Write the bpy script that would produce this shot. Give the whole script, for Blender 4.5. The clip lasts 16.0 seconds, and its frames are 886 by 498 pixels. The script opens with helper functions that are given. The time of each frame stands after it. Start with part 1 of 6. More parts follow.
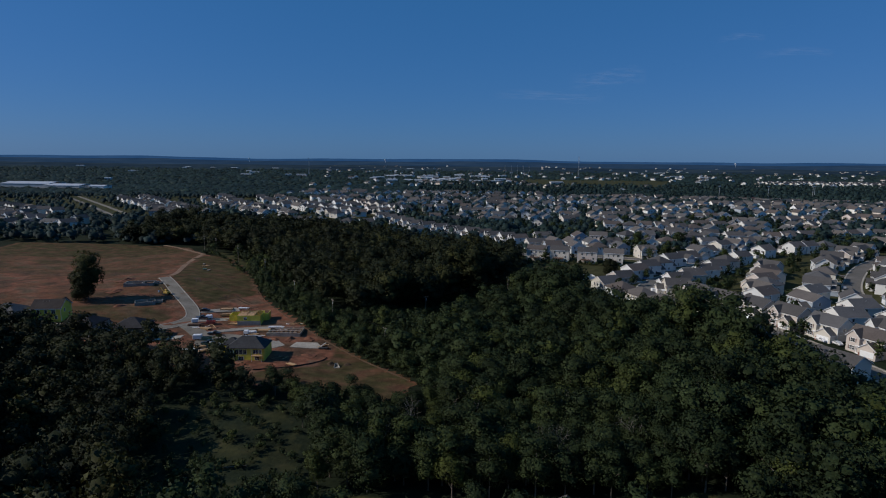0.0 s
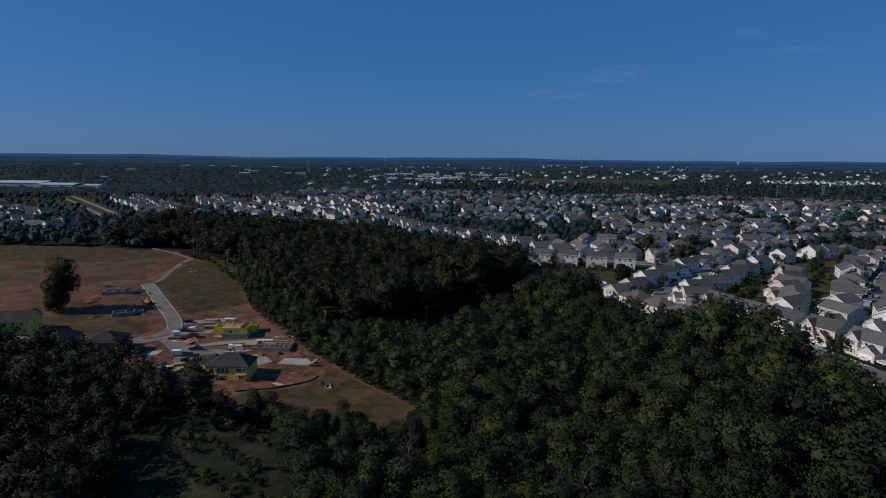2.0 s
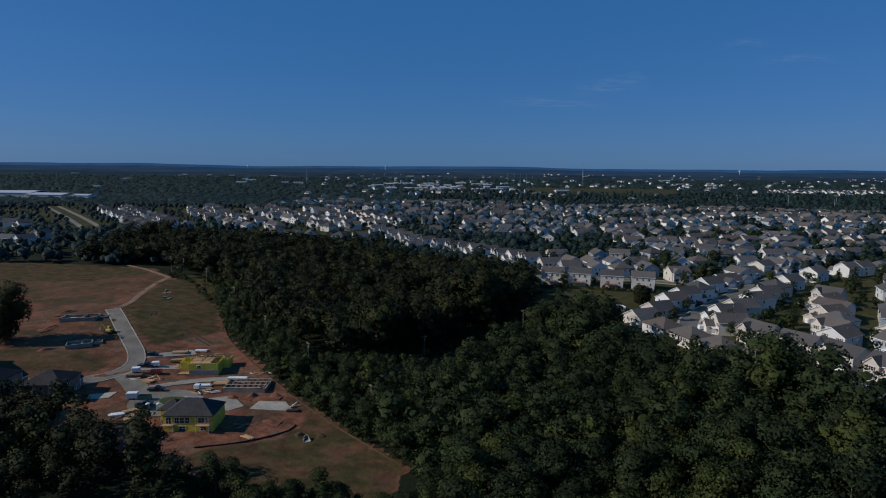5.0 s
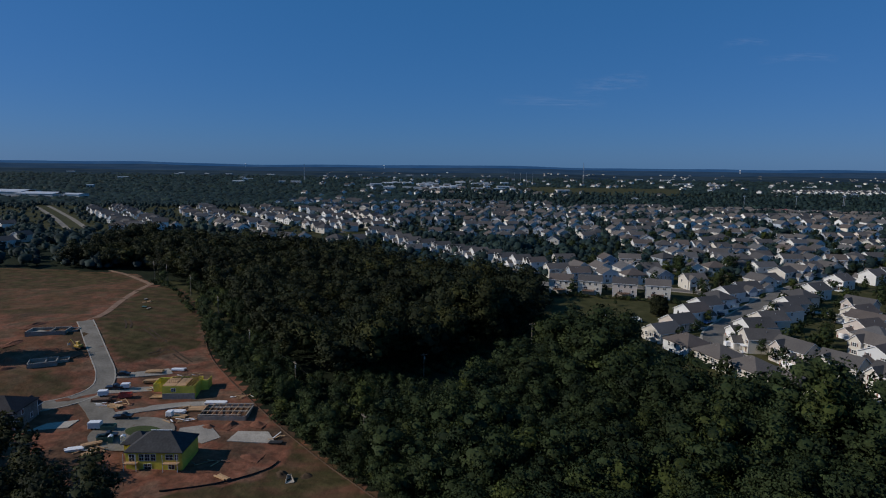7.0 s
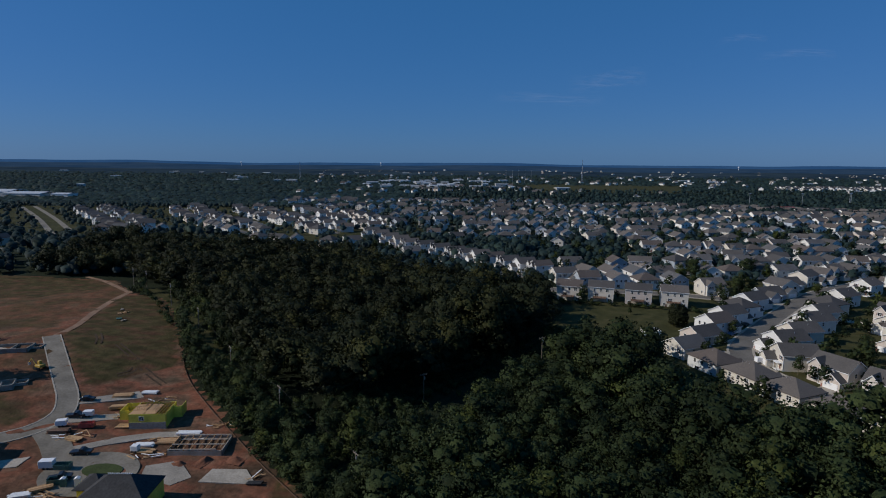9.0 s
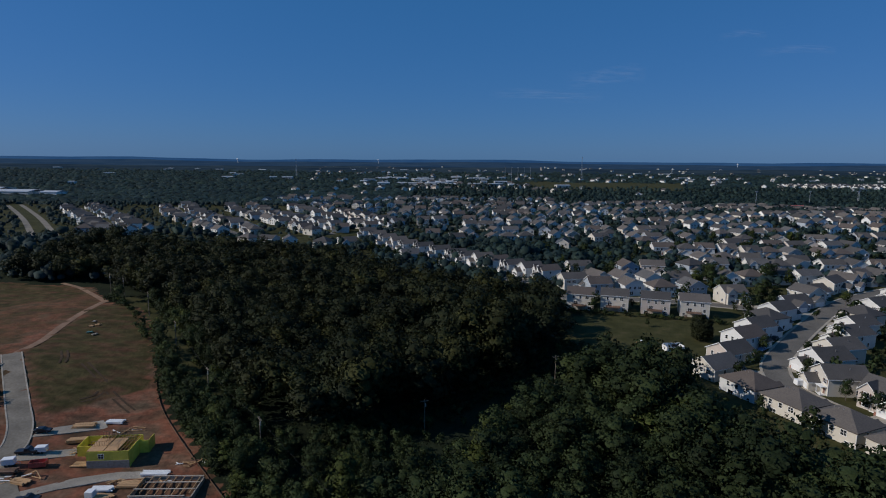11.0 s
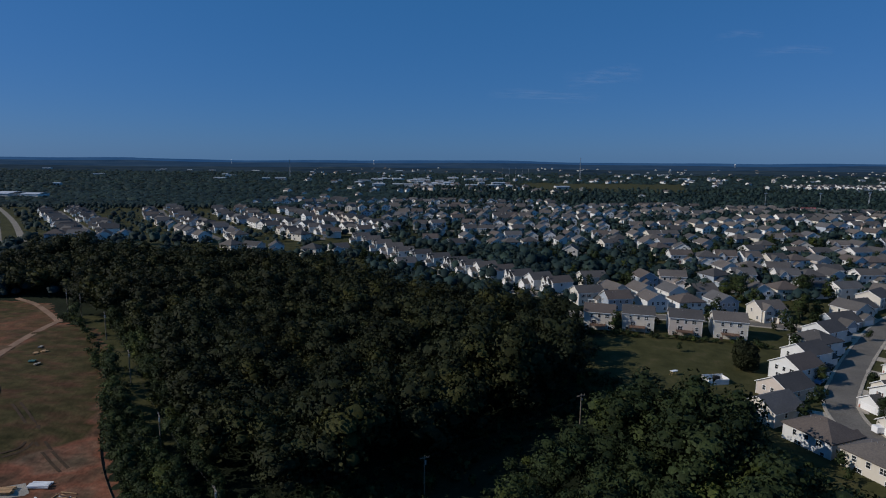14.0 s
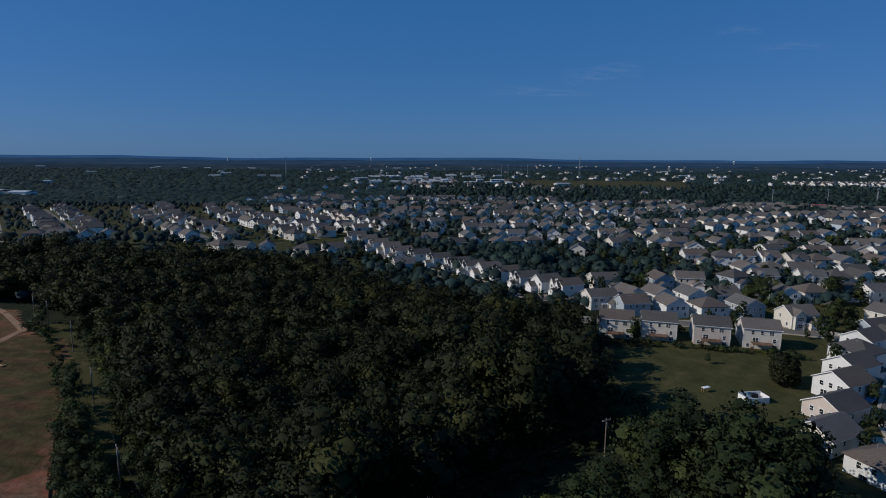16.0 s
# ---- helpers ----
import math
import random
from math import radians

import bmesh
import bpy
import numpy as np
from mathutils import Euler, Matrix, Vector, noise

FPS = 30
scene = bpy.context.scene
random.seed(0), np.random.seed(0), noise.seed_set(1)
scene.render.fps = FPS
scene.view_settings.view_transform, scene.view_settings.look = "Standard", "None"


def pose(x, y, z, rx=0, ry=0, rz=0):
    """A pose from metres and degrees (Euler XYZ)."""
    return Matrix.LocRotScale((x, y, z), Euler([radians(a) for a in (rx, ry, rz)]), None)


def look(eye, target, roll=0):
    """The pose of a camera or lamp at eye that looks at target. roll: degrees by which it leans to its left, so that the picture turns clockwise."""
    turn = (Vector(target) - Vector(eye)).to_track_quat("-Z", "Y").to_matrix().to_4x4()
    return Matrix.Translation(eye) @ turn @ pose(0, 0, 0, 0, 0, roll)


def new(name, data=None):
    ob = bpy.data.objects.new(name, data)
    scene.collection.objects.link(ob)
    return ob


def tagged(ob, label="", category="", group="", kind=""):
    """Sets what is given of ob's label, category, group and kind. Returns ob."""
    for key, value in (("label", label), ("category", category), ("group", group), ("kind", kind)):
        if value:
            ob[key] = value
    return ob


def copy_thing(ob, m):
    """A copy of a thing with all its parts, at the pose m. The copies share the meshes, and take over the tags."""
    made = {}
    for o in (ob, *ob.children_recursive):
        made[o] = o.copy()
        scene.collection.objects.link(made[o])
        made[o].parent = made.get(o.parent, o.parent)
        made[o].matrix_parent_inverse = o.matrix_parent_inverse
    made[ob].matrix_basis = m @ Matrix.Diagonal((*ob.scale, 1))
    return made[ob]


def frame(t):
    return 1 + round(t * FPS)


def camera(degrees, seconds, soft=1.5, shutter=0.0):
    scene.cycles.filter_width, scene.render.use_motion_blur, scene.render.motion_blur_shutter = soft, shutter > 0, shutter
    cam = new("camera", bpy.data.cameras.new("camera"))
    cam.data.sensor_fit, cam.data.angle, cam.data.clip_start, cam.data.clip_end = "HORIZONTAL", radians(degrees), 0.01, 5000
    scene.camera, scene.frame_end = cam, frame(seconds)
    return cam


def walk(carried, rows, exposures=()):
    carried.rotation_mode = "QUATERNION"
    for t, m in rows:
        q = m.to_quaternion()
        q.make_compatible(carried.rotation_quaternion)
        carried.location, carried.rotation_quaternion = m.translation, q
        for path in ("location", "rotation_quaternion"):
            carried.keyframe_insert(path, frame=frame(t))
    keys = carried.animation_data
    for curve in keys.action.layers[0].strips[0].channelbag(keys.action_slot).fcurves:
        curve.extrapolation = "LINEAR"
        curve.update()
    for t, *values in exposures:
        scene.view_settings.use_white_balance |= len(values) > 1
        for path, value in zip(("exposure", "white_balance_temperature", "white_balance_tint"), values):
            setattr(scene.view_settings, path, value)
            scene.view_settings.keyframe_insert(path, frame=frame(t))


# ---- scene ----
cam = camera(75.2, 16.0, soft=1.1)
PATH = [
    (0, (5.884, 4.258, 68.485), (3.12, 106.99, 52.43), 0.6),
    (0.5, (5.695, 9.724, 68.52), (2.95, 111.64, 47.84), 0.6),
    (1, (5.433, 15.127, 68.602), (2.67, 116.93, 47.45), 0.7),
    (1.5, (5.101, 20.448, 68.737), (2.3, 122.62, 49.62), 0.6),
    (2, (4.785, 25.722, 68.853), (1.89, 128.41, 52.53), 0.6),
    (2.5, (4.584, 31.058, 68.945), (1.66, 133.87, 53.68), 0.6),
    (3, (4.493, 36.485, 69.021), (1.57, 139.32, 53.94), 0.6),
    (3.5, (4.499, 41.958, 69.096), (1.55, 144.79, 54.24), 0.7),
    (4, (4.345, 47.47, 69.137), (1.37, 150.36, 54.35), 0.6),
    (6.5, (2.378, 75.505, 69.824), (-0.44, 178.37, 55.02), 0.6),
    (7, (1.86, 81.162, 69.936), (-0.83, 184.0, 54.96), 0.7),
    (7.5, (1.301, 86.798, 70.026), (-1.23, 189.67, 54.99), 0.6),
    (8, (0.749, 92.491, 70.118), (-1.7, 195.35, 54.94), 0.6),
    (8.5, (0.28, 98.115, 70.203), (-2.03, 200.97, 54.85), 0.5),
    (9, (-0.192, 103.65, 70.284), (-2.39, 206.47, 54.86), 0.5),
    (11.5, (-2.883, 132.213, 71.137), (-4.46, 234.95, 55.08), 0.5),
    (12, (-3.29, 137.93, 71.103), (-4.71, 240.68, 55.06), 0.5),
    (12.5, (-3.624, 143.55, 70.945), (-5.04, 246.3, 54.93), 0.5),
    (13, (-4.088, 149.14, 70.855), (-5.36, 251.89, 54.85), 0.5),
    (13.5, (-4.55, 154.631, 70.803), (-5.75, 257.44, 54.9), 0.5),
    (14, (-4.986, 160.089, 70.746), (-6.01, 262.87, 54.89), 0.5),
    (14.5, (-5.564, 165.581, 70.551), (-6.45, 268.39, 54.79), 0.5),
    (15, (-6.09, 171.008, 70.065), (-6.84, 273.83, 54.35), 0.6),
    (15.5, (-6.486, 176.436, 69.403), (-7.15, 279.19, 53.39), 0.5),
    (16, (-6.9, 181.878, 68.783), (-7.49, 284.57, 52.51), 0.4),
]
walk(cam, [(t, look(eye, target, roll)) for t, eye, target, roll in PATH])

# ---- light ----
SUN_EL, SUN_AZ = 31.5, -97.0            # degrees; azimuth clockwise from +y
world = bpy.data.worlds.new("sky")
scene.world = world
world.use_nodes = True
wn = world.node_tree.nodes
sky = wn.new("ShaderNodeTexSky")
sky.sky_type = 'NISHITA'
sky.sun_disc = False
sky.sun_elevation = radians(SUN_EL)
sky.sun_rotation = radians(SUN_AZ)
sky.altitude = 200
sky.air_density, sky.dust_density, sky.ozone_density = 1.0, 0.3, 2.5
wn["Background"].inputs["Strength"].default_value = 0.06
deep = wn.new("ShaderNodeMix")
deep.data_type, deep.blend_type = 'RGBA', 'MULTIPLY'
deep.inputs[0].default_value = 1.0
deep.inputs[7].default_value = (0.82, 1.03, 2.03, 1)   # deep clear-weather blue
world.node_tree.links.new(sky.outputs[0], deep.inputs[6])
even = wn.new("ShaderNodeMix")                          # thin high haze evens the blue out
even.data_type = 'RGBA'
even.inputs[0].default_value = 0.55
even.inputs[7].default_value = (0.50, 4.75, 11.2, 1)
world.node_tree.links.new(deep.outputs[2], even.inputs[6])
world.node_tree.links.new(even.outputs[2], wn["Background"].inputs["Color"])
sun_data = bpy.data.lights.new("sun", 'SUN')
sun_data.energy, sun_data.angle, sun_data.color = 6.0, radians(0.53), (1.0, 0.935, 0.85)
sun = new("sun", sun_data)
az, el = radians(SUN_AZ), radians(SUN_EL)
sun_dir = Vector((math.sin(az) * math.cos(el), math.cos(az) * math.cos(el), math.sin(el)))
sun.matrix_world = look(sun_dir * 300, (0, 0, 0))
scene.view_settings.exposure = -0.9


# ---- materials ----
def mat(name, c1, c2, size=1.0, rough=0.85, metal=0.0, bump=0.0, big=12.0, vary=0.25, island=0.0, each=0.0, ramp=None, lines=0.0, tone=None):
    """c1 and c2 mixed by a fine noise of that size, darkened and lightened by a broad one; each: variation from thing to thing."""
    m = bpy.data.materials.new(name)
    m.use_nodes = True
    nt = m.node_tree
    n, l = nt.nodes, nt.links
    b = n["Principled BSDF"]
    b.inputs["Specular IOR Level"].default_value = 0.2 if rough >= 0.9 else 0.5
    geo = n.new("ShaderNodeNewGeometry")
    fine = n.new("ShaderNodeTexNoise")
    fine.inputs["Scale"].default_value = 1.0 / size
    fine.inputs["Detail"].default_value = 5
    l.new(geo.outputs["Position"], fine.inputs["Vector"])
    broad = n.new("ShaderNodeTexNoise")
    broad.inputs["Scale"].default_value = 1.0 / big
    broad.inputs["Detail"].default_value = 3
    l.new(geo.outputs["Position"], broad.inputs["Vector"])
    mix = n.new("ShaderNodeMix")
    mix.data_type = 'RGBA'
    mix.inputs[6].default_value, mix.inputs[7].default_value = (*c1, 1), (*c2, 1)
    sharp = n.new("ShaderNodeMapRange")
    sharp.inputs[1].default_value, sharp.inputs[2].default_value = 0.3, 0.7
    l.new(fine.outputs["Fac"], sharp.inputs[0])
    l.new(sharp.outputs[0], mix.inputs[0])
    colour = mix.outputs[2]
    if ramp:
        info = n.new("ShaderNodeObjectInfo")
        cr = n.new("ShaderNodeValToRGB")
        cr.color_ramp.interpolation = 'CONSTANT'
        while len(cr.color_ramp.elements) < len(ramp):
            cr.color_ramp.elements.new(0.5)
        for k, c in enumerate(ramp):
            cr.color_ramp.elements[k].position = k / len(ramp)
            cr.color_ramp.elements[k].color = (*c, 1)
        pick = geo.outputs["Random Per Island"] if island else info.outputs["Random"]
        if tone is not None:
            sp = n.new("ShaderNodeSeparateColor")
            l.new(info.outputs["Color"], sp.inputs[0])
            pick = sp.outputs[tone]
        l.new(pick, cr.inputs[0])
        mul = n.new("ShaderNodeMix")
        mul.data_type, mul.blend_type = 'RGBA', 'MULTIPLY'
        mul.inputs[0].default_value = 1.0
        l.new(colour, mul.inputs[6])
        l.new(cr.outputs[0], mul.inputs[7])
        colour = mul.outputs[2]
    hsv = n.new("ShaderNodeHueSaturation")
    l.new(colour, hsv.inputs["Color"])
    val = n.new("ShaderNodeMapRange")
    val.inputs[1].default_value, val.inputs[2].default_value = 0.25, 0.75
    val.inputs[3].default_value, val.inputs[4].default_value = 1 - vary, 1 + vary
    l.new(broad.outputs["Fac"], val.inputs[0])
    value = val.outputs[0]

    def times(a, source, amount):
        r = n.new("ShaderNodeMapRange")
        r.inputs[3].default_value, r.inputs[4].default_value = 1 - amount, 1 + amount
        l.new(source, r.inputs[0])
        t = n.new("ShaderNodeMath")
        t.operation = 'MULTIPLY'
        l.new(a, t.inputs[0])
        l.new(r.outputs[0], t.inputs[1])
        return t.outputs[0]

    if island and not ramp:
        value = times(value, geo.outputs["Random Per Island"], island)
    if each:
        info2 = n.new("ShaderNodeObjectInfo")
        value = times(value, info2.outputs["Random"], each)
    l.new(value, hsv.inputs["Value"])
    l.new(hsv.outputs[0], b.inputs["Base Color"])
    b.inputs["Roughness"].default_value, b.inputs["Metallic"].default_value = rough, metal
    if rough > 0.75:
        b.inputs["Specular IOR Level"].default_value = 0.2
    height = fine.outputs["Fac"]
    if lines:
        wave = n.new("ShaderNodeTexWave")
        wave.wave_profile, wave.bands_direction = 'SAW', 'Z'
        wave.inputs["Scale"].default_value = 0.314 / lines
        l.new(geo.outputs["Position"], wave.inputs["Vector"])
        height = wave.outputs["Fac"]
    if bump:
        bp = n.new("ShaderNodeBump")
        bp.inputs["Distance"].default_value = bump
        bp.inputs["Strength"].default_value = 0.6
        l.new(height, bp.inputs["Height"])
        l.new(bp.outputs[0], b.inputs["Normal"])
    return m


def leaf_mat(name, dark, light, yellow):
    """Leaves: each clump its own green, each tree its own tone (the attribute tint, or the object's random)."""
    m = mat(name, dark, light, 0.32, 0.7, vary=0.3, big=30.0, bump=0.12)
    nt = m.node_tree
    n, l = nt.nodes, nt.links
    b = n["Principled BSDF"]
    old = b.inputs["Base Color"].links[0].from_socket
    at = n.new("ShaderNodeAttribute")
    at.attribute_name = "tint"
    info = n.new("ShaderNodeObjectInfo")
    add = n.new("ShaderNodeMath")
    add.operation = 'ADD'
    l.new(at.outputs["Fac"], add.inputs[0])
    l.new(info.outputs["Random"], add.inputs[1])
    fr = n.new("ShaderNodeMath")
    fr.operation = 'FRACT'
    l.new(add.outputs[0], fr.inputs[0])
    cr = n.new("ShaderNodeValToRGB")
    stops = ((0.0, (0.55, 0.6, 0.6)), (0.35, (0.8, 0.85, 0.75)), (0.7, (1.0, 1.0, 0.9)), (0.88, (1.25, 1.2, 0.9)), (1.0, yellow))
    while len(cr.color_ramp.elements) < len(stops):
        cr.color_ramp.elements.new(0.5)
    for e, (p, c) in zip(cr.color_ramp.elements, stops):
        e.position, e.color = p, (*c, 1)
    l.new(fr.outputs[0], cr.inputs[0])
    mul = n.new("ShaderNodeMix")
    mul.data_type, mul.blend_type = 'RGBA', 'MULTIPLY'
    mul.inputs[0].default_value = 1.0
    l.new(old, mul.inputs[6])
    l.new(cr.outputs[0], mul.inputs[7])
    geo = n.new("ShaderNodeNewGeometry")
    r = n.new("ShaderNodeMapRange")
    r.inputs[3].default_value, r.inputs[4].default_value = 0.72, 1.32
    l.new(geo.outputs["Random Per Island"], r.inputs[0])
    h2 = n.new("ShaderNodeHueSaturation")
    l.new(mul.outputs[2], h2.inputs["Color"])
    l.new(r.outputs[0], h2.inputs["Value"])
    l.new(h2.outputs[0], b.inputs["Base Color"])
    b.inputs["Specular IOR Level"].default_value = 0.12
    through_leaf = n.new("ShaderNodeBsdfTranslucent")
    l.new(h2.outputs[0], through_leaf.inputs["Color"])
    both = n.new("ShaderNodeMixShader")
    both.inputs[0].default_value = 0.22
    l.new(b.outputs[0], both.inputs[1])
    l.new(through_leaf.outputs[0], both.inputs[2])
    l.new(both.outputs[0], n["Material Output"].inputs["Surface"])
    return m


M_LEAF = leaf_mat("leaves", (0.0215, 0.031, 0.0145), (0.048, 0.066, 0.0275), (1.65, 1.45, 0.85))
# browner forest leaves, also darkened to stand in for shade in these woods
M_DARK_LEAF = leaf_mat("dark_wood_leaves", (0.0166, 0.0200, 0.0108), (0.0355, 0.0418, 0.0205), (1.65, 1.45, 0.9))
# distant leaves; blue of the hazy air mixed into their base colour
M_FAR_HAZE = leaf_mat("far_haze_leaves", (0.019, 0.034, 0.038), (0.033, 0.056, 0.058), (1.2, 1.15, 0.9))
M_BARK = mat("bark", (0.10, 0.08, 0.06), (0.22, 0.19, 0.16), 0.3, 0.9, bump=0.02)
ROOFS = [(0.102, 0.095, 0.090), (0.076, 0.073, 0.072), (0.128, 0.114, 0.104), (0.088, 0.083, 0.080), (0.112, 0.110, 0.110), (0.110, 0.092, 0.082)]
M_ROOF = mat("shingles", (0.75, 0.75, 0.78), (1.1, 1.08, 1.05), 0.35, 0.9, bump=0.02, big=6, vary=0.12,
             ramp=ROOFS, tone=1)
PALETTE = [(0.86 * r, 0.86 * g, 0.84 * b) for r, g, b in [(0.80, 0.80, 0.80), (0.70, 0.66, 0.60), (0.70, 0.65, 0.58), (0.78, 0.77, 0.75), (0.72, 0.73, 0.74), (0.64, 0.56, 0.51), (0.82, 0.81, 0.79), (0.38, 0.43, 0.50), (0.76, 0.75, 0.73)]]
M_SIDING = mat("siding", (0.93, 0.93, 0.93), (1.0, 1.0, 1.0), 1.5, 0.6, bump=0.012, big=5, vary=0.06, ramp=PALETTE, lines=0.2, tone=0)
M_ROOF_FAR = mat("far_shingles", (0.75, 0.75, 0.78), (1.1, 1.08, 1.05), 0.6, 0.9, vary=0.12, island=1,
                 ramp=ROOFS)
# same palette as the near siding; extra brightness put into the colour for distance
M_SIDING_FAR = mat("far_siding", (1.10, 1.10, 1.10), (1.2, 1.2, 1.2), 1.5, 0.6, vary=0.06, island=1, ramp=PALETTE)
M_TRIM = mat("white_trim", (0.74, 0.74, 0.74), (0.8, 0.8, 0.79), 0.5, 0.5, vary=0.05)
M_PANE = mat("window_glass", (0.015, 0.018, 0.022), (0.03, 0.035, 0.04), 2, 0.08, vary=0.3, each=0.5)
M_DOOR = mat("door_paint", (0.12, 0.06, 0.05), (0.16, 0.09, 0.07), 0.4, 0.5, each=0.5)
M_BRICK = mat("brick_veneer", (0.22, 0.10, 0.08), (0.34, 0.17, 0.13), 0.15, 0.9, each=0.2)
M_ASPHALT = mat("asphalt", (0.108, 0.098, 0.086), (0.155, 0.143, 0.127), 0.5, 0.95, bump=0.01, big=9, vary=0.22)
M_CONC = mat("concrete", (0.29, 0.255, 0.21), (0.41, 0.365, 0.305), 0.6, 0.9, bump=0.01, big=4, vary=0.2)
M_NEWROAD = mat("pale_road", (0.165, 0.144, 0.116), (0.225, 0.20, 0.163), 0.7, 0.95, big=7, vary=0.25, bump=0.01)
M_GRAVEL = mat("gravel", (0.21, 0.185, 0.155), (0.36, 0.325, 0.275), 0.25, 0.95, big=5, vary=0.25, bump=0.03)
M_WOOD = mat("new_lumber", (0.34, 0.20, 0.10), (0.50, 0.32, 0.175), 0.3, 0.8, each=0.2, vary=0.15)
M_PALEWOOD = mat("pale_sawn_wood", (0.42, 0.36, 0.29), (0.56, 0.50, 0.42), 0.3, 0.8, each=0.2, vary=0.15)
M_DECK = mat("stained_deck", (0.11, 0.065, 0.045), (0.19, 0.12, 0.085), 0.3, 0.8, each=0.2)
M_SHEATH = mat("yellow_sheathing", (0.60, 0.52, 0.06), (0.72, 0.62, 0.10), 0.8, 0.6, big=2.5, vary=0.15)
M_POLE = mat("weathered_pole", (0.16, 0.13, 0.10), (0.26, 0.22, 0.18), 0.4, 0.9)
M_STEEL = mat("galvanised_steel", (0.40, 0.41, 0.42), (0.52, 0.53, 0.54), 0.5, 0.45, 0.7)
M_METALROOF = mat("white_metal_roof", (0.40, 0.42, 0.44), (0.50, 0.51, 0.53), 4, 0.5, big=25, vary=0.1)
M_COMM = mat("pale_masonry", (0.5, 0.48, 0.45), (0.66, 0.64, 0.6), 2, 0.8, big=20, vary=0.15, each=0.3)
M_RED = mat("red_metal", (0.38, 0.07, 0.05), (0.48, 0.11, 0.08), 0.8, 0.5)
M_BLUE = mat("blue_tarp", (0.10, 0.20, 0.38), (0.16, 0.28, 0.46), 0.6, 0.5)
M_RUBBER = mat("tyre_rubber", (0.02, 0.02, 0.02), (0.035, 0.035, 0.035), 0.1, 0.8)
M_PAINT = mat("car_paint", (0.9, 0.9, 0.9), (1, 1, 1), 1, 0.3, vary=0.05, ramp=[(0.7, 0.7, 0.7), (0.03, 0.03, 0.035), (0.25, 0.26, 0.27), (0.06, 0.09, 0.2), (0.62, 0.62, 0.62), (0.25, 0.03, 0.03), (0.1, 0.1, 0.11)])
M_VAN = mat("white_paint", (0.74, 0.74, 0.74), (0.8, 0.8, 0.8), 1, 0.35, vary=0.04)
M_FABRIC = mat("black_fabric", (0.02, 0.02, 0.022), (0.05, 0.05, 0.05), 0.3, 0.8)
M_PLASTIC = mat("grey_green_plastic", (0.05, 0.12, 0.10), (0.07, 0.16, 0.13), 0.5, 0.5)
M_EXCAV = mat("machine_yellow", (0.40, 0.25, 0.04), (0.5, 0.32, 0.06), 0.5, 0.5)

# ---- plan: distances below are in plan units of 1.3 m ----
S = 1.3
RELIEF = [(-32, 172, -11.5), (-55, 173, -10), (-70, 202, -9), (-95, 180, -8), (-128, 249, 0), (-130, 300, 0.5), (-114, 265, -1),
          (-125, 222, -4), (-180, 240, -2), (-61, 228, -6), (-98, 272, -2), (-7, 224, -9), (0, 140, -12), (0, 60, -12), (-80, 110, -12),
          (90, 100, -4), (68, 307, 0), (67, 263, -0.5), (88, 229, 0), (120, 180, 1), (60, 368, 1.2), (127, 415, 4.5), (175, 347, 2),
          (250, 250, 3), (283, 569, 9), (6, 594, 5), (-227, 433, 4), (-190, 421, 6), (-60, 330, -3), (-60, 430, 0)]


def heights(x, y):
    """The ground's height in metres at plan places x, y (arrays)."""
    x, y = np.asarray(x, float), np.asarray(y, float)
    num, den = np.zeros_like(x), np.zeros_like(x)
    for cx, cy, cz in RELIEF:
        w = ((x - cx) ** 2 + (y - cy) ** 2 + 250.0) ** -1.5
        num, den = num + w * cz, den + w
    z = num / den
    k = np.clip((y - 600) / 500, 0, 1)
    k = k * k * (3 - 2 * k)
    z = z * (1 - k) + 6 * k
    far = np.clip((y - 1700) / 1900, 0, 1)
    hills = 1.0 + 0.10 * np.sin(x / 410 + 1.0) + 0.06 * np.sin(x / 170)
    return S * (z + 30 * far ** 1.5 * hills)


def gz(x, y):
    return float(heights(np.array([x]), np.array([y]))[0])


def at(x, y, turn=0.0, up=0.0):
    """The pose of a thing that stands at a plan place, turned by degrees."""
    return pose(x * S, y * S, gz(x, y) + up, 0, 0, turn)


def inside(x, y, poly):
    x, y = np.asarray(x, float), np.asarray(y, float)
    res = np.zeros(x.shape, bool)
    n = len(poly)
    for i in range(n):
        (x0, y0), (x1, y1) = poly[i], poly[(i + 1) % n]
        if y0 == y1:
            continue
        c = ((y0 > y) != (y1 > y)) & (x < (x1 - x0) * (y - y0) / (y1 - y0) + x0)
        res ^= c
    return res


def near_line(x, y, line):
    """Distance in plan units from a polyline."""
    x, y = np.asarray(x, float), np.asarray(y, float)
    best = np.full(x.shape, 1e9)
    for (x0, y0), (x1, y1) in zip(line, line[1:]):
        dx, dy = x1 - x0, y1 - y0
        t = np.clip(((x - x0) * dx + (y - y0) * dy) / (dx * dx + dy * dy), 0, 1)
        best = np.minimum(best, np.hypot(x - x0 - t * dx, y - y0 - t * dy))
    return best


SITE = [(-260, 338), (-190, 338), (-155, 334), (-133, 307), (-117, 301), (-104, 285), (-83, 247), (-69, 226), (-44, 197), (-30, 183), (-7, 160),
        (-12, 146), (-40, 150), (-60, 158), (-95, 168), (-130, 170), (-170, 185), (-260, 240)]
CLEARING = [(-74, 142), (-40, 146), (-24, 112), (-18, 92), (-50, 92), (-62, 120)]
FIELD = [(38, 296), (33, 272), (29, 262), (46, 246), (62, 240), (75, 262), (95, 285), (104, 303), (88, 300), (53, 304)]
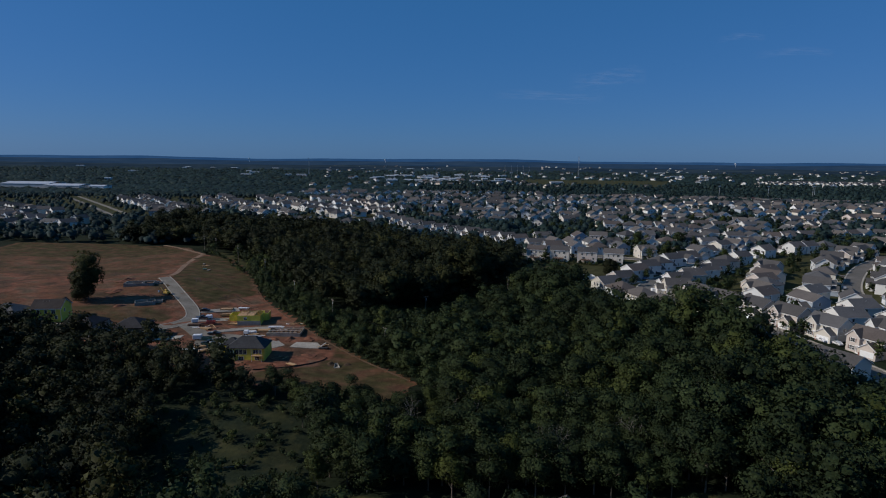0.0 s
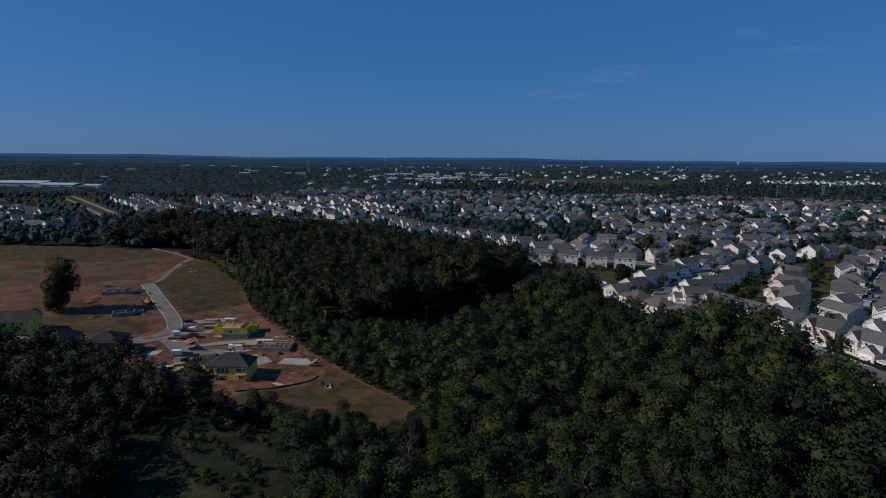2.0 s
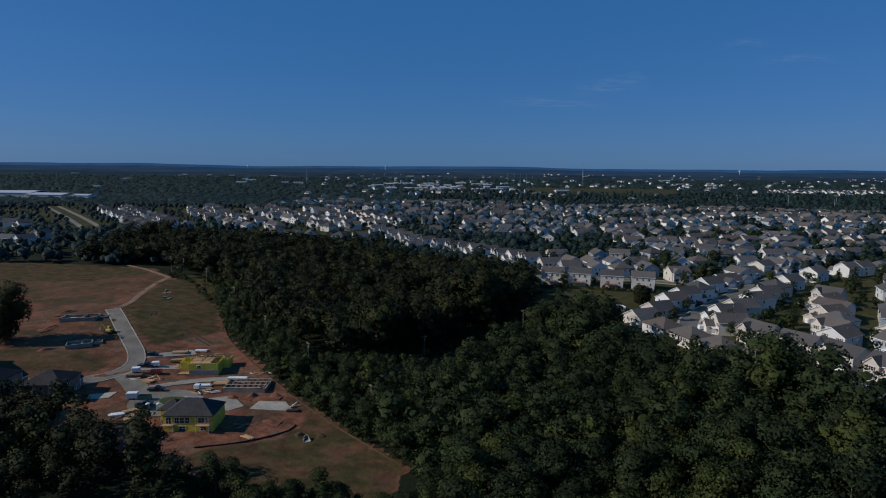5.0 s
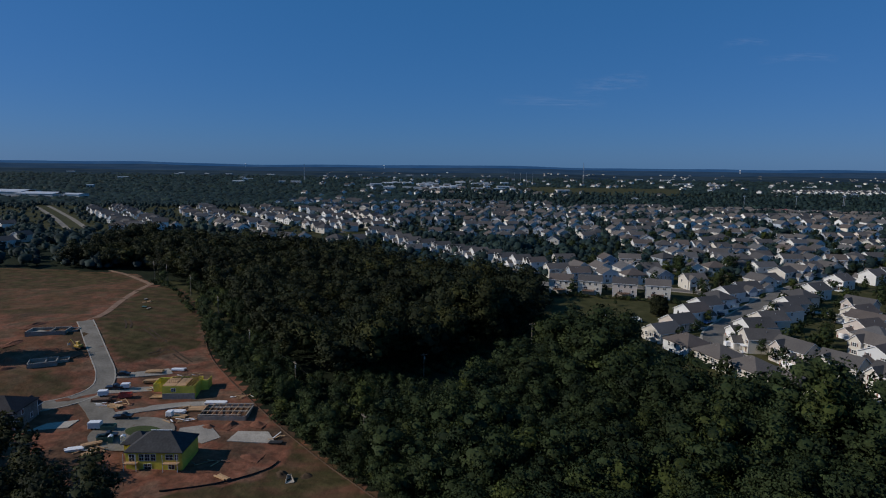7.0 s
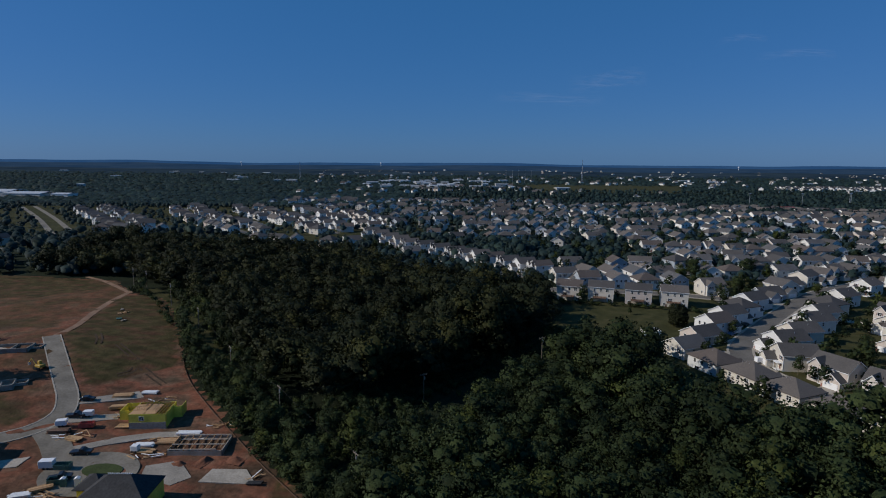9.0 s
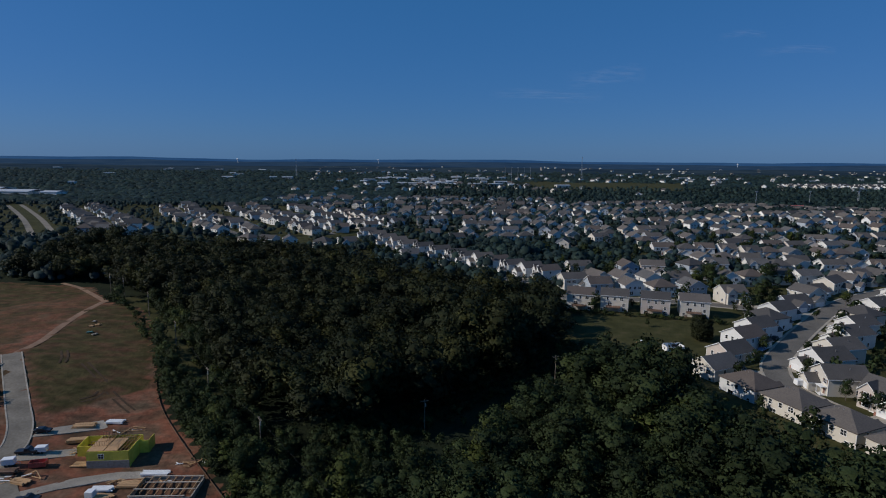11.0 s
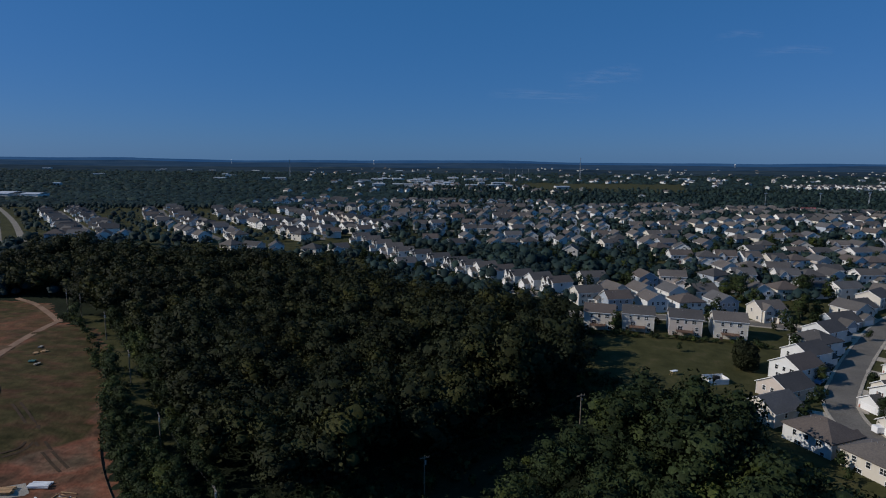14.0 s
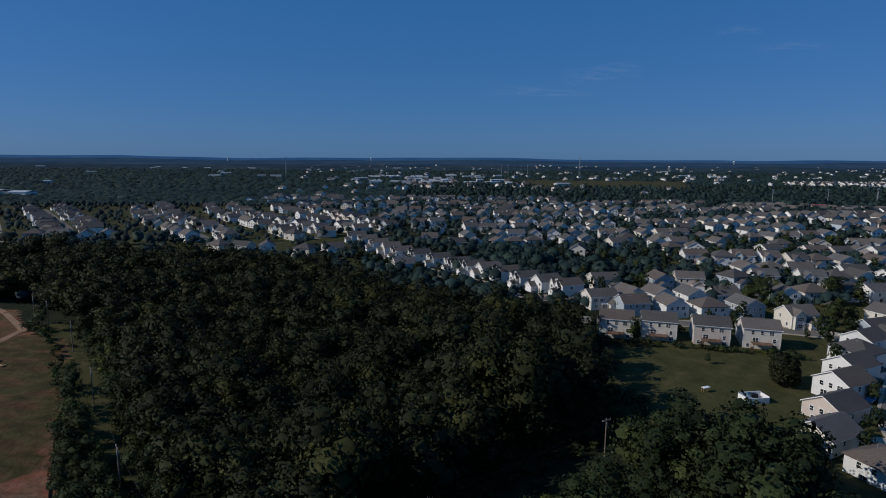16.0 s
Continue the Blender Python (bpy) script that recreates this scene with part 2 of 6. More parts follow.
FOREST = [(-135, 318), (-152, 342), (-150, 398), (-105, 408), (-70, 398), (-24, 356), (9, 326), (35, 304), (35, 275), (27, 261), (13, 251), (1, 242), (-15, 228),
          (-31, 215), (-45, 222), (-60, 241), (-85, 275), (-105, 300)]
NEARWOOD = [(-200, 40), (140, 40), (112, 98), (99, 118), (94, 130), (90, 152), (87, 172), (83, 186), (76, 190), (63, 188), (55, 193), (51.5, 201), (51.5, 217), (52.5, 230), (46, 241.5), (29, 241),
            (21, 231.5), (14.5, 222), (5, 212), (-4, 203), (-24, 191), (-32, 191), (-28, 186), (-3, 160), (-8, 144), (-40, 147), (-57, 151.5), (-70, 160), (-86, 169), (-100, 176), (-130, 178), (-170, 183), (-200, 190)]
HEDGE = [(-133, 310), (-115, 302), (-103.5, 285), (-82.5, 247), (-69, 226), (-44, 197), (-30.5, 183), (-7.5, 160.5), (-1, 166), (-22, 190), (-34, 208), (-56, 235), (-73, 259), (-92, 289), (-120, 311)]
BACKWOOD = [(-300, 345), (-160, 342), (-150, 350), (-150, 395), (-185, 400), (-210, 388), (-300, 372)]
EASTWOOD = [(235, 770), (285, 705), (420, 708), (620, 765), (780, 810), (780, 1130), (430, 1040), (265, 900)]
LAWN = [(-30, 104), (52, 100), (56, 90), (-24, 92)]
WIRES = [(-128, 314), (-109, 293), (-63, 234), (-42, 211), (-19, 183)]
MAIN_STREET = [(116, 138), (111, 152), (107, 165), (103, 178), (98, 190), (92, 203), (86, 216), (82, 228), (82, 238), (87, 250), (97, 263), (110, 278), (123, 292), (136, 305), (152, 318), (182, 336), (215, 352)]
EAST_STREET = [(172, 150), (163, 175), (159, 200), (164, 232), (184, 264), (214, 298), (250, 326)]
STREETS = [MAIN_STREET, EAST_STREET,
           [(40, 326), (62, 323), (85, 320), (108, 312), (124, 300)],
           [(-52, 470), (-38, 446), (-28, 429), (-17, 415), (-8, 402), (1, 392), (11, 380), (19, 367), (29, 356), (44, 350.5), (60, 357), (110, 360), (170, 361), (230, 366)],
           [(-228, 484), (-244, 504), (-307, 585), (-397, 696)], [(-143, 478), (-162, 503), (-235, 600), (-303, 714)], [(-88, 506), (-120, 547), (-180, 621), (-235, 719)], [(-45, 520), (-100, 600), (-160, 705)],
           [(105, 398), (170, 395), (240, 402), (320, 420)], [(60, 455), (150, 447), (240, 450), (360, 470)],
           [(-20, 480), (60, 492), (160, 498), (280, 510), (420, 540)], [(-30, 535), (70, 545), (180, 548), (330, 570), (470, 600)],
           [(-60, 590), (60, 600), (180, 605), (300, 625), (520, 680)], [(-110, 650), (20, 660), (160, 665), (330, 690)],
           [(-160, 720), (0, 725), (160, 730), (330, 760)], [(-230, 790), (-60, 800), (120, 800)],
           [(-420, 500), (-330, 420), (-250, 395)], [(-470, 560), (-380, 500), (-330, 470)], [(200, 240), (235, 262), (285, 290)], [(260, 345), (330, 365), (420, 400)]]
HIGHWAY = [(-262, 456), (-281, 480), (-356, 574), (-424, 654), (-490, 728)]
SITE_ROAD = [(-126.5, 251.5), (-119.5, 242.8), (-112, 233.6), (-104.5, 224.4), (-97.8, 216), (-94.5, 208.5), (-96.5, 201), (-104, 195), (-117, 191.5), (-140, 190), (-200, 198)]
SITE_SPUR = [(-96, 204), (-89, 198), (-82, 191), (-73, 187)]


# ---- mesh helpers ----
def part(name, bm, material, parent=None, label=""):
    """Links a bmesh as one mesh object under a thing or a part."""
    me = bpy.data.meshes.new(name)
    bm.to_mesh(me)
    bm.free()
    for m in material if isinstance(material, (list, tuple)) else [material]:
        me.materials.append(m)
    ob = new(name, me)
    ob.parent = parent
    if label:
        tagged(ob, label)
    return ob


def thing(name, label, category, group="", kind=""):
    return tagged(new(name), label, category, group, kind)


def box(bm, x0, y0, z0, x1, y1, z1, mi=0):
    v = [bm.verts.new((x, y, z)) for z in (z0, z1) for x, y in ((x0, y0), (x1, y0), (x1, y1), (x0, y1))]
    for f in ((3, 2, 1, 0), (4, 5, 6, 7), (0, 1, 5, 4), (1, 2, 6, 5), (2, 3, 7, 6), (3, 0, 4, 7)):
        bm.faces.new([v[i] for i in f]).material_index = mi
    return v


def prism(bm, pts, axis, a, b, mi=0):
    """A polygon (u, z) pushed from a to b along axis: 'y' makes u = x, 'x' makes u = y."""
    def place(u, z, t):
        return (u, t, z) if axis == 'y' else (t, u, z)
    v0 = [bm.verts.new(place(u, z, a)) for u, z in pts]
    v1 = [bm.verts.new(place(u, z, b)) for u, z in pts]
    faces = [bm.faces.new(v0), bm.faces.new(v1[::-1])]
    n = len(pts)
    for i in range(n):
        faces.append(bm.faces.new((v0[(i + 1) % n], v0[i], v1[i], v1[(i + 1) % n])))
    for f in faces:
        f.material_index = mi
    return faces


def tube(bm, a, b, r0, r1, sides=6, mi=0):
    a, b = Vector(a), Vector(b)
    q = (b - a).to_track_quat('Z', 'Y')
    rings = []
    for c, r in ((a, r0), (b, r1)):
        rings.append([bm.verts.new(c + q @ Vector((r * math.cos(k * math.tau / sides), r * math.sin(k * math.tau / sides), 0))) for k in range(sides)])
    for k in range(sides):
        bm.faces.new((rings[0][k], rings[0][(k + 1) % sides], rings[1][(k + 1) % sides], rings[1][k])).material_index = mi
    bm.faces.new(rings[0][::-1]).material_index = mi
    bm.faces.new(rings[1]).material_index = mi


def fixed(bm):
    bmesh.ops.recalc_face_normals(bm, faces=bm.faces)
    return bm


def smooth_line(line, step=2.0):
    """Points every step plan units along a Catmull-Rom curve through line."""
    p = [Vector((*q, 0)) for q in line]
    p = [2 * p[0] - p[1]] + p + [2 * p[-1] - p[-2]]
    out = []
    for i in range(1, len(p) - 2):
        n = max(2, int((p[i + 1] - p[i]).length / step))
        for k in range(n):
            t = k / n
            out.append(0.5 * ((2 * p[i]) + (p[i + 1] - p[i - 1]) * t + (2 * p[i - 1] - 5 * p[i] + 4 * p[i + 1] - p[i + 2]) * t * t
                              + (3 * p[i] - p[i - 1] - 3 * p[i + 1] + p[i + 2]) * t ** 3))
    out.append(p[-2])
    return out


def ribbon(bm, line, half, up=0.10, mi=0, cross=3, step=2.0, shift=0.0, thick=0.0):
    """A strip laid on the ground along line; half: half its width in plan units; shift: to its left."""
    pts = smooth_line(line, step)
    rows = []
    for i, q in enumerate(pts):
        d = (pts[min(i + 1, len(pts) - 1)] - pts[max(i - 1, 0)]).normalized()
        nrm = Vector((-d.y, d.x, 0))
        row = []
        for k in range(cross + 1):
            c = q + nrm * (shift + half * (2 * k / cross - 1))
            row.append((c.x, c.y))
        rows.append(row)
    arr = np.array(rows)
    z = heights(arr[..., 0], arr[..., 1]) + up
    vs = [[bm.verts.new((arr[i, k, 0] * S, arr[i, k, 1] * S, z[i, k])) for k in range(cross + 1)] for i in range(len(rows))]
    for i in range(len(rows) - 1):
        for k in range(cross):
            bm.faces.new((vs[i][k + 1], vs[i][k], vs[i + 1][k], vs[i + 1][k + 1])).material_index = mi
    if thick:
        for i in range(len(rows) - 1):
            for k in (0, cross):
                a, b = vs[i][k], vs[i + 1][k]
                c = bm.verts.new(b.co - Vector((0, 0, thick)))
                d2 = bm.verts.new(a.co - Vector((0, 0, thick)))
                bm.faces.new((a, b, c, d2) if k else (b, a, d2, c)).material_index = mi


def patch(bm, poly, up=0.08, mi=0, thick=0.3):
    """A flat-sided slab laid on the ground over a plan polygon."""
    top = [bm.verts.new((x * S, y * S, gz(x, y) + up)) for x, y in poly]
    low = [bm.verts.new((x * S, y * S, gz(x, y) + up - thick)) for x, y in poly]
    bm.faces.new(top).material_index = mi
    for i in range(len(poly)):
        j = (i + 1) % len(poly)
        bm.faces.new((top[j], top[i], low[i], low[j])).material_index = mi


# ---- ground ----
def spread(a, b, fine, limits, grow=1.12):
    """Grid lines: every fine units from a to b, then ever wider out to the limits."""
    mid = list(np.arange(a, b + 0.1, fine))
    lo, hi, s1, s2 = [], [], fine, fine
    q = a
    while q > limits[0]:
        s1 *= grow
        q -= s1
        lo.append(max(q, limits[0]))
    q = b
    while q < limits[1]:
        s2 *= grow
        q += s2
        hi.append(min(q, limits[1]))
    return np.array(lo[::-1] + mid + hi)


def make_ground():
    xs, ys = spread(-215, 215, 2.5, (-3600, 3600)), spread(80, 420, 2.5, (-400, 3680))
    X, Y = np.meshgrid(xs, ys)
    Z = heights(X, Y)
    rng = np.random.default_rng(5)
    rough = inside(X, Y, SITE)
    Z = Z + rough * rng.normal(0, 0.10, X.shape)
    ny, nx = X.shape
    v = np.stack([X * S, Y * S, Z], -1).reshape(-1, 3)
    i = np.arange(ny * nx).reshape(ny, nx)
    q = np.stack([i[:-1, :-1], i[:-1, 1:], i[1:, 1:], i[1:, :-1]], -1).reshape(-1, 4)
    me = bpy.data.meshes.new("ground")
    me.vertices.add(len(v))
    me.vertices.foreach_set("co", v.ravel())
    me.loops.add(q.size)
    me.loops.foreach_set("vertex_index", q.ravel())
    me.polygons.add(len(q))
    me.polygons.foreach_set("loop_start", np.arange(0, q.size, 4))
    me.update(calc_edges=True)
    me.polygons.foreach_set("use_smooth", np.ones(len(q), bool))
    # cover: red = bare soil, green = mown grass, blue = rough pasture
    soil = inside(X, Y, SITE) * 1.0
    pasture = np.zeros(X.shape)
    slope = inside(X, Y, [(-131, 305), (-117, 301), (-104, 285), (-84, 248), (-80, 240), (-96, 222), (-104, 230), (-124, 254), (-128, 275)])
    knoll = inside(X, Y, [(-260, 338), (-190, 338), (-157, 333), (-150, 318), (-170, 300), (-260, 305)])
    tongue = inside(X, Y, [(-36, 190), (-7, 160), (-12, 146), (-40, 150), (-60, 158), (-52, 166), (-38, 172)])
    verge = inside(X, Y, [(-128, 214), (-104, 212), (-101, 202), (-114, 196), (-150, 193), (-170, 200)])
    far_field = inside(X, Y, [(170, 1230), (450, 1200), (460, 1345), (160, 1375)])
    upper = rough & (Y > 205) & (X < -88)
    rise = rough & (Y > 262) & (X < -134)
    for m, k in ((upper, 0.40), (rise, 0.56), (far_field, 0.3), (slope, 0.85), (knoll, 0.78), (tongue, 0.75), (verge, 0.6)):
        pasture = np.maximum(pasture, m * k)
    mown = np.maximum(inside(X, Y, FIELD) * 1.0, ((X > 48) & (Y > 185) & (Y < 420)) * 0.75)
    mown = np.maximum(mown, ((Y > 400) & (Y < 900)) * 0.36)
    mown = np.maximum(mown, ((Y > 400) & (Y < 780) & (X < -50)) * 0.62)
    mown = np.maximum(mown, inside(X, Y, CLEARING) * 0.4)
    mown = np.maximum(mown, ((X > 0.11 * Y) & (X < 0.37 * Y) & (Y > 1070) & (Y < 1390)) * 1.0)
    mown = np.maximum(mown, inside(X, Y, LAWN) * 0.8)
    mown = np.maximum(mown, ((near_line(X, Y, WIRES) < 4) & (Y > 236)) * 0.8)
    col = np.stack([soil, mown, pasture, np.ones(X.shape)], -1).reshape(-1, 4)
    ca = me.color_attributes.new("cover", 'FLOAT_COLOR', 'POINT')
    ca.data.foreach_set("color", col.astype(np.float32).ravel())
    m = mat("earth_and_grass", (0.011, 0.016, 0.009), (0.021, 0.027, 0.015), 1.2, 0.95, big=20, vary=0.3)
    nt = m.node_tree
    n, l = nt.nodes, nt.links
    b = n["Principled BSDF"]
    b.inputs["Specular IOR Level"].default_value = 0.06
    base = b.inputs["Base Color"].links[0].from_socket
    atn = n.new("ShaderNodeAttribute")
    atn.attribute_name = "cover"
    sep = n.new("ShaderNodeSeparateColor")
    l.new(atn.outputs["Color"], sep.inputs[0])
    geo = n.new("ShaderNodeNewGeometry")

    def noise_of(size, detail=5, stretch=None):
        t = n.new("ShaderNodeTexNoise")
        t.inputs["Scale"].default_value = 1 / size
        t.inputs["Detail"].default_value = detail
        src = geo.outputs["Position"]
        if stretch:
            mp = n.new("ShaderNodeMapping")
            mp.inputs["Scale"].default_value = stretch
            mp.inputs["Rotation"].default_value = (0, 0, 0.35)
            l.new(src, mp.inputs[0])
            src = mp.outputs[0]
        l.new(src, t.inputs["Vector"])
        return t.outputs["Fac"]

    def ramp_of(fac, stops):
        cr = n.new("ShaderNodeValToRGB")
        while len(cr.color_ramp.elements) < len(stops):
            cr.color_ramp.elements.new(0.5)
        for e, (p, c) in zip(cr.color_ramp.elements, stops):
            e.position, e.color = p, (*c, 1)
        l.new(fac, cr.inputs[0])
        return cr.outputs[0]

    def blend(fac, a, bb):
        x = n.new("ShaderNodeMix")
        x.data_type = 'RGBA'
        l.new(fac, x.inputs[0])
        l.new(a, x.inputs[6])
        l.new(bb, x.inputs[7])
        return x.outputs[2]

    def edged(weight, size, lo=0.35, hi=0.65):
        ad = n.new("ShaderNodeMath")
        ad.operation = 'MULTIPLY_ADD'
        l.new(noise_of(size), ad.inputs[0])
        ad.inputs[1].default_value = 0.9
        sb = n.new("ShaderNodeMath")
        sb.operation = 'SUBTRACT'
        l.new(weight, sb.inputs[0])
        sb.inputs[1].default_value = 0.45
        l.new(sb.outputs[0], ad.inputs[2])
        r = n.new("ShaderNodeMapRange")
        r.inputs[1].default_value, r.inputs[2].default_value = lo, hi
        l.new(ad.outputs[0], r.inputs[0])
        return r.outputs[0]

    soil_c = ramp_of(noise_of(19, 9, (1, 1.25, 1)), ((0.33, (0.066, 0.043, 0.028)), (0.44, (0.108, 0.056, 0.035)), (0.52, (0.165, 0.067, 0.041)), (0.59, (0.138, 0.076, 0.049)), (0.68, (0.088, 0.062, 0.040))))
    grass_c = ramp_of(noise_of(6, 7), ((0.3, (0.038, 0.039, 0.016)), (0.55, (0.056, 0.055, 0.023)), (0.75, (0.078, 0.067, 0.033))))
    dry_c = ramp_of(noise_of(11, 8, (1, 2.2, 1)), ((0.3, (0.042, 0.039, 0.016)), (0.48, (0.062, 0.049, 0.022)), (0.58, (0.078, 0.050, 0.026)), (0.72, (0.100, 0.050, 0.030))))
    def mottled(c, size, stretch, lo, hi):
        """Patches of trodden, wet and dry soil."""
        r = n.new("ShaderNodeMapRange")
        r.inputs[1].default_value, r.inputs[2].default_value = 0.36, 0.64
        r.inputs[3].default_value, r.inputs[4].default_value = lo, hi
        l.new(noise_of(size, 8, stretch), r.inputs[0])
        h = n.new("ShaderNodeHueSaturation")
        l.new(c, h.inputs["Color"])
        l.new(r.outputs[0], h.inputs["Value"])
        return h.outputs[0]

    soil_c = mottled(mottled(soil_c, 4.5, (1, 1.5, 1), 0.84, 1.36), 1.1, None, 0.86, 1.18)
    dry_c = mottled(dry_c, 5.0, (1, 1.6, 1), 0.74, 1.26)
    c = blend(edged(sep.outputs[1], 8), base, grass_c)
    c = blend(edged(sep.outputs[0], 3, 0.45, 0.55), c, soil_c)
    c = blend(edged(sep.outputs[2], 14, 0.3, 0.75), c, dry_c)
    l.new(c, b.inputs["Base Color"])
    bp = n.new("ShaderNodeBump")
    bp.inputs["Distance"].default_value, bp.inputs["Strength"].default_value = 0.35, 0.8
    l.new(noise_of(1.6, 8), bp.inputs["Height"])
    l.new(bp.outputs[0], b.inputs["Normal"])
    me.materials.append(m)
    return tagged(new("ground", me), "rolling ground of red soil, dry grass and woodland floor", "ground", kind="structure")


make_ground()


def surface(name, build, material, label, category="road"):
    bm = bmesh.new()
    build(bm)
    ob = part(name, bm, material)
    return tagged(ob, label, category, kind="structure")


def lay_site_road(bm):
    ribbon(bm, SITE_ROAD, 2.2, 0.16, thick=0.4)


def lay_turning_circle(bm):
    c = (-73.5, 186.5)
    ring = [(c[0] + 9.2 * math.cos(k * math.tau / 40), c[1] + 8.2 * math.sin(k * math.tau / 40)) for k in range(40)]
    ctr = bm.verts.new((c[0] * S, c[1] * S, gz(*c) + 0.2))
    vs = [bm.verts.new((x * S, y * S, gz(x, y) + 0.2)) for x, y in ring]
    for k in range(40):
        bm.faces.new((ctr, vs[k], vs[(k + 1) % 40]))
    ribbon(bm, SITE_SPUR, 2.9, 0.18, thick=0.4)


surface("road_site", lay_site_road, M_NEWROAD, "pale new subdivision street through red soil")
for side in (-1, 1):
    surface(f"kerb_site_{(side + 3) // 2}", lambda bm: ribbon(bm, SITE_ROAD, 0.16, 0.25, cross=1, shift=side * 2.36, thick=0.4), M_CONC, "pale concrete kerb beside the new street", "kerb")
surface("road_turning_circle", lay_turning_circle, M_NEWROAD, "pale turning circle at the end of the new street")
surface("road_dirt_track", lambda bm: (ribbon(bm, [(-125.5, 252), (-126.5, 263), (-130.5, 278), (-132.5, 292), (-133.8, 306), (-134.5, 310)], 1.15, 0.10), ribbon(bm, [(-132.5, 306.5), (-145.5, 319.5), (-159.5, 332.5), (-172, 340)], 0.95, 0.11)),
        mat("packed_dirt", (0.19, 0.112, 0.072), (0.26, 0.17, 0.115), 0.8, 0.95, big=6, vary=0.25), "packed pale dirt track over the rise", "track")
for k, st in enumerate(STREETS):
    w = 3.1 if k < 2 else 2.8
    surface(f"road_{k + 1}", lambda bm: ribbon(bm, st, w, 0.14, cross=2, thick=0.4, step=4.0 if k > 3 else 2.0), M_ASPHALT, "grey asphalt neighbourhood street")
for k, st in enumerate(STREETS[:4]):
    for side in (-1, 1):
        surface(f"kerb_{2 * k + (side + 1) // 2 + 1}", lambda bm: ribbon(bm, st, 0.35, 0.28, cross=1, shift=side * 3.4, thick=0.5), M_CONC, "pale concrete kerb and gutter along the street", "kerb")
surface("road_highway", lambda bm: (ribbon(bm, HIGHWAY, 2.0, 0.14, cross=2, shift=-6.0, step=6), ribbon(bm, HIGHWAY, 2.0, 0.14, cross=2, shift=6.0, step=6)),
        M_NEWROAD, "pale divided road with a grass median")
for k, (poly, m, label) in enumerate((
        ([(-84, 192.5), (-84, 195.5), (-76, 201.5), (-69, 204), (-62, 204.5), (-62, 202.2), (-69, 201.2), (-77, 197.5)], M_GRAVEL, "pale gravel drive of a building plot"),
        ([(-92, 205), (-92, 208), (-82, 211.5), (-81, 209)], M_GRAVEL, "short pale gravel drive beside the frame"),
        ([(-94, 213.5), (-93, 217), (-83, 222.5), (-80, 219.5)], M_GRAVEL, "gravel hardstanding with stacked lumber"),
        ([(-51, 185.5), (-50, 190), (-43, 190.5), (-39.5, 185.8)], M_CONC, "bare concrete slab on red soil"),
        ([(-63, 186), (-64, 190), (-58, 192.5), (-53, 187), (-56, 184)], M_GRAVEL, "gravel drive beside the dark-roofed house"),
        ([(-97, 184.5), (-95, 188.5), (-89, 191), (-89, 187)], M_CONC, "pale concrete drive of a finished house"))):
    surface(f"drive_{k + 1}", lambda bm: patch(bm, poly, 0.14 if k != 3 else 0.25), m, label, "driveway")


M_RUT = mat("dark_rut", (0.045, 0.030, 0.018), (0.075, 0.048, 0.028), 0.5, 0.95, big=4)
for k, ln in enumerate(([(-103.6, 248.2), (-95.8, 241.5), (-90, 236), (-84.8, 231.6), (-78.7, 227)], [(-93.5, 240), (-91.2, 236), (-90.8, 232), (-93, 229.5)], [(-114.5, 256), (-111, 251), (-109.3, 247.3)])):
    surface(f"track_{k + 1}", lambda bm: (ribbon(bm, ln, 0.28, 0.07, cross=1, shift=-0.75, step=1.0), ribbon(bm, ln, 0.28, 0.07, cross=1, shift=0.75, step=1.0)), M_RUT, "dark wheel ruts in dry grass", "track")


# ---- trees ----
def ico(sub):
    bm = bmesh.new()
    bmesh.ops.create_icosphere(bm, subdivisions=sub, radius=1)
    bm.verts.ensure_lookup_table()
    v = np.array([x.co[:] for x in bm.verts])
    f = np.array([[x.index for x in y.verts] for y in bm.faces])
    bm.free()
    return v, f


ICO1, ICO2 = ico(1), ico(2)


def unit(a):
    return a / np.maximum(np.linalg.norm(a, axis=-1, keepdims=True), 1e-9)


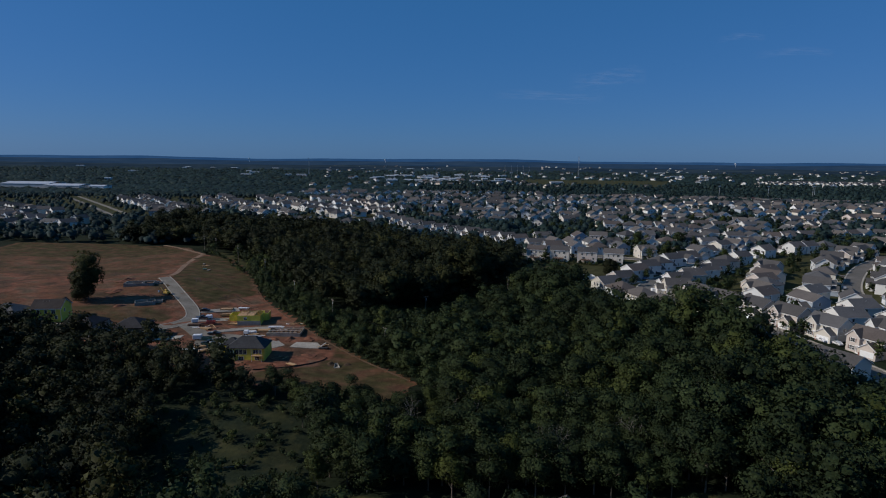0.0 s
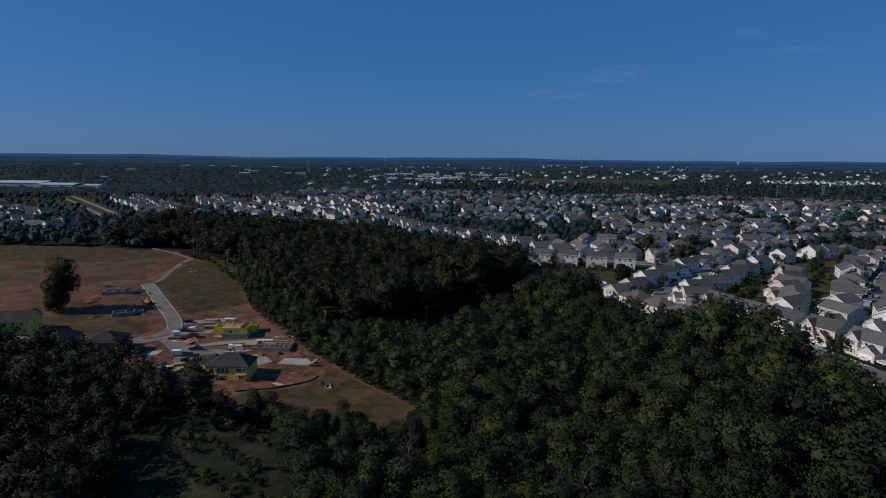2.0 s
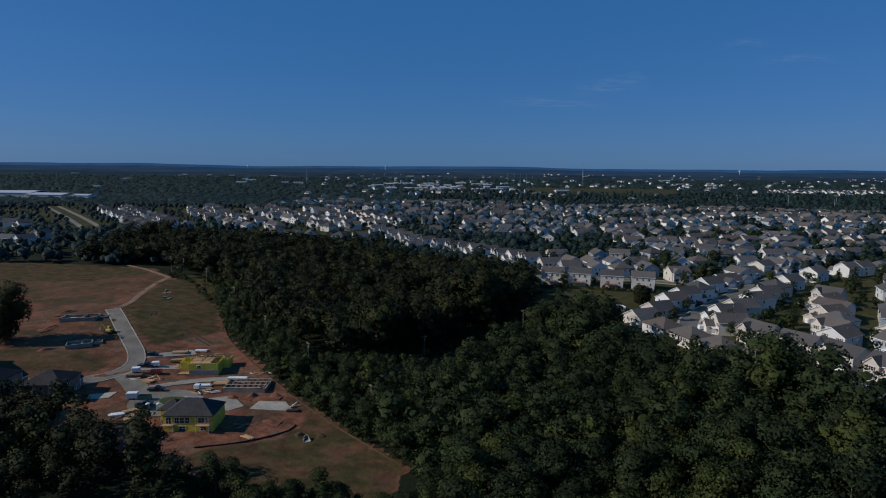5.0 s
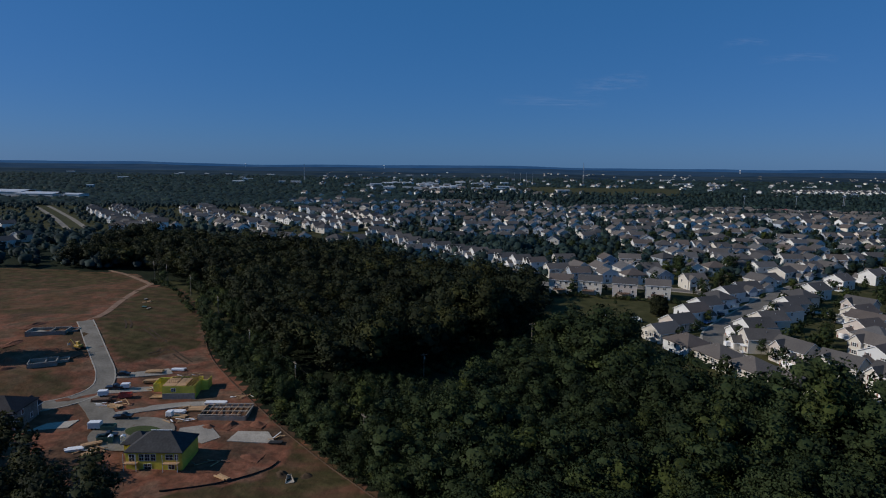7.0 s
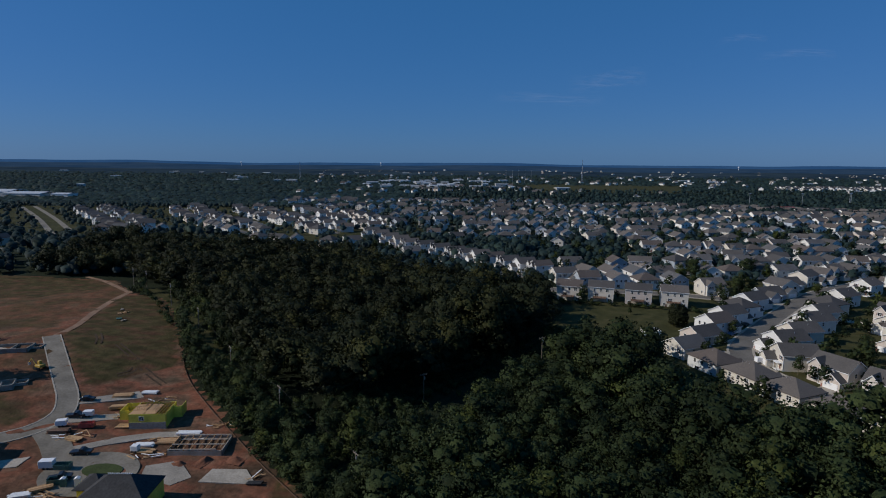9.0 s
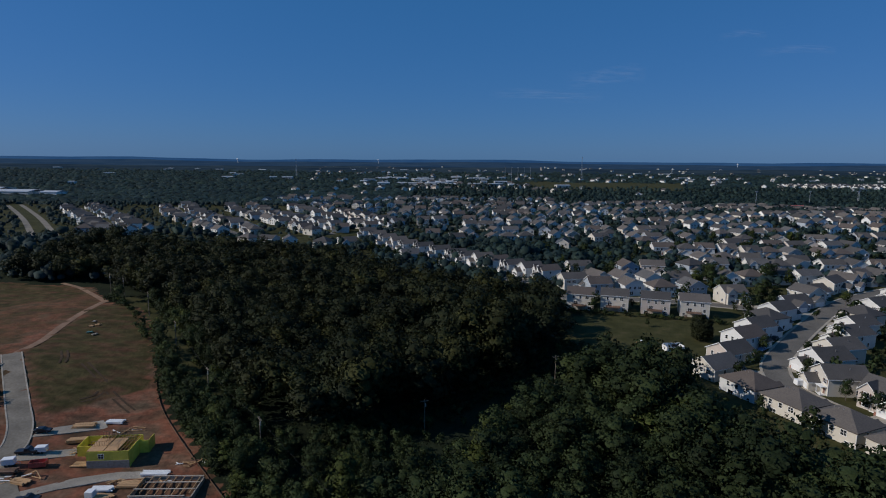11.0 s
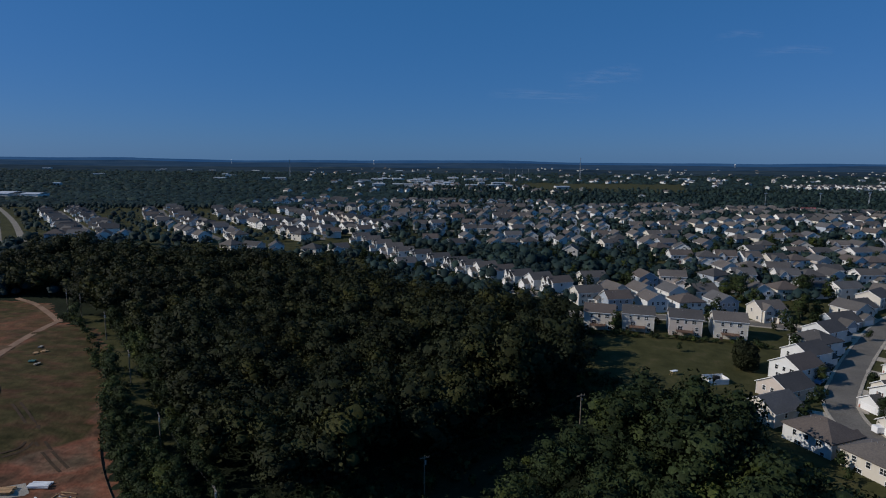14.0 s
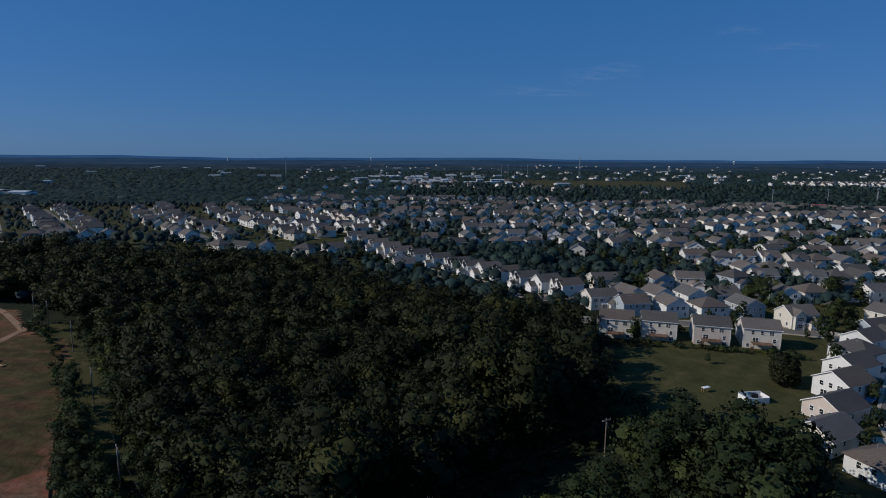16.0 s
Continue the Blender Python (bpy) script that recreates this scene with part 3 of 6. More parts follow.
def crown_shape(rng, r, h, base, lobes, leaves, leaf, core, conical=0.0, lean=0.0):
    """A crown of uneven lobes, each a core under many small leaf clumps: verts, triangles, quads and normals (lean: turned upwards)."""
    cs, rs = [], []
    for k in range(lobes):
        u = rng.uniform(0.12, 0.95)
        taper = (1 - conical * u) * math.sin(math.pi * (0.18 + 0.72 * u)) ** 0.7
        a = k * 2.399 + rng.uniform(-0.5, 0.5)
        d = r * taper * rng.uniform(0.35, 0.75)
        cs.append((d * math.cos(a), d * math.sin(a), base + (h - base) * u))
        rs.append(r * rng.uniform(0.42, 0.62) * (1 - 0.5 * conical * u))
    cs.append((0, 0, base + (h - base) * 0.5))
    rs.append(r * 0.6)
    cs, rs = np.array(cs), np.array(rs)
    cv, cf = core
    verts, tris, norms, mid = [], [], [], cs[-1]
    for c, q in zip(cs, rs):
        w = cv * (q * (0.54 if leaves > 50 else 0.9) * (1 + 0.12 * rng.normal(size=(len(cv), 1))))
        w[:, 2] *= 0.85
        tris.append(cf + sum(len(x) for x in verts))
        verts.append(w + c)
        norms.append(unit(w + 0.5 * (c - mid) + lean * r * np.array([0, 0, 1.0])))
    n0 = sum(len(x) for x in verts)
    which = rng.choice(len(cs), leaves, p=rs ** 2 / (rs ** 2).sum())
    d = rng.normal(size=(leaves, 3))
    d[:, 2] = d[:, 2] * 0.9 + 0.25
    d = unit(d)
    p = cs[which] + d * (rs[which] * rng.uniform(0.86, 1.16, leaves))[:, None] * np.array([1, 1, 0.88])
    dist = np.linalg.norm(p[:, None] - cs[None], axis=2) / rs[None]
    dist[np.arange(leaves), which] = 9
    keep = dist.min(1) > 0.72
    p, d = p[keep], d[keep]
    k = len(p)
    nrm = unit(d + rng.normal(0, 0.55, (k, 3)))
    t = unit(np.cross(nrm, rng.normal(size=(k, 3))))
    s = np.cross(nrm, t)
    sz = leaf * rng.uniform(0.55, 1.35, (k, 1))
    q = np.stack([p + t * sz * rng.uniform(0.6, 1.1, (k, 1)), p + s * sz * rng.uniform(0.4, 0.9, (k, 1)) + nrm * sz * 0.2,
                  p - t * sz * rng.uniform(0.6, 1.1, (k, 1)), p - s * sz * rng.uniform(0.4, 0.9, (k, 1)) + nrm * sz * 0.2], 1).reshape(-1, 3)
    quads = n0 + np.arange(4 * k).reshape(-1, 4)
    soft_n = unit(d + 0.45 * (p - mid) / r + rng.normal(0, 0.42, (k, 3)) + lean * np.array([0, 0, 1.0]))
    norms.append(np.repeat(soft_n, 4, axis=0))
    return np.concatenate(verts + [q]), np.concatenate(tris), quads, np.concatenate(norms)


def mesh_of(name, v, tris, quads, normals, material, tint=None):
    me = bpy.data.meshes.new(name)
    me.vertices.add(len(v))
    me.vertices.foreach_set("co", np.ascontiguousarray(v, dtype=np.float32).ravel())
    idx = np.concatenate([tris.ravel(), quads.ravel()]).astype(np.int32)
    starts = np.concatenate([np.arange(len(tris)) * 3, 3 * len(tris) + np.arange(len(quads)) * 4]).astype(np.int32)
    me.loops.add(len(idx))
    me.loops.foreach_set("vertex_index", idx)
    me.polygons.add(len(starts))
    me.polygons.foreach_set("loop_start", starts)
    me.update(calc_edges=True)
    me.polygons.foreach_set("use_smooth", np.ones(len(starts), bool))
    na = me.attributes.new("custom_normal", 'FLOAT_VECTOR', 'POINT')
    na.data.foreach_set("vector", np.ascontiguousarray(normals, dtype=np.float32).ravel())
    if tint is not None:
        a = me.attributes.new("tint", 'FLOAT', 'POINT')
        a.data.foreach_set("value", tint.astype(np.float32))
    me.materials.append(material)
    return me


def trunk_mesh(name, rng, h, r, base):
    bm = bmesh.new()
    tube(bm, (0, 0, -0.6), (0, 0, base), r, r * 0.72, 7)
    tube(bm, (0, 0, base), (rng.uniform(-.3, .3), rng.uniform(-.3, .3), h * 0.82), r * 0.72, r * 0.15, 6)
    for k in range(6):
        a, z = k * 2.4 + rng.uniform(-.4, .4), base + (h - base) * rng.uniform(0.0, 0.45)
        q = rng.uniform(0.22, 0.34) * h
        tube(bm, (0, 0, z), (q * math.cos(a) * 0.8, q * math.sin(a) * 0.8, z + q * 0.75), r * 0.4, r * 0.08, 5)
    me = bpy.data.meshes.new(name)
    bm.to_mesh(me)
    bm.free()
    me.materials.append(M_BARK)
    return me


class Joined:
    """Gathers copies of crown shapes into one mesh."""
    def __init__(self):
        self.v, self.t, self.q, self.c, self.m, self.n = [], [], [], [], [], 0

    def add(self, shape, x, y, z, scale, turn, tint, tall=1.0):
        v, t, q, m = shape
        c, s = math.cos(turn), math.sin(turn)
        self.m.append(np.stack([m[:, 0] * c - m[:, 1] * s, m[:, 0] * s + m[:, 1] * c, m[:, 2]], 1))
        c, s = c * scale, s * scale
        w = np.stack([v[:, 0] * c - v[:, 1] * s + x, v[:, 0] * s + v[:, 1] * c + y, v[:, 2] * scale * tall + z], 1)
        self.v.append(w)
        self.t.append(t + self.n)
        self.q.append(q + self.n)
        self.c.append(np.full(len(v), tint))
        self.n += len(v)

    def make(self, name, material, label, category):
        me = mesh_of(name, np.concatenate(self.v), np.concatenate(self.t), np.concatenate(self.q), np.concatenate(self.m), material, np.concatenate(self.c))
        return tagged(new(name, me), label, category, kind="stuff")


rng = np.random.default_rng(11)
NEAR_SHAPES = []
for k in range(8):
    h, r = rng.uniform(14, 18), rng.uniform(4.0, 5.2)
    base = h * rng.uniform(0.22, 0.34)
    shape = crown_shape(rng, r, h, base, 12, 2600, 0.34, ICO1, lean=0.35)
    NEAR_SHAPES.append((mesh_of("crown", *shape, M_LEAF), trunk_mesh("trunk", rng, h, 0.24, base)))
WOOD_SHAPES = [crown_shape(rng, rng.uniform(4.0, 5.3), rng.uniform(14, 18), 4.0, 9, 760, 0.43, ICO1, lean=0.35) for k in range(14)]
BACK_SHAPES = [crown_shape(rng, rng.uniform(4.0, 5.3), rng.uniform(14, 18), 4.0, 7, 430, 0.56, ICO1, lean=0.35) for k in range(10)]
SHRUB_SHAPES = [crown_shape(rng, rng.uniform(1.6, 2.4), rng.uniform(2.6, 4.2), 0.4, 4, 110, 0.4, ICO1, lean=0.4) for k in range(6)]
YARD_SHAPES = [crown_shape(rng, rng.uniform(1.9, 2.8), rng.uniform(5, 7.5), 1.3, 5, 120, 0.55, ICO1, 0.45) for k in range(6)]
FAR_SHAPES = [crown_shape(rng, rng.uniform(5.0, 6.6), rng.uniform(7, 10), 0.5, 0, 9, 1.2, ICO1, lean=0.35) for k in range(8)]
SPECK_SHAPES = [crown_shape(rng, rng.uniform(12, 16), rng.uniform(7, 10), 0.0, 0, 4, 2.0, ICO1, lean=1.2) for k in range(6)]


def near_tree(x, y, scale, turn, k, tall=1.0, label="leafy green deciduous tree in the wood", group="woodland trees"):
    t = thing("tree", label, "tree", group)
    crown, trunk = NEAR_SHAPES[k % 8]
    for name, me in (("trunk", trunk), ("crown", crown)):
        o = new(name, me)
        o.parent = t
    t.matrix_basis = at(x, y, turn) @ Matrix.Diagonal((scale, scale, scale * tall, 1))
    return t


def scatter(step, x0, x1, y0, y1, seed, jitter=0.42):
    g = np.random.default_rng(seed)
    out = []
    row = 0
    y = y0
    while y < y1:
        xs = np.arange(x0 + (row % 2) * step / 2, x1, step)
        out.append(np.stack([xs + g.uniform(-jitter, jitter, len(xs)) * step, y + g.uniform(-jitter, jitter, len(xs)) * step], 1))
        y += step * 0.87
        row += 1
    return np.concatenate(out), g


def wave(x, y, a=37.0, b=23.0):
    return np.sin(x / a + 1.3) * np.cos(y / b) + 0.5 * np.sin(x / 11.0 + y / 13.0)


def plant():
    wood, low, old = Joined(), Joined(), Joined()
    pts, g = scatter(4.9, -200, 140, 42, 392, 3)
    x, y = pts[:, 0], pts[:, 1]
    forest, nearw, back = (inside(x, y, q) for q in (FOREST, NEARWOOD, BACKWOOD))
    open_ = inside(x, y, CLEARING) | inside(x, y, LAWN) | (near_line(x, y, WIRES) < np.where(y > 240, 3.6, 2.6)) | (np.hypot(x + 73, y - 190) < 10)
    count = 0
    z = heights(x, y)
    swell = wave(x, y)
    brink = near_line(x, y, [(-15, 228), (1, 242), (13, 251), (27, 261), (35, 275)])
    for i in range(len(x)):
        if open_[i] or not (forest[i] or nearw[i] or back[i]):
            continue
        unseen_west = x[i] < -0.78 * y[i] - 12 and nearw[i]
        if y[i] < 78 or (x[i] > 0.78 * y[i] + 12 or x[i] < -0.78 * y[i] - 46) and not back[i]:
            continue
        s = g.uniform(0.72, 1.12) * (1.0 + 0.12 * swell[i])
        if y[i] < 200 and -30 < x[i] < 45:
            s *= 0.86
        elif nearw[i] and y[i] > 140 and x[i] < -30:
            s *= 0.95
        if nearw[i] and 185 < y[i] < 245 and x[i] > 36:
            s *= 1.12
        elif nearw[i] and 112 < y[i] and x[i] > 66:
            s *= 1.1
        if nearw[i] and 122 < y[i] < 148 and -48 < x[i] < 2:
            s *= 0.62
        if forest[i] and brink[i] < 16 and y[i] < 262:
            s *= 1.32
        elif forest[i] and x[i] > 14:
            s *= 0.86
        if unseen_west and y[i] < 170:                      # extra-tall trees out of view on the left, added to shade the hollow
            s *= 1.6
        elif nearw[i] and -98 < x[i] < -48 and 90 < y[i] < 146:
            s *= 0.86
        elif nearw[i] and x[i] < -50 and y[i] >= 146:
            s *= 0.95 if x[i] < -66 else 1.0
        s *= 1.13
        tall = g.uniform(0.8, 1.0)
        tint, turn = g.uniform(0, 1) * 0.9, g.uniform(0, 6.28)
        if nearw[i] and 88 < y[i] < 178 and -48 < x[i] < 62 and count < 240:
            near_tree(x[i], y[i], s, math.degrees(turn), int(g.integers(8)), tall)
            count += 1
        else:
            shape = BACK_SHAPES[g.integers(10)] if y[i] > 285 or y[i] < 85 or x[i] < -75 else WOOD_SHAPES[g.integers(14)]
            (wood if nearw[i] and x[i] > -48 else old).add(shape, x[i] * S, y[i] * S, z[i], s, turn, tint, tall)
    pts, g = scatter(3.2, -140, 0, 155, 316, 8)
    x, y = pts[:, 0], pts[:, 1]
    z = heights(x, y)
    take = inside(x, y, HEDGE) & (near_line(x, y, WIRES) > np.where(y > 240, 3.2, 1.6))
    for i in np.nonzero(take)[0]:
        wood.add(WOOD_SHAPES[g.integers(14)], x[i] * S, y[i] * S, z[i], g.uniform(0.38, 0.66), g.uniform(0, 6.28), g.uniform(0, 0.97), g.uniform(0.85, 1.1))
    pts, g = scatter(3.6, -52, 6, 186, 245, 9)
    x, y = pts[:, 0], pts[:, 1]
    z = heights(x, y)
    take = inside(x, y, [(-48, 222), (-33, 216), (-22, 228), (-12, 214), (-6, 206), (-24, 192), (-30, 190), (-46, 208)]) & (near_line(x, y, WIRES) > 1.4)
    for i in np.nonzero(take)[0]:
        wood.add(WOOD_SHAPES[g.integers(14)], x[i] * S, y[i] * S, z[i], g.uniform(0.3, 0.5), g.uniform(0, 6.28), g.uniform(0, 0.97), g.uniform(0.8, 1.0))
    wood.make("woodland", M_LEAF, "dense young green woodland with an uneven canopy", "woodland")
    old.make("old_woodland", M_DARK_LEAF, "dense dark olive woodland with rounded crowns", "woodland")
    # undergrowth on the edges, the wire corridors and the clearing
    pts, g = scatter(2.6, -140, 75, 90, 312, 4)
    x, y = pts[:, 0], pts[:, 1]
    z = heights(x, y)
    d1 = near_line(x, y, WIRES)
    gully = inside(x, y, [(-33, 215), (-20, 230), (-5, 246), (8, 255), (24, 262), (35, 275), (45, 246), (25, 240), (5, 216), (-4, 206), (-24, 192)])
    rim = (near_line(x, y, [(-133, 307), (-117, 301), (-104, 285), (-83, 247), (-69, 226), (-44, 197), (-30, 183), (-7, 160)]) < 2.2) & ~inside(x, y, SITE)
    skirt = near_line(x, y, [(-10, 144), (-40, 148), (-60, 156), (-95, 165), (-130, 168)]) < 3
    clr = inside(x, y, CLEARING)
    brink = near_line(x, y, [(-33, 217), (-20, 232), (-5, 247), (8, 256), (24, 263), (35, 275)])
    tangle = inside(x, y, [(-66, 240), (-48, 222), (-33, 214), (-22, 226), (-8, 210), (-24, 190), (-46, 206), (-68, 232)])
    for i in range(len(x)):
        p = 0.85 * (d1[i] < 6) + 0.85 * (gully[i] and brink[i] < 14) + 0.35 * gully[i] + 0.9 * rim[i] + 0.8 * skirt[i] + 0.34 * clr[i] + 0.95 * tangle[i]
        if d1[i] < 2.8 and y[i] > 242:
            p *= 0.12
        if g.uniform() < p:
            s = g.uniform(0.4, 1.0) * (0.6 if d1[i] < 3 else 1.0)
            low.add(SHRUB_SHAPES[g.integers(6)], x[i] * S, y[i] * S, z[i], s, g.uniform(0, 6.28), g.uniform(0, 1) * 0.95, 1.0)
    low.make("undergrowth", M_LEAF, "low green shrubs and saplings along clearings", "shrubs")


plant()


def bare_tree(x, y, h, seed):
    """A dying tree: pale forked branches with few leaves."""
    g = np.random.default_rng(seed)
    t = thing("bare_tree", "half-dead tree with pale bare branches", "tree", "bare trees")
    bm = bmesh.new()

    def grow(p, d, length, r, depth):
        q = p + d * length
        tube(bm, p, q, r, r * 0.65, 5)
        if depth:
            for k in range(3 if depth > 2 else 2):
                nd = (d + Vector(g.normal(0, 0.55, 3).tolist()) + Vector((0, 0, 0.2))).normalized()
                grow(q - d * length * 0.15 * k, nd, length * g.uniform(0.55, 0.8), r * 0.6, depth - 1)
    grow(Vector((0, 0, -0.5)), Vector((0, 0, 1)), h * 0.36, 0.24, 5)
    part("trunk", bm, M_PALEBARK, t)
    t.matrix_basis = at(x, y, 40 * seed)


M_PALEBARK = mat("pale_bark", (0.10, 0.09, 0.075), (0.19, 0.17, 0.145), 0.4, 0.9)
for k, (x, y) in enumerate(((-9, 113), (-5, 117), (24, 109), (41, 113), (7, 121), (31, 127), (-14, 124), (55, 118), (13, 134))):
    bare_tree(x, y, 17 + k % 3, k)
bm = bmesh.new()
tube(bm, (0, 0, 0.2), (10, 0.6, 0.3), 0.22, 0.12, 8)
tube(bm, (6.5, 0.4, 0.3), (8.5, 1.8, 0.6), 0.1, 0.05, 6)
log = tagged(part("fallen_log", bm, M_PALEBARK), "pale fallen log lying in the clearing", "log")
log.matrix_basis = at(-46, 111.5, 8)


def lone_tree(x, y, h, r, base, seed, label):
    """A tree standing free, in leaf almost down to the ground."""
    g = np.random.default_rng(seed)
    t = thing("tree", label, "tree", "lone trees")
    for name, me in (("trunk", trunk_mesh("trunk", g, h * 0.9, 0.32, base + 1.5)), ("crown", mesh_of("crown", *crown_shape(g, r, h, base, 20, 7500, 0.40, ICO2), M_DARK_LEAF))):
        new(name, me).parent = t
    t.matrix_basis = at(x, y, 0)


lone_tree(-141, 220.5, 22.0, 7.0, 7.0, 61, "tall lone dark green tree on bare red soil")
lone_tree(-141.5, 218.0, 14.5, 6.0, 0.6, 62, "lower dense tree beneath the lone tall tree")


# ---- houses ----
def slab_roof(bm, w, d, eave, rise, over, axis, x0=0.0, y0=0.0, thick=0.22, fo=None):
    """A gable roof over w x d centred on (x0, y0); axis: the way the ridge runs."""
    span, length = (w, d) if axis == 'y' else (d, w)
    o, h = (x0, y0) if axis == 'y' else (y0, x0)
    a = span / 2 + over
    drop = rise * over / (span / 2)
    pts = [(o - a, eave - drop), (o, eave + rise), (o + a, eave - drop), (o + a, eave - drop + thick), (o, eave + rise + thick * 1.2), (o - a, eave - drop + thick)]
    faces = prism(bm, pts, axis, h - length / 2 - over, h + length / 2 + over)
    for k in (0, 1, 4, 7):                           # rake and eave boards
        faces[k].material_index = 1


def hip_roof(bm, w, d, eave, rise, over, x0=0.0, y0=0.0):
    a, b = w / 2 + over, d / 2 + over
    r = max(a - b, 0.3)
    low = [bm.verts.new((x0 + sx * a, y0 + sy * b, eave - 0.15)) for sx, sy in ((-1, -1), (1, -1), (1, 1), (-1, 1))]
    up = [bm.verts.new((x0 + sx * a, y0 + sy * b, eave + 0.1)) for sx, sy in ((-1, -1), (1, -1), (1, 1), (-1, 1))]
    p, q = bm.verts.new((x0 - r, y0, eave + rise)), bm.verts.new((x0 + r, y0, eave + rise))
    bm.faces.new(low[::-1])
    for i in range(4):
        bm.faces.new((low[i], low[(i + 1) % 4], up[(i + 1) % 4], up[i]))
    bm.faces.new((up[0], up[1], q, p))
    bm.faces.new((up[1], up[2], q))
    bm.faces.new((up[2], up[3], p, q))
    bm.faces.new((up[3], up[0], p))


def gable_walls(bm, w, d, eave, rise, axis, x0=0.0, y0=0.0, foot=-2.5):
    span, length = (w, d) if axis == 'y' else (d, w)
    o, h = (x0, y0) if axis == 'y' else (y0, x0)
    pts = [(o - span / 2, foot), (o - span / 2, eave), (o, eave + rise), (o + span / 2, eave), (o + span / 2, foot)]
    prism(bm, pts, axis, h - length / 2, h + length / 2)


WINDOWS = {}


def window(parent, x, y, z, turn, w=1.0, h=1.4, panes=True):
    """A window in a wall: white frame with a sill, dark glass behind a glazing bar."""
    key = (w, h, panes)
    if key not in WINDOWS:
        bm = bmesh.new()
        t = 0.12
        xc = [-w / 2 - t, -w / 2, w / 2, w / 2 + t] if w < 1.3 else [-w / 2 - t, -w / 2, -0.04, 0.04, w / 2, w / 2 + t]
        zc = [-h / 2 - t, -h / 2, -0.03, 0.03, h / 2, h / 2 + t] if panes else [-h / 2 - t, -h / 2, h / 2, h / 2 + t]
        solid = {(i, j) for i in range(len(xc) - 1) for j in range(len(zc) - 1) if i % 2 == 0 or j % 2 == 0}
        vs = {}

        def corner(i, j, y):
            if (i, j, y) not in vs:
                vs[i, j, y] = bm.verts.new((xc[i], y, zc[j]))
            return vs[i, j, y]
        for i, j in solid:
            for side in (-0.07, 0.05):
                bm.faces.new([corner(a, b, side) for a, b in ((i, j), (i + 1, j), (i + 1, j + 1), (i, j + 1))])
            for (di, dj), (a, b) in (((-1, 0), ((i, j), (i, j + 1))), ((1, 0), ((i + 1, j), (i + 1, j + 1))), ((0, -1), ((i, j), (i + 1, j))), ((0, 1), ((i, j + 1), (i + 1, j + 1)))):
                if (i + di, j + dj) not in solid:
                    bm.faces.new((corner(*a, -0.07), corner(*b, -0.07), corner(*b, 0.05), corner(*a, 0.05)))
        for i in range(len(xc) - 1):
            for j in range(len(zc) - 1):
                if not panes and (i, j) not in solid:
                    bm.faces.new([corner(a, b, -0.07) for a, b in ((i, j), (i + 1, j), (i + 1, j + 1), (i, j + 1))]).material_index = 1
        fixed(bm)
        f = bpy.data.meshes.new("window")
        bm.to_mesh(f)
        bm.free()
        f.materials.append(M_TRIM)
        f.materials.append(M_PANE)
        bm = bmesh.new()
        box(bm, -w / 2, -0.025, -h / 2, w / 2, 0.03, h / 2)
        p = bpy.data.meshes.new("pane")
        bm.to_mesh(p)
        bm.free()
        p.materials.append(M_PANE)
        WINDOWS[key] = (f, p)
    o = new("window", WINDOWS[key][0])
    o.parent = parent
    o.matrix_basis = pose(x, y, z, 0, 0, turn)
    if panes:
        q = new("pane", WINDOWS[key][1])
        q.parent = o
    return o


def garage_door(parent, x, y, w=4.6, z=0.0):
    bm = bmesh.new()
    for k in range(4):
        box(bm, x - w / 2, y - 0.06, z + 0.05 + k * 0.54, x + w / 2, y + 0.04, z + 0.05 + k * 0.54 + 0.51)
    return part("garage_door", bm, M_TRIM, parent, "white panelled garage door")


def front_door(parent, x, y, z=0.2):
    bm = bmesh.new()
    box(bm, x - 0.5, y - 0.05, z, x + 0.5, y + 0.05, z + 2.05)
    return part("door", bm, M_DOOR, parent)


def deck(parent, x, y, z, w, d):
    """A raised timber deck behind a house, with posts, rails and a stair."""
    for k in range(int(w / 0.4)):
        bm = bmesh.new()
        box(bm, x - w / 2 + k * 0.4, y, z - 0.06, x - w / 2 + k * 0.4 + 0.38, y + d, z)
        part("deck_board", bm, M_DECK, parent)
    for sx in (-1, 1):
        bm = bmesh.new()
        box(bm, x + sx * (w / 2 - 0.15) - 0.08, y + d - 0.25, z - 5, x + sx * (w / 2 - 0.15) + 0.08, y + d - 0.1, z - 0.06)
        part("deck_post", bm, M_DECK, parent)
    bm = bmesh.new()
    for zz in (0.12, 0.95):
        box(bm, x - w / 2, y + d - 0.08, z + zz, x + w / 2, y + d - 0.02, z + zz + 0.08)
        for sx in (-1, 1):
            box(bm, x + sx * (w / 2 - 0.05) - 0.03, y, z + zz, x + sx * (w / 2 - 0.05) + 0.03, y + d - 0.08, z + zz + 0.08)
    for k in range(int(w / 0.35) + 1):
        box(bm, x - w / 2 + k * 0.35, y + d - 0.07, z + 0.2, x - w / 2 + k * 0.35 + 0.05, y + d - 0.03, z + 0.95)
    part("deck_rail", bm, M_DECK, parent)
    bm = bmesh.new()
    for k in range(9):
        box(bm, x + w / 2 + 0.02, y + d - 0.3 - k * 0.28 + 2.2, z - 0.25 - k * 0.22, x + w / 2 + 1.1, y + d - k * 0.28 + 2.2, z - 0.2 - k * 0.22)
    part("deck_stair", bm, M_DECK, parent)


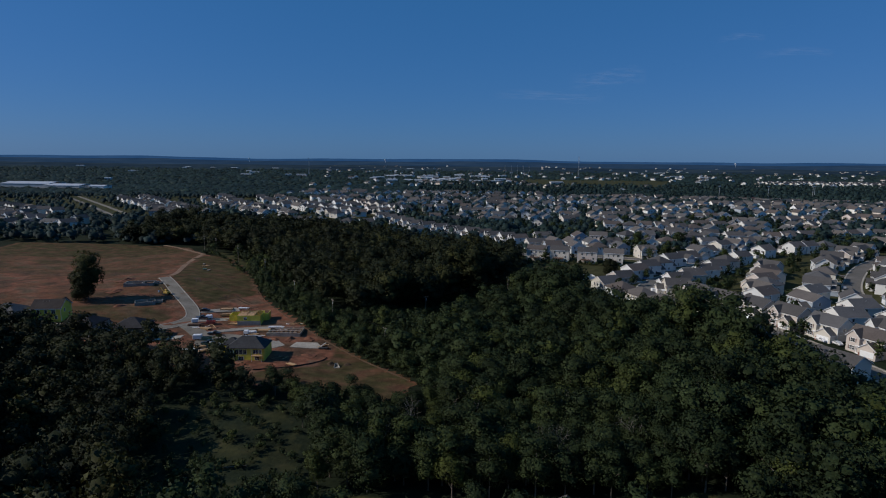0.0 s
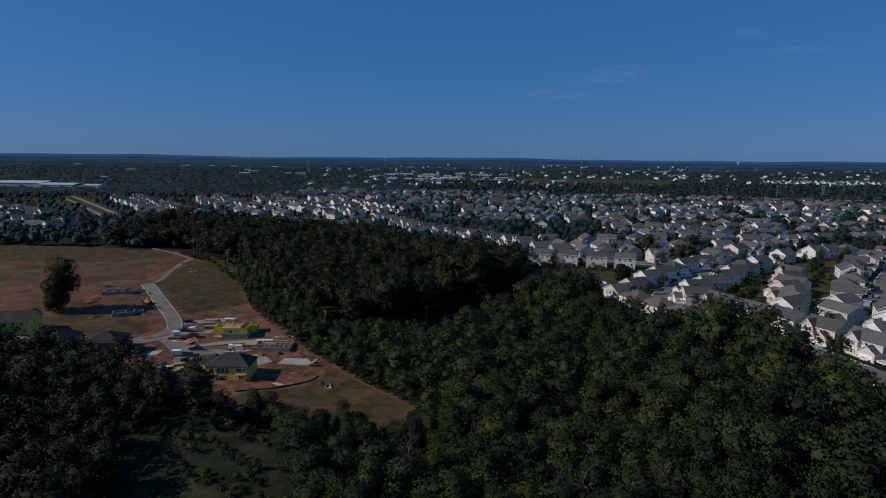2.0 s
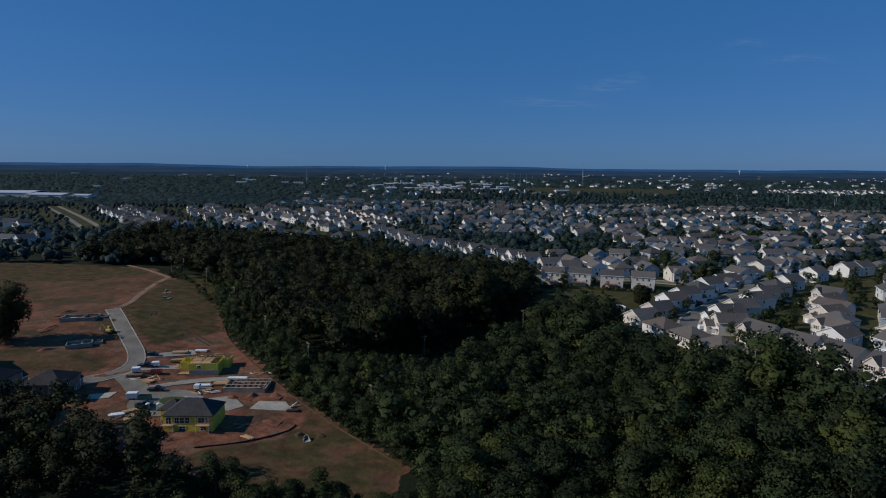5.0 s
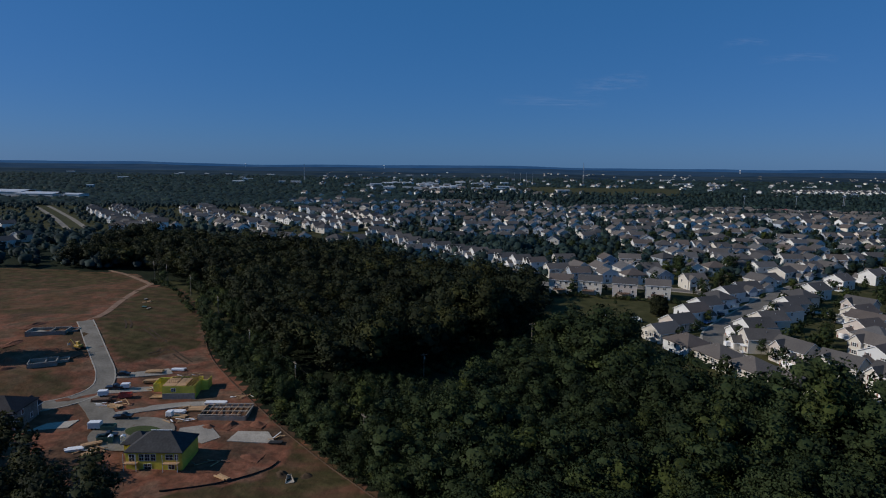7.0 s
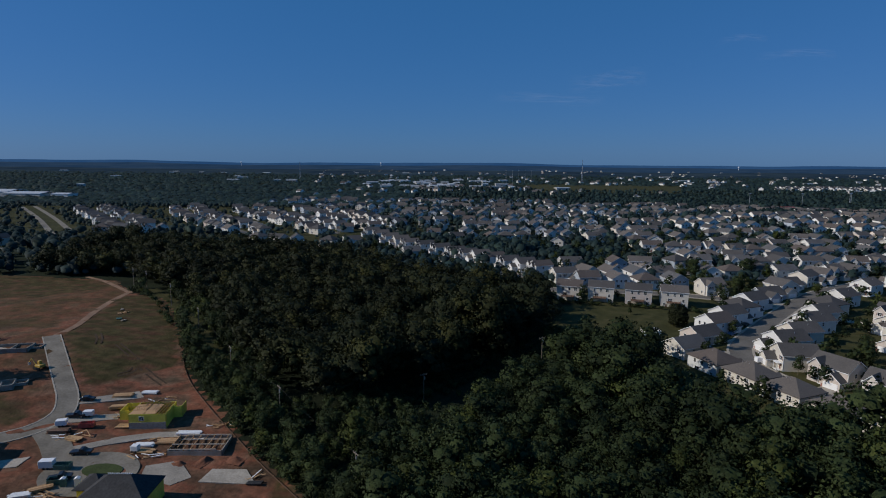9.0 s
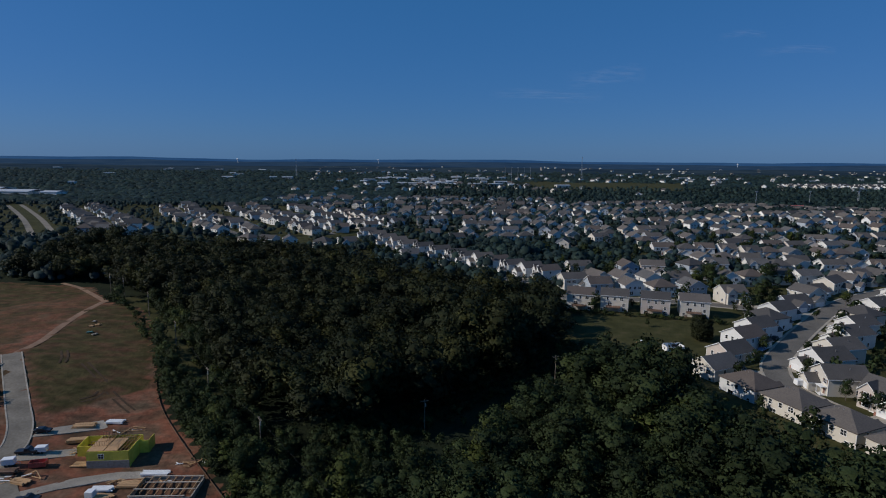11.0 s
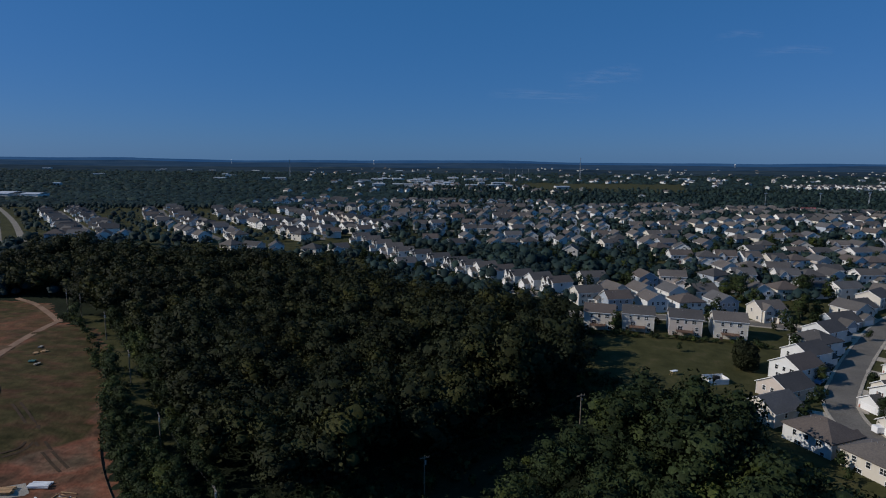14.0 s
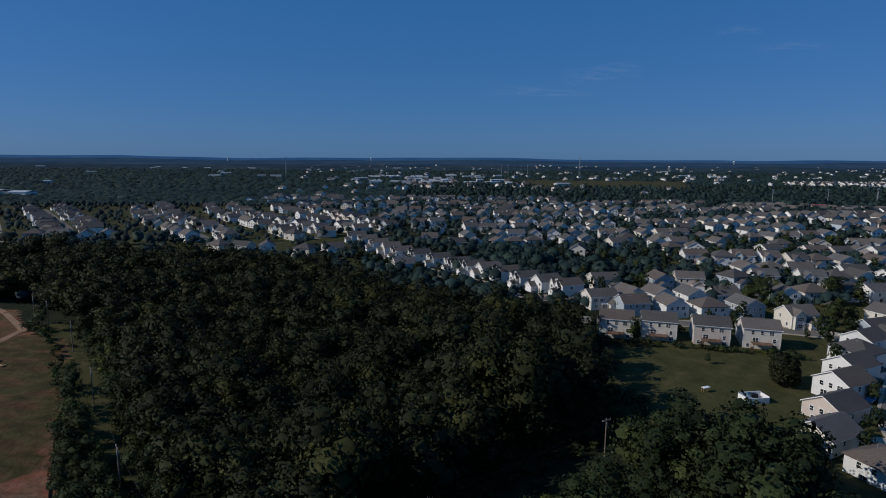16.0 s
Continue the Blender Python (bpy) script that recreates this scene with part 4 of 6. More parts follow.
def house(style, detail=2, walls=None, roof=None, label=""):
    """A two-storey family house; its street side faces -y. style picks the massing."""
    walls, roof = walls or M_SIDING, roof or M_ROOF
    t = thing("house", label or "two-storey house with pale siding and dark shingle roof", "house", "neighbourhood houses")
    wm, rm, gm, gr = (bmesh.new() for k in range(4))
    wins = []                                        # x, y, z, turn, w, h
    if style == 'gable':                             # ridge runs back from the street, garage wing in front
        w, d, e, r = 10.5, 12.5, 5.6, 3.0
        gable_walls(wm, w, d, e, r, 'y')
        slab_roof(rm, w, d, e, r, 0.45, 'y')
        gable_walls(gm, 6.4, 3.6, 2.9, 2.0, 'y', -2.0, -d / 2 - 1.8)
        slab_roof(gr, 6.4, 3.6, 2.9, 2.0, 0.4, 'y', -2.0, -d / 2 - 1.8 - 0.02)
        gfront, gx = -d / 2 - 3.6, -2.0
        door = (3.2, -d / 2)
        wins = [(3.4, -d / 2, 4.3, 0, 1.5, 1.4), (-2, -d / 2, 5.0, 0, 1.0, 1.2)]
    elif style == 'twin':                            # ridge along the street with two front gables
        w, d, e, r = 12.5, 10.0, 5.7, 3.1
        gable_walls(wm, w, d, e, r, 'x')
        slab_roof(rm, w, d, e, r, 0.45, 'x')
        for x0, ww, y1, ee, rr in ((-3.4, 4.6, 1.4, 5.7, 2.4), (3.0, 5.8, 3.4, 2.9, 2.2)):
            if ee > 4:
                bay, cap = bmesh.new(), bmesh.new()
            gable_walls(bay if ee > 4 else gm, ww, y1 + 3, ee, rr, 'y', x0, -d / 2 - y1 / 2 + 1.5)
            slab_roof(cap if ee > 4 else gr, ww, y1 + 3, ee, rr, 0.4, 'y', x0, -d / 2 - y1 / 2 + 1.5)
        part("bay_wall", fixed(bay), walls, t)
        part("bay_roof", fixed(cap), [roof, M_TRIM], t)
        gfront, gx = -d / 2 - 3.4, 3.0
        door = (-0.6, -d / 2)
        wins = [(-3.4, -d / 2 - 1.4, 4.4, 0, 1.5, 1.4), (-3.4, -d / 2 - 1.4, 1.5, 0, 1.8, 1.4), (1.0, -d / 2, 4.4, 0, 1.0, 1.4)]
    elif style == 'long':                            # broad back to the garden, ridge along the street
        w, d, e, r = 14.0, 10.5, 5.8, 2.7
        gable_walls(wm, w, d, e, r, 'x')
        slab_roof(rm, w, d, e, r, 0.45, 'x')
        gable_walls(gm, 6.2, 5.5, 3.0, 2.1, 'y', 3.8, -d / 2 - 1.4)
        slab_roof(gr, 6.2, 5.5, 3.0, 2.1, 0.4, 'y', 3.8, -d / 2 - 1.4)
        gfront, gx = -d / 2 - 4.15, 3.8
        door = (-1.0, -d / 2)
        wins = [(-4.5, -d / 2, 4.3, 0, 1.0, 1.4), (-1.5, -d / 2, 4.3, 0, 1.0, 1.4), (-4.5, -d / 2, 1.5, 0, 1.5, 1.4)]
    elif style == 'back':                            # tall back with a walk-out basement
        w, d, e, r = 12.6, 10.5, 5.8, 2.6
        gable_walls(wm, w, d, e, r, 'x', foot=-4)
        slab_roof(rm, w, d, e, r, 0.45, 'x')
        gable_walls(gm, 6.2, 5.5, 3.0, 2.1, 'y', 3.0, -d / 2 - 1.4)
        slab_roof(gr, 6.2, 5.5, 3.0, 2.1, 0.4, 'y', 3.0, -d / 2 - 1.4)
        gfront, gx = -d / 2 - 4.15, 3.0
        door = (-1.6, -d / 2)
        wins = [(-4.5, -d / 2, 4.3, 0, 1.0, 1.4), (-1.5, -d / 2, 4.3, 0, 1.0, 1.4), (4.6, d / 2, -0.6, 180, 1.0, 1.2), (-4.4, d / 2, -0.6, 180, 1.5, 1.4)]
    elif style == 'row':                             # ridge runs back; two narrow gables on the street side
        w, d, e, r = 9.6, 12.5, 5.6, 2.7
        gable_walls(wm, w, d, e, r, 'y')
        slab_roof(rm, w, d, e, r, 0.4, 'y')
        for x0, ww, e1 in ((-2.7, 3.7, 5.7), (1.6, 3.2, 5.3)):
            bay, cap = bmesh.new(), bmesh.new()
            gable_walls(bay, ww, 2.6, e1, 2.5, 'y', x0, -d / 2 - 0.3)
            slab_roof(cap, ww, 2.6, e1, 2.5, 0.3, 'y', x0, -d / 2 - 0.32)
            part("bay_wall", fixed(bay), walls, t)
            part("bay_roof", fixed(cap), [roof, M_TRIM], t)
            wins += [(x0, -d / 2 - 1.6, 4.3, 0, 1.5, 1.4)]
        gable_walls(gm, 5.4, 3.2, 2.7, 1.6, 'y', 2.0, -d / 2 - 3.2)
        slab_roof(gr, 5.4, 3.2, 2.7, 1.6, 0.35, 'y', 2.0, -d / 2 - 3.2)
        gfront, gx = -d / 2 - 4.8, 2.0
        door = (-3.0, -d / 2 - 1.6)
    elif style == 'hip':
        w, d, e, r = 13.0, 11.5, 5.6, 3.4
        box(wm, -w / 2, -d / 2, -2.5, w / 2, d / 2, e)
        hip_roof(rm, w, d, e, r, 0.5)
        gable_walls(gm, 6.2, 4.2, 2.9, 2.0, 'y', -2.6, -d / 2 - 1.2)
        slab_roof(gr, 6.2, 4.2, 2.9, 2.0, 0.4, 'y', -2.6, -d / 2 - 1.2)
        gfront, gx = -d / 2 - 3.3, -2.6
        door = (3.0, -d / 2)
        wins = [(-2.5, -d / 2, 4.6, 0, 1.0, 1.2), (3.0, -d / 2, 4.3, 0, 1.5, 1.4)]
    else:                                            # 'low': one storey under a broad roof
        w, d, e, r = 15.0, 11.0, 3.0, 3.4
        gable_walls(wm, w, d, e, r, 'x')
        slab_roof(rm, w, d, e, r, 0.5, 'x')
        gable_walls(gm, 6.4, 5.0, 2.9, 2.3, 'y', -3.6, -d / 2 - 1.2)
        slab_roof(gr, 6.4, 5.0, 2.9, 2.3, 0.4, 'y', -3.6, -d / 2 - 1.2)
        gfront, gx = -d / 2 - 3.7, -3.6
        door = (2.0, -d / 2)
        wins = [(4.5, -d / 2, 1.6, 0, 1.5, 1.4)]
    top = 4.3 if e > 4 else 1.6
    wins += [(-w / 4, d / 2, top, 180, 1.5, 1.4), (w / 4, d / 2, top, 180, 1.0, 1.4), (w / 6, d / 2, 1.5, 180, 1.8, 1.8)]
    wins += [(-w / 2, 1.5, top, -90, 1.0, 1.4), (w / 2, -1.0, top, 90, 1.0, 1.4)]
    if detail > 1:
        wins += [(-w / 2, -2.5, 1.6, -90, 1.0, 1.4), (w / 2, 2.5, 1.6, 90, 1.0, 1.4), (0, d / 2, top, 180, 1.0, 1.4)]
        wins += [(-w / 3, d / 2, 1.6, 180, 1.0, 1.4)]
    part("wall", fixed(wm), walls, t)
    part("roof", fixed(rm), [roof, M_TRIM], t)
    part("garage_wall", fixed(gm), walls, t)
    part("garage_roof", fixed(gr), [roof, M_TRIM], t)
    garage_door(t, gx, gfront, 4.6)
    front_door(t, *door)
    for x, y, z, turn, ww, hh in wins:
        window(t, x, y, z, turn, ww, hh, detail > 1)
    if detail > 1:
        for sx in (-1, 1):
            for sy in (-1, 1):
                tm = bmesh.new()
                cx, cy = sx * (w / 2 - 0.015), sy * (d / 2 - 0.015)
                box(tm, cx - 0.065, cy - 0.065, 0, cx + 0.065, cy + 0.065, e)
                part("corner_board", tm, M_TRIM, t)
        bm = bmesh.new()
        box(bm, door[0] - 1.4, door[1] - 1.8, -0.6, door[0] + 1.4, door[1] - 0.02, 0.15)
        for sx in (-1.25, 1.25):
            box(bm, door[0] + sx - 0.09, door[1] - 1.7, 0.15, door[0] + sx + 0.09, door[1] - 1.52, 2.6)
        box(bm, door[0] - 1.5, door[1] - 1.9, 2.6, door[0] + 1.5, door[1] - 0.02, 2.8)
        part("porch", bm, M_TRIM, t, "white porch with two posts")
        bm = bmesh.new()
        box(bm, gx - 2.95, gfront - 0.05, -1.0, gx - 2.4, gfront - 0.004, 1.1)
        part("brick_base", bm, M_BRICK, t, "brick facing beside the garage door")
        for x, y, z, turn, ww, hh in wins[:2]:
            for sx in (-1, 1):
                bm = bmesh.new()
                cx = x + sx * (ww / 2 + 0.32)
                box(bm, cx - 0.2, y - 0.05, z - hh / 2, cx + 0.2, y - 0.004, z + hh / 2)
                part("shutter", bm, M_DOOR, t)
        bm = bmesh.new()
        for k in range(3):
            tube(bm, (w / 5 - k * 1.3, 1.2, e + r * 0.3), (w / 5 - k * 1.3, 1.2, e + r * 0.75 + 0.5), 0.07, 0.07)
        part("vent_pipes", bm, M_STEEL, t)
    return t


PROTO = {}


tone_rng = np.random.default_rng(17)


def toned(t, wall=None):
    """Gives all parts of a house one siding and one roof tone."""
    c = (wall if wall is not None else tone_rng.uniform(0, 0.999), tone_rng.uniform(0, 0.999), tone_rng.uniform(), 1)
    for o in t.children_recursive:
        o.color = c
    return t


def put_house(style, x, y, turn, detail=2, sink=0.0, extra="", wall=None):
    key = (style, detail, extra)
    if key not in PROTO:
        PROTO[key] = house(style, detail)
        if extra == "deck":
            deck(PROTO[key], 0.5, 10.5 / 2, 0.9, 6.4, 4.2)
            tagged(PROTO[key], "broad two-storey house with pale siding and a raised timber deck")
        PROTO[key].matrix_basis = at(x, y, turn, -sink)
        return toned(PROTO[key], wall)
    return toned(copy_thing(PROTO[key], at(x, y, turn, -sink)), wall)


def facing(x, y, line):
    """The turn that makes a house at a plan place face the nearest point of a street."""
    best = min((smooth_line(line, 4.0)), key=lambda q: (q.x - x) ** 2 + (q.y - y) ** 2)
    return math.degrees(math.atan2(best.y - y, best.x - x)) + 90


taken = []


def free(x, y, gap=9.0):
    return all((x - a) ** 2 + (y - b) ** 2 > gap * gap for a, b in taken)


# garden backs along the mown field
for k, (x, y) in enumerate(((47, 311), (59, 308.5), (72.5, 304), (85.5, 301.5))):
    put_house('back', x, y, 164, 2, -1.7, "deck", wall=(0.18, 0.30, 0.62, 0.18)[k])
    taken.append((x, y))
NEAR = [('gable', 67.5, 243.5, 116), ('gable', 77, 255, 116), ('gable', 86, 266, 116), ('gable', 95, 276.5, 116), ('hip', 104, 287, 114), ('gable', 113, 297, 118), ('hip', 70.5, 231, 112),
        ('hip', 75, 220.5, 112), ('hip', 79.5, 210.5, 114), ('hip', 84.5, 200, None), ('gable', 87.5, 190, None), ('hip', 92, 177, None), ('hip', 97, 163, None), ('long', 103, 148, None),
        ('gable', 92.5, 232, None), ('twin', 97, 221.5, None), ('twin', 102.5, 210, None), ('twin', 108, 198.5, None), ('twin', 112.5, 187, None), ('twin', 117, 174.5, None), ('twin', 121, 161.5, None), ('twin', 125, 149, None),
        ('gable', 98, 246, -78), ('gable', 107.5, 255.5, -76), ('gable', 120, 269, -72), ('gable', 129, 279.5, -70), ('hip', 138, 290.5, -66), ('low', 127, 312, 20), ('low', 143, 327, 20), ('gable', 150, 301, -64), ('twin', 108, 321, 10),
        ('twin', 152.5, 277, -57), ('gable', 145.5, 266.5, -66), ('long', 141.5, 256.5, -58), ('gable', 134.5, 247.5, -70), ('hip', 130.5, 237.5, -60), ('twin', 124, 228.5, -68), ('gable', 119.5, 219, -61), ('long', 131, 209, -74), ('gable', 142, 199, -80), ('gable', 128.5, 185, -84), ('gable', 141, 224, -66), ('twin', 133, 171, -84), ('gable', 144, 183, -82), ('gable', 171, 318, -60)]
GARAGE = {'row': (2.0, -11.0), 'gable': (-2.0, -9.9), 'twin': (3.0, -8.4), 'hip': (-2.6, -9.0), 'long': (3.8, -9.4), 'low': (-3.6, -9.2), 'back': (3.0, -9.4)}
drive_count = 10


def driveway(style, x, y, turn, line):
    """A concrete drive from the garage door to the street."""
    global drive_count
    gx, gy = GARAGE[style]
    a = radians(turn)
    sx, sy = x + (gx * math.cos(a) - gy * math.sin(a)) / S, y + (gx * math.sin(a) + gy * math.cos(a)) / S
    best = min(smooth_line(line, 2.0), key=lambda q: (q.x - sx) ** 2 + (q.y - sy) ** 2)
    d = Vector((best.x - sx, best.y - sy, 0))
    if d.length < 4.2:
        return
    e = d * ((d.length - 3.0) / d.length)
    drive_count += 1
    surface(f"drive_{drive_count}", lambda bm: ribbon(bm, [(sx, sy), (sx + e.x / 2, sy + e.y / 2), (sx + e.x, sy + e.y)], 1.9, 0.16, cross=1, thick=0.3), M_CONC, "pale concrete drive before a garage", "driveway")


for style, x, y, turn in NEAR:
    turn = facing(x, y, MAIN_STREET) if turn is None else turn
    row = style == 'hip' and x < 100 and y < 240 or x < 80     # brown-grey hipped row against the wood
    put_house(style, x, y, turn, 2, 1.6 if row else 0.0, wall=(0.28, 0.58, 0.5, 0.25)[int(x) % 4] if row else (0.28, 0.58, 0.80, 0.5, 0.28, 0.60)[int(y) % 6] if x < 128 and y < 240 else None)
    if not (x > 115 and y < 258 or x > 139 and y < 277):
        driveway(style, x, y, turn, MAIN_STREET)
    taken.append((x, y))
put_house('low', 19.5, 92.5, 160)
for style, x, y, turn in (('long', 50, 342, 14), ('gable', 72, 333, 188), ('hip', 84, 331, 188), ('gable', 97, 332, 190), ('twin', 59, 334, 190),
                          ('twin', 48.5, 341, 40)):
    if free(x, y, 8.5):
        put_house(style, x, y, turn)
        taken.append((x, y))
# the row of white gables along the wood's edge
for k, (x, y) in enumerate(((-61, 499), (-52.5, 485), (-44, 470), (-36, 456), (-28.5, 443), (-18.5, 434), (-8.5, 423), (0.5, 411), (7.5, 403), (14, 395.5), (21.5, 387), (28, 374), (35, 365.5), (42, 358.5))):
    put_house('gable' if k in (3, 9, 12) else 'row', x, y, -68, 1, wall=(0.05, 0.35, 0.70, 0.95)[k % 4])
    taken.append((x, y))
put_house('gable', -25.5, 408, -70, 1, wall=0.4)
taken.append((-25.5, 408))

for style, x, y, turn in (('gable', -104, 453, 20), ('hip', -82, 449, -20), ('low', -70, 463, 30), ('long', -116, 449, 160), ('gable', -212, 466, 25), ('gable', -203, 472, 30), ('long', -231, 471, 10), ('hip', -246, 472, 20), ('hip', -128, 447, 150)):
    put_house(style, x, y, turn, 1)
    taken.append((x, y))
# rows of houses along the other streets
hrng = np.random.default_rng(21)
STYLES = ['gable', 'twin', 'gable', 'long', 'gable', 'hip']
far_spots = []
placed = 0
for k, st in enumerate(STREETS):
    pts = smooth_line(st, 1.0)
    run = [0.0]
    for a, b in zip(pts, pts[1:]):
        run.append(run[-1] + (b - a).length)
    for side in (-1, 1):
        q = 6.0
        while q < run[-1] - 3:
            i = int(np.searchsorted(run, q))
            a, b = pts[max(i - 1, 0)], pts[min(i + 1, len(pts) - 1)]
            d = (b - a).normalized()
            off = 11.5 + hrng.uniform(-1.2, 2.6)
            x, y = pts[i].x - d.y * side * off, pts[i].y + d.x * side * off
            q += hrng.uniform(10.5, 12.5) + 7 * (hrng.uniform() < 0.08)
            others = min(float(near_line([x], [y], s2)[0]) for j, s2 in enumerate(STREETS + [HIGHWAY]) if j != k)
            bad = (inside([x], [y], FIELD) | inside([x], [y], FOREST) | inside([x], [y], NEARWOOD) | inside([x], [y], BACKWOOD) | inside([x], [y], EASTWOOD))[0]
            if bad or others < 9 or not free(x, y, 9.5) or x > 0.85 * y + 20 or (k == 3 and x < 56):
                continue
            turn = math.degrees(math.atan2(-d.x * side, d.y * side)) + 90 + hrng.normal(0, 11)
            if hrng.uniform() < (0.22 if y > 380 else 0.08):                  # an empty plot
                continue
            taken.append((x, y))
            far_spots.append((math.hypot(x, y - 60), STYLES[int(hrng.integers(6))], x, y, turn))
far_spots.sort()
for dist, style, x, y, turn in far_spots[:190]:
    put_house(style, x, y, turn, 1)


# ---- far houses, joined ----
def far_template(style):
    wm, rm, gm = bmesh.new(), bmesh.new(), bmesh.new()
    if style == 'gable':
        gable_walls(wm, 10.5, 12.5, 5.6, 3.0, 'y')
        slab_roof(rm, 10.5, 12.5, 5.6, 3.0, 0.45, 'y')
        gable_walls(wm, 6.4, 3.6, 2.9, 2.0, 'y', -2.0, -8)
        slab_roof(rm, 6.4, 3.6, 2.9, 2.0, 0.4, 'y', -2.0, -8)
    else:
        gable_walls(wm, 12.5, 10, 5.7, 3.1, 'x')
        slab_roof(rm, 12.5, 10, 5.7, 3.1, 0.45, 'x')
        gable_walls(wm, 5.2, 5, 5.0, 2.3, 'y', 2.5, -4.8)
        slab_roof(rm, 5.2, 5, 5.0, 2.3, 0.4, 'y', 2.5, -4.8)
    for x in (-3.2, 0.2, 3.4):
        for z in (1.6, 4.3):
            for y in (-8.2 if style != 'gable' else -6.27, 6.27 if style == 'gable' else 5.02):
                box(gm, x - 0.5, y - 0.04, z - 0.7, x + 0.5, y + 0.04, z + 0.7)
    out = []
    for bm in (wm, rm, gm):
        fixed(bm)
        bm.verts.ensure_lookup_table()
        bm.verts.index_update()
        out.append((np.array([v.co[:] for v in bm.verts]), [[v.index for v in f.verts] for f in bm.faces]))
        bm.free()
    return out


FT = {s: far_template(s) for s in ('gable', 'twin')}


def join_houses(spots, name):
    V, Fc, Mi, n = [], [], [], 0
    for style, x, y, turn in spots:
        c, s = math.cos(radians(turn)), math.sin(radians(turn))
        z0 = gz(x, y)
        for mi, (v, f) in enumerate(FT['gable' if style in ('gable', 'hip') else 'twin']):
            V.append(np.stack([v[:, 0] * c - v[:, 1] * s + x * S, v[:, 0] * s + v[:, 1] * c + y * S, v[:, 2] + z0], 1))
            Fc += [[i + n for i in g] for g in f]
            Mi += [mi] * len(f)
            n += len(v)
    me = bpy.data.meshes.new(name)
    me.from_pydata(np.concatenate(V).tolist(), [], Fc)
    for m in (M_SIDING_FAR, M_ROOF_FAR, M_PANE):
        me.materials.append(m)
    me.polygons.foreach_set("material_index", np.array(Mi, np.int32))
    me.update()
    return tagged(new(name, me), "distant houses with pale walls and dark gabled roofs", "houses", kind="stuff")


spots = [q[1:] for q in far_spots[190:]]
# scattered houses beyond the last streets
for k in range(560):
    y = 820 + 1900 * hrng.uniform() ** 1.4
    x = hrng.uniform(-0.25, 0.75) * y
    if wave(x, y, 120, 90) > 0.0 and not inside([x], [y], EASTWOOD)[0] and not (0.115 * y < x < 0.36 * y and 1085 < y < 1380) and free(x, y, 12):
        taken.append((x, y))
        spots.append((STYLES[int(hrng.integers(6))], x, y, hrng.uniform(0, 360)))
for k in range(160):                                  # a dense estate far to the east
    y = 1180 + 130 * hrng.uniform()
    x = 640 + 330 * hrng.uniform()
    spots.append(('gable', x, y, -60 + hrng.uniform(-8, 8)))
join_houses(spots, "distant_houses")


# ---- far woods and yard trees ----
def nearest_house(x, y):
    """Distance from the nearest house, in plan units."""
    tk = np.array(taken)
    out = np.full(len(x), 1e9)
    for i in range(0, len(x), 4000):
        out[i:i + 4000] = np.sqrt(((x[i:i + 4000, None] - tk[None, :, 0]) ** 2 + (y[i:i + 4000, None] - tk[None, :, 1]) ** 2).min(1))
    return out


def nearest_street(x, y):
    return np.min([near_line(x, y, s) for s in STREETS], axis=0)


def far_trees():
    far = Joined()
    g = np.random.default_rng(31)
    n = 47000
    u = g.uniform(size=n)
    y = np.where(np.arange(n) < 25000, 340 + 1850 * u ** 1.15, 340 + 610 * u)
    x = g.uniform(-0.85, 0.85, n) * y
    r1, r2, r3, r4 = g.uniform(size=(4, n))
    belt = near_line(x, y, [(-5, 470), (12, 448), (35, 428), (62, 400), (92, 392)]) < 10 + 4 * r1
    strip = (near_line(x, y, [(160, 600), (260, 590), (420, 640), (520, 700)]) < 18) | (near_line(x, y, [(240, 400), (300, 425), (420, 440)]) < 16)
    side = (x < -150) & (y < 455) & (x > -330)
    fringe = near_line(x, y, [(-150, 402), (-105, 414), (-65, 404), (-20, 362)]) < 16
    thick = np.where(x > -60, 0.58, np.where(y < 730, 0.15, 0.9))
    east = inside(x, y, EASTWOOD)
    mid = belt | strip | east | (side & (r2 < 0.2)) | (fringe & (r2 < 0.6)) | (r3 < thick) | ((y > 700) & (wave(x, y, 90, 70) < -0.2))
    out = (wave(x, y, 170, 110) < 0.62) | (x < -80) | (y > 1900) | (r3 < 0.3)
    ok = np.where(y < 900, mid, out | east)
    ok &= ~(inside(x, y, FIELD) | inside(x, y, FOREST) | inside(x, y, SITE))
    ok &= ~((y > 1050) & (y < 1500) & ((near_line(x, y, [(-60, 1250), (120, 1300)]) < 50) | (near_line(x, y, [(160, 1330), (440, 1300)]) < 38)))
    ok &= ~((x > 0.115 * y) & (x < 0.36 * y) & (y > 1085) & (y < 1380))
    house = nearest_house(x, y)
    ok &= house > np.where(y < 900, 6.2 - 1.4 * r4, np.where(y < 1300, 8.5, 16))
    ok &= (y > 900) | ((nearest_street(x, y) > 4.2) & (near_line(x, y, HIGHWAY) > 11))
    wooded = belt | strip | side | east | (y > 900)
    z = heights(x, y)
    for i in np.nonzero(ok)[0]:
        if y[i] < 1150 and not (x[i] < -60 and y[i] > 740):
            s = g.uniform(0.4, 1.1) * (1.25 if wooded[i] else 1.0)
            far.add(FAR_SHAPES[g.integers(8)], x[i] * S, y[i] * S, z[i] - 0.5, s, g.uniform(0, 6.28), g.uniform(0, 0.9), g.uniform(0.8, 1.2))
        else:
            far.add(SPECK_SHAPES[g.integers(6)], x[i] * S, y[i] * S, z[i] - 1.5, g.uniform(0.55, 1.0), g.uniform(0, 6.28), g.uniform(0, 0.9), g.uniform(0.5, 0.9))
    far.make("distant_woods", M_FAR_HAZE, "distant dark green woods tinted haze blue between the estates", "woods")


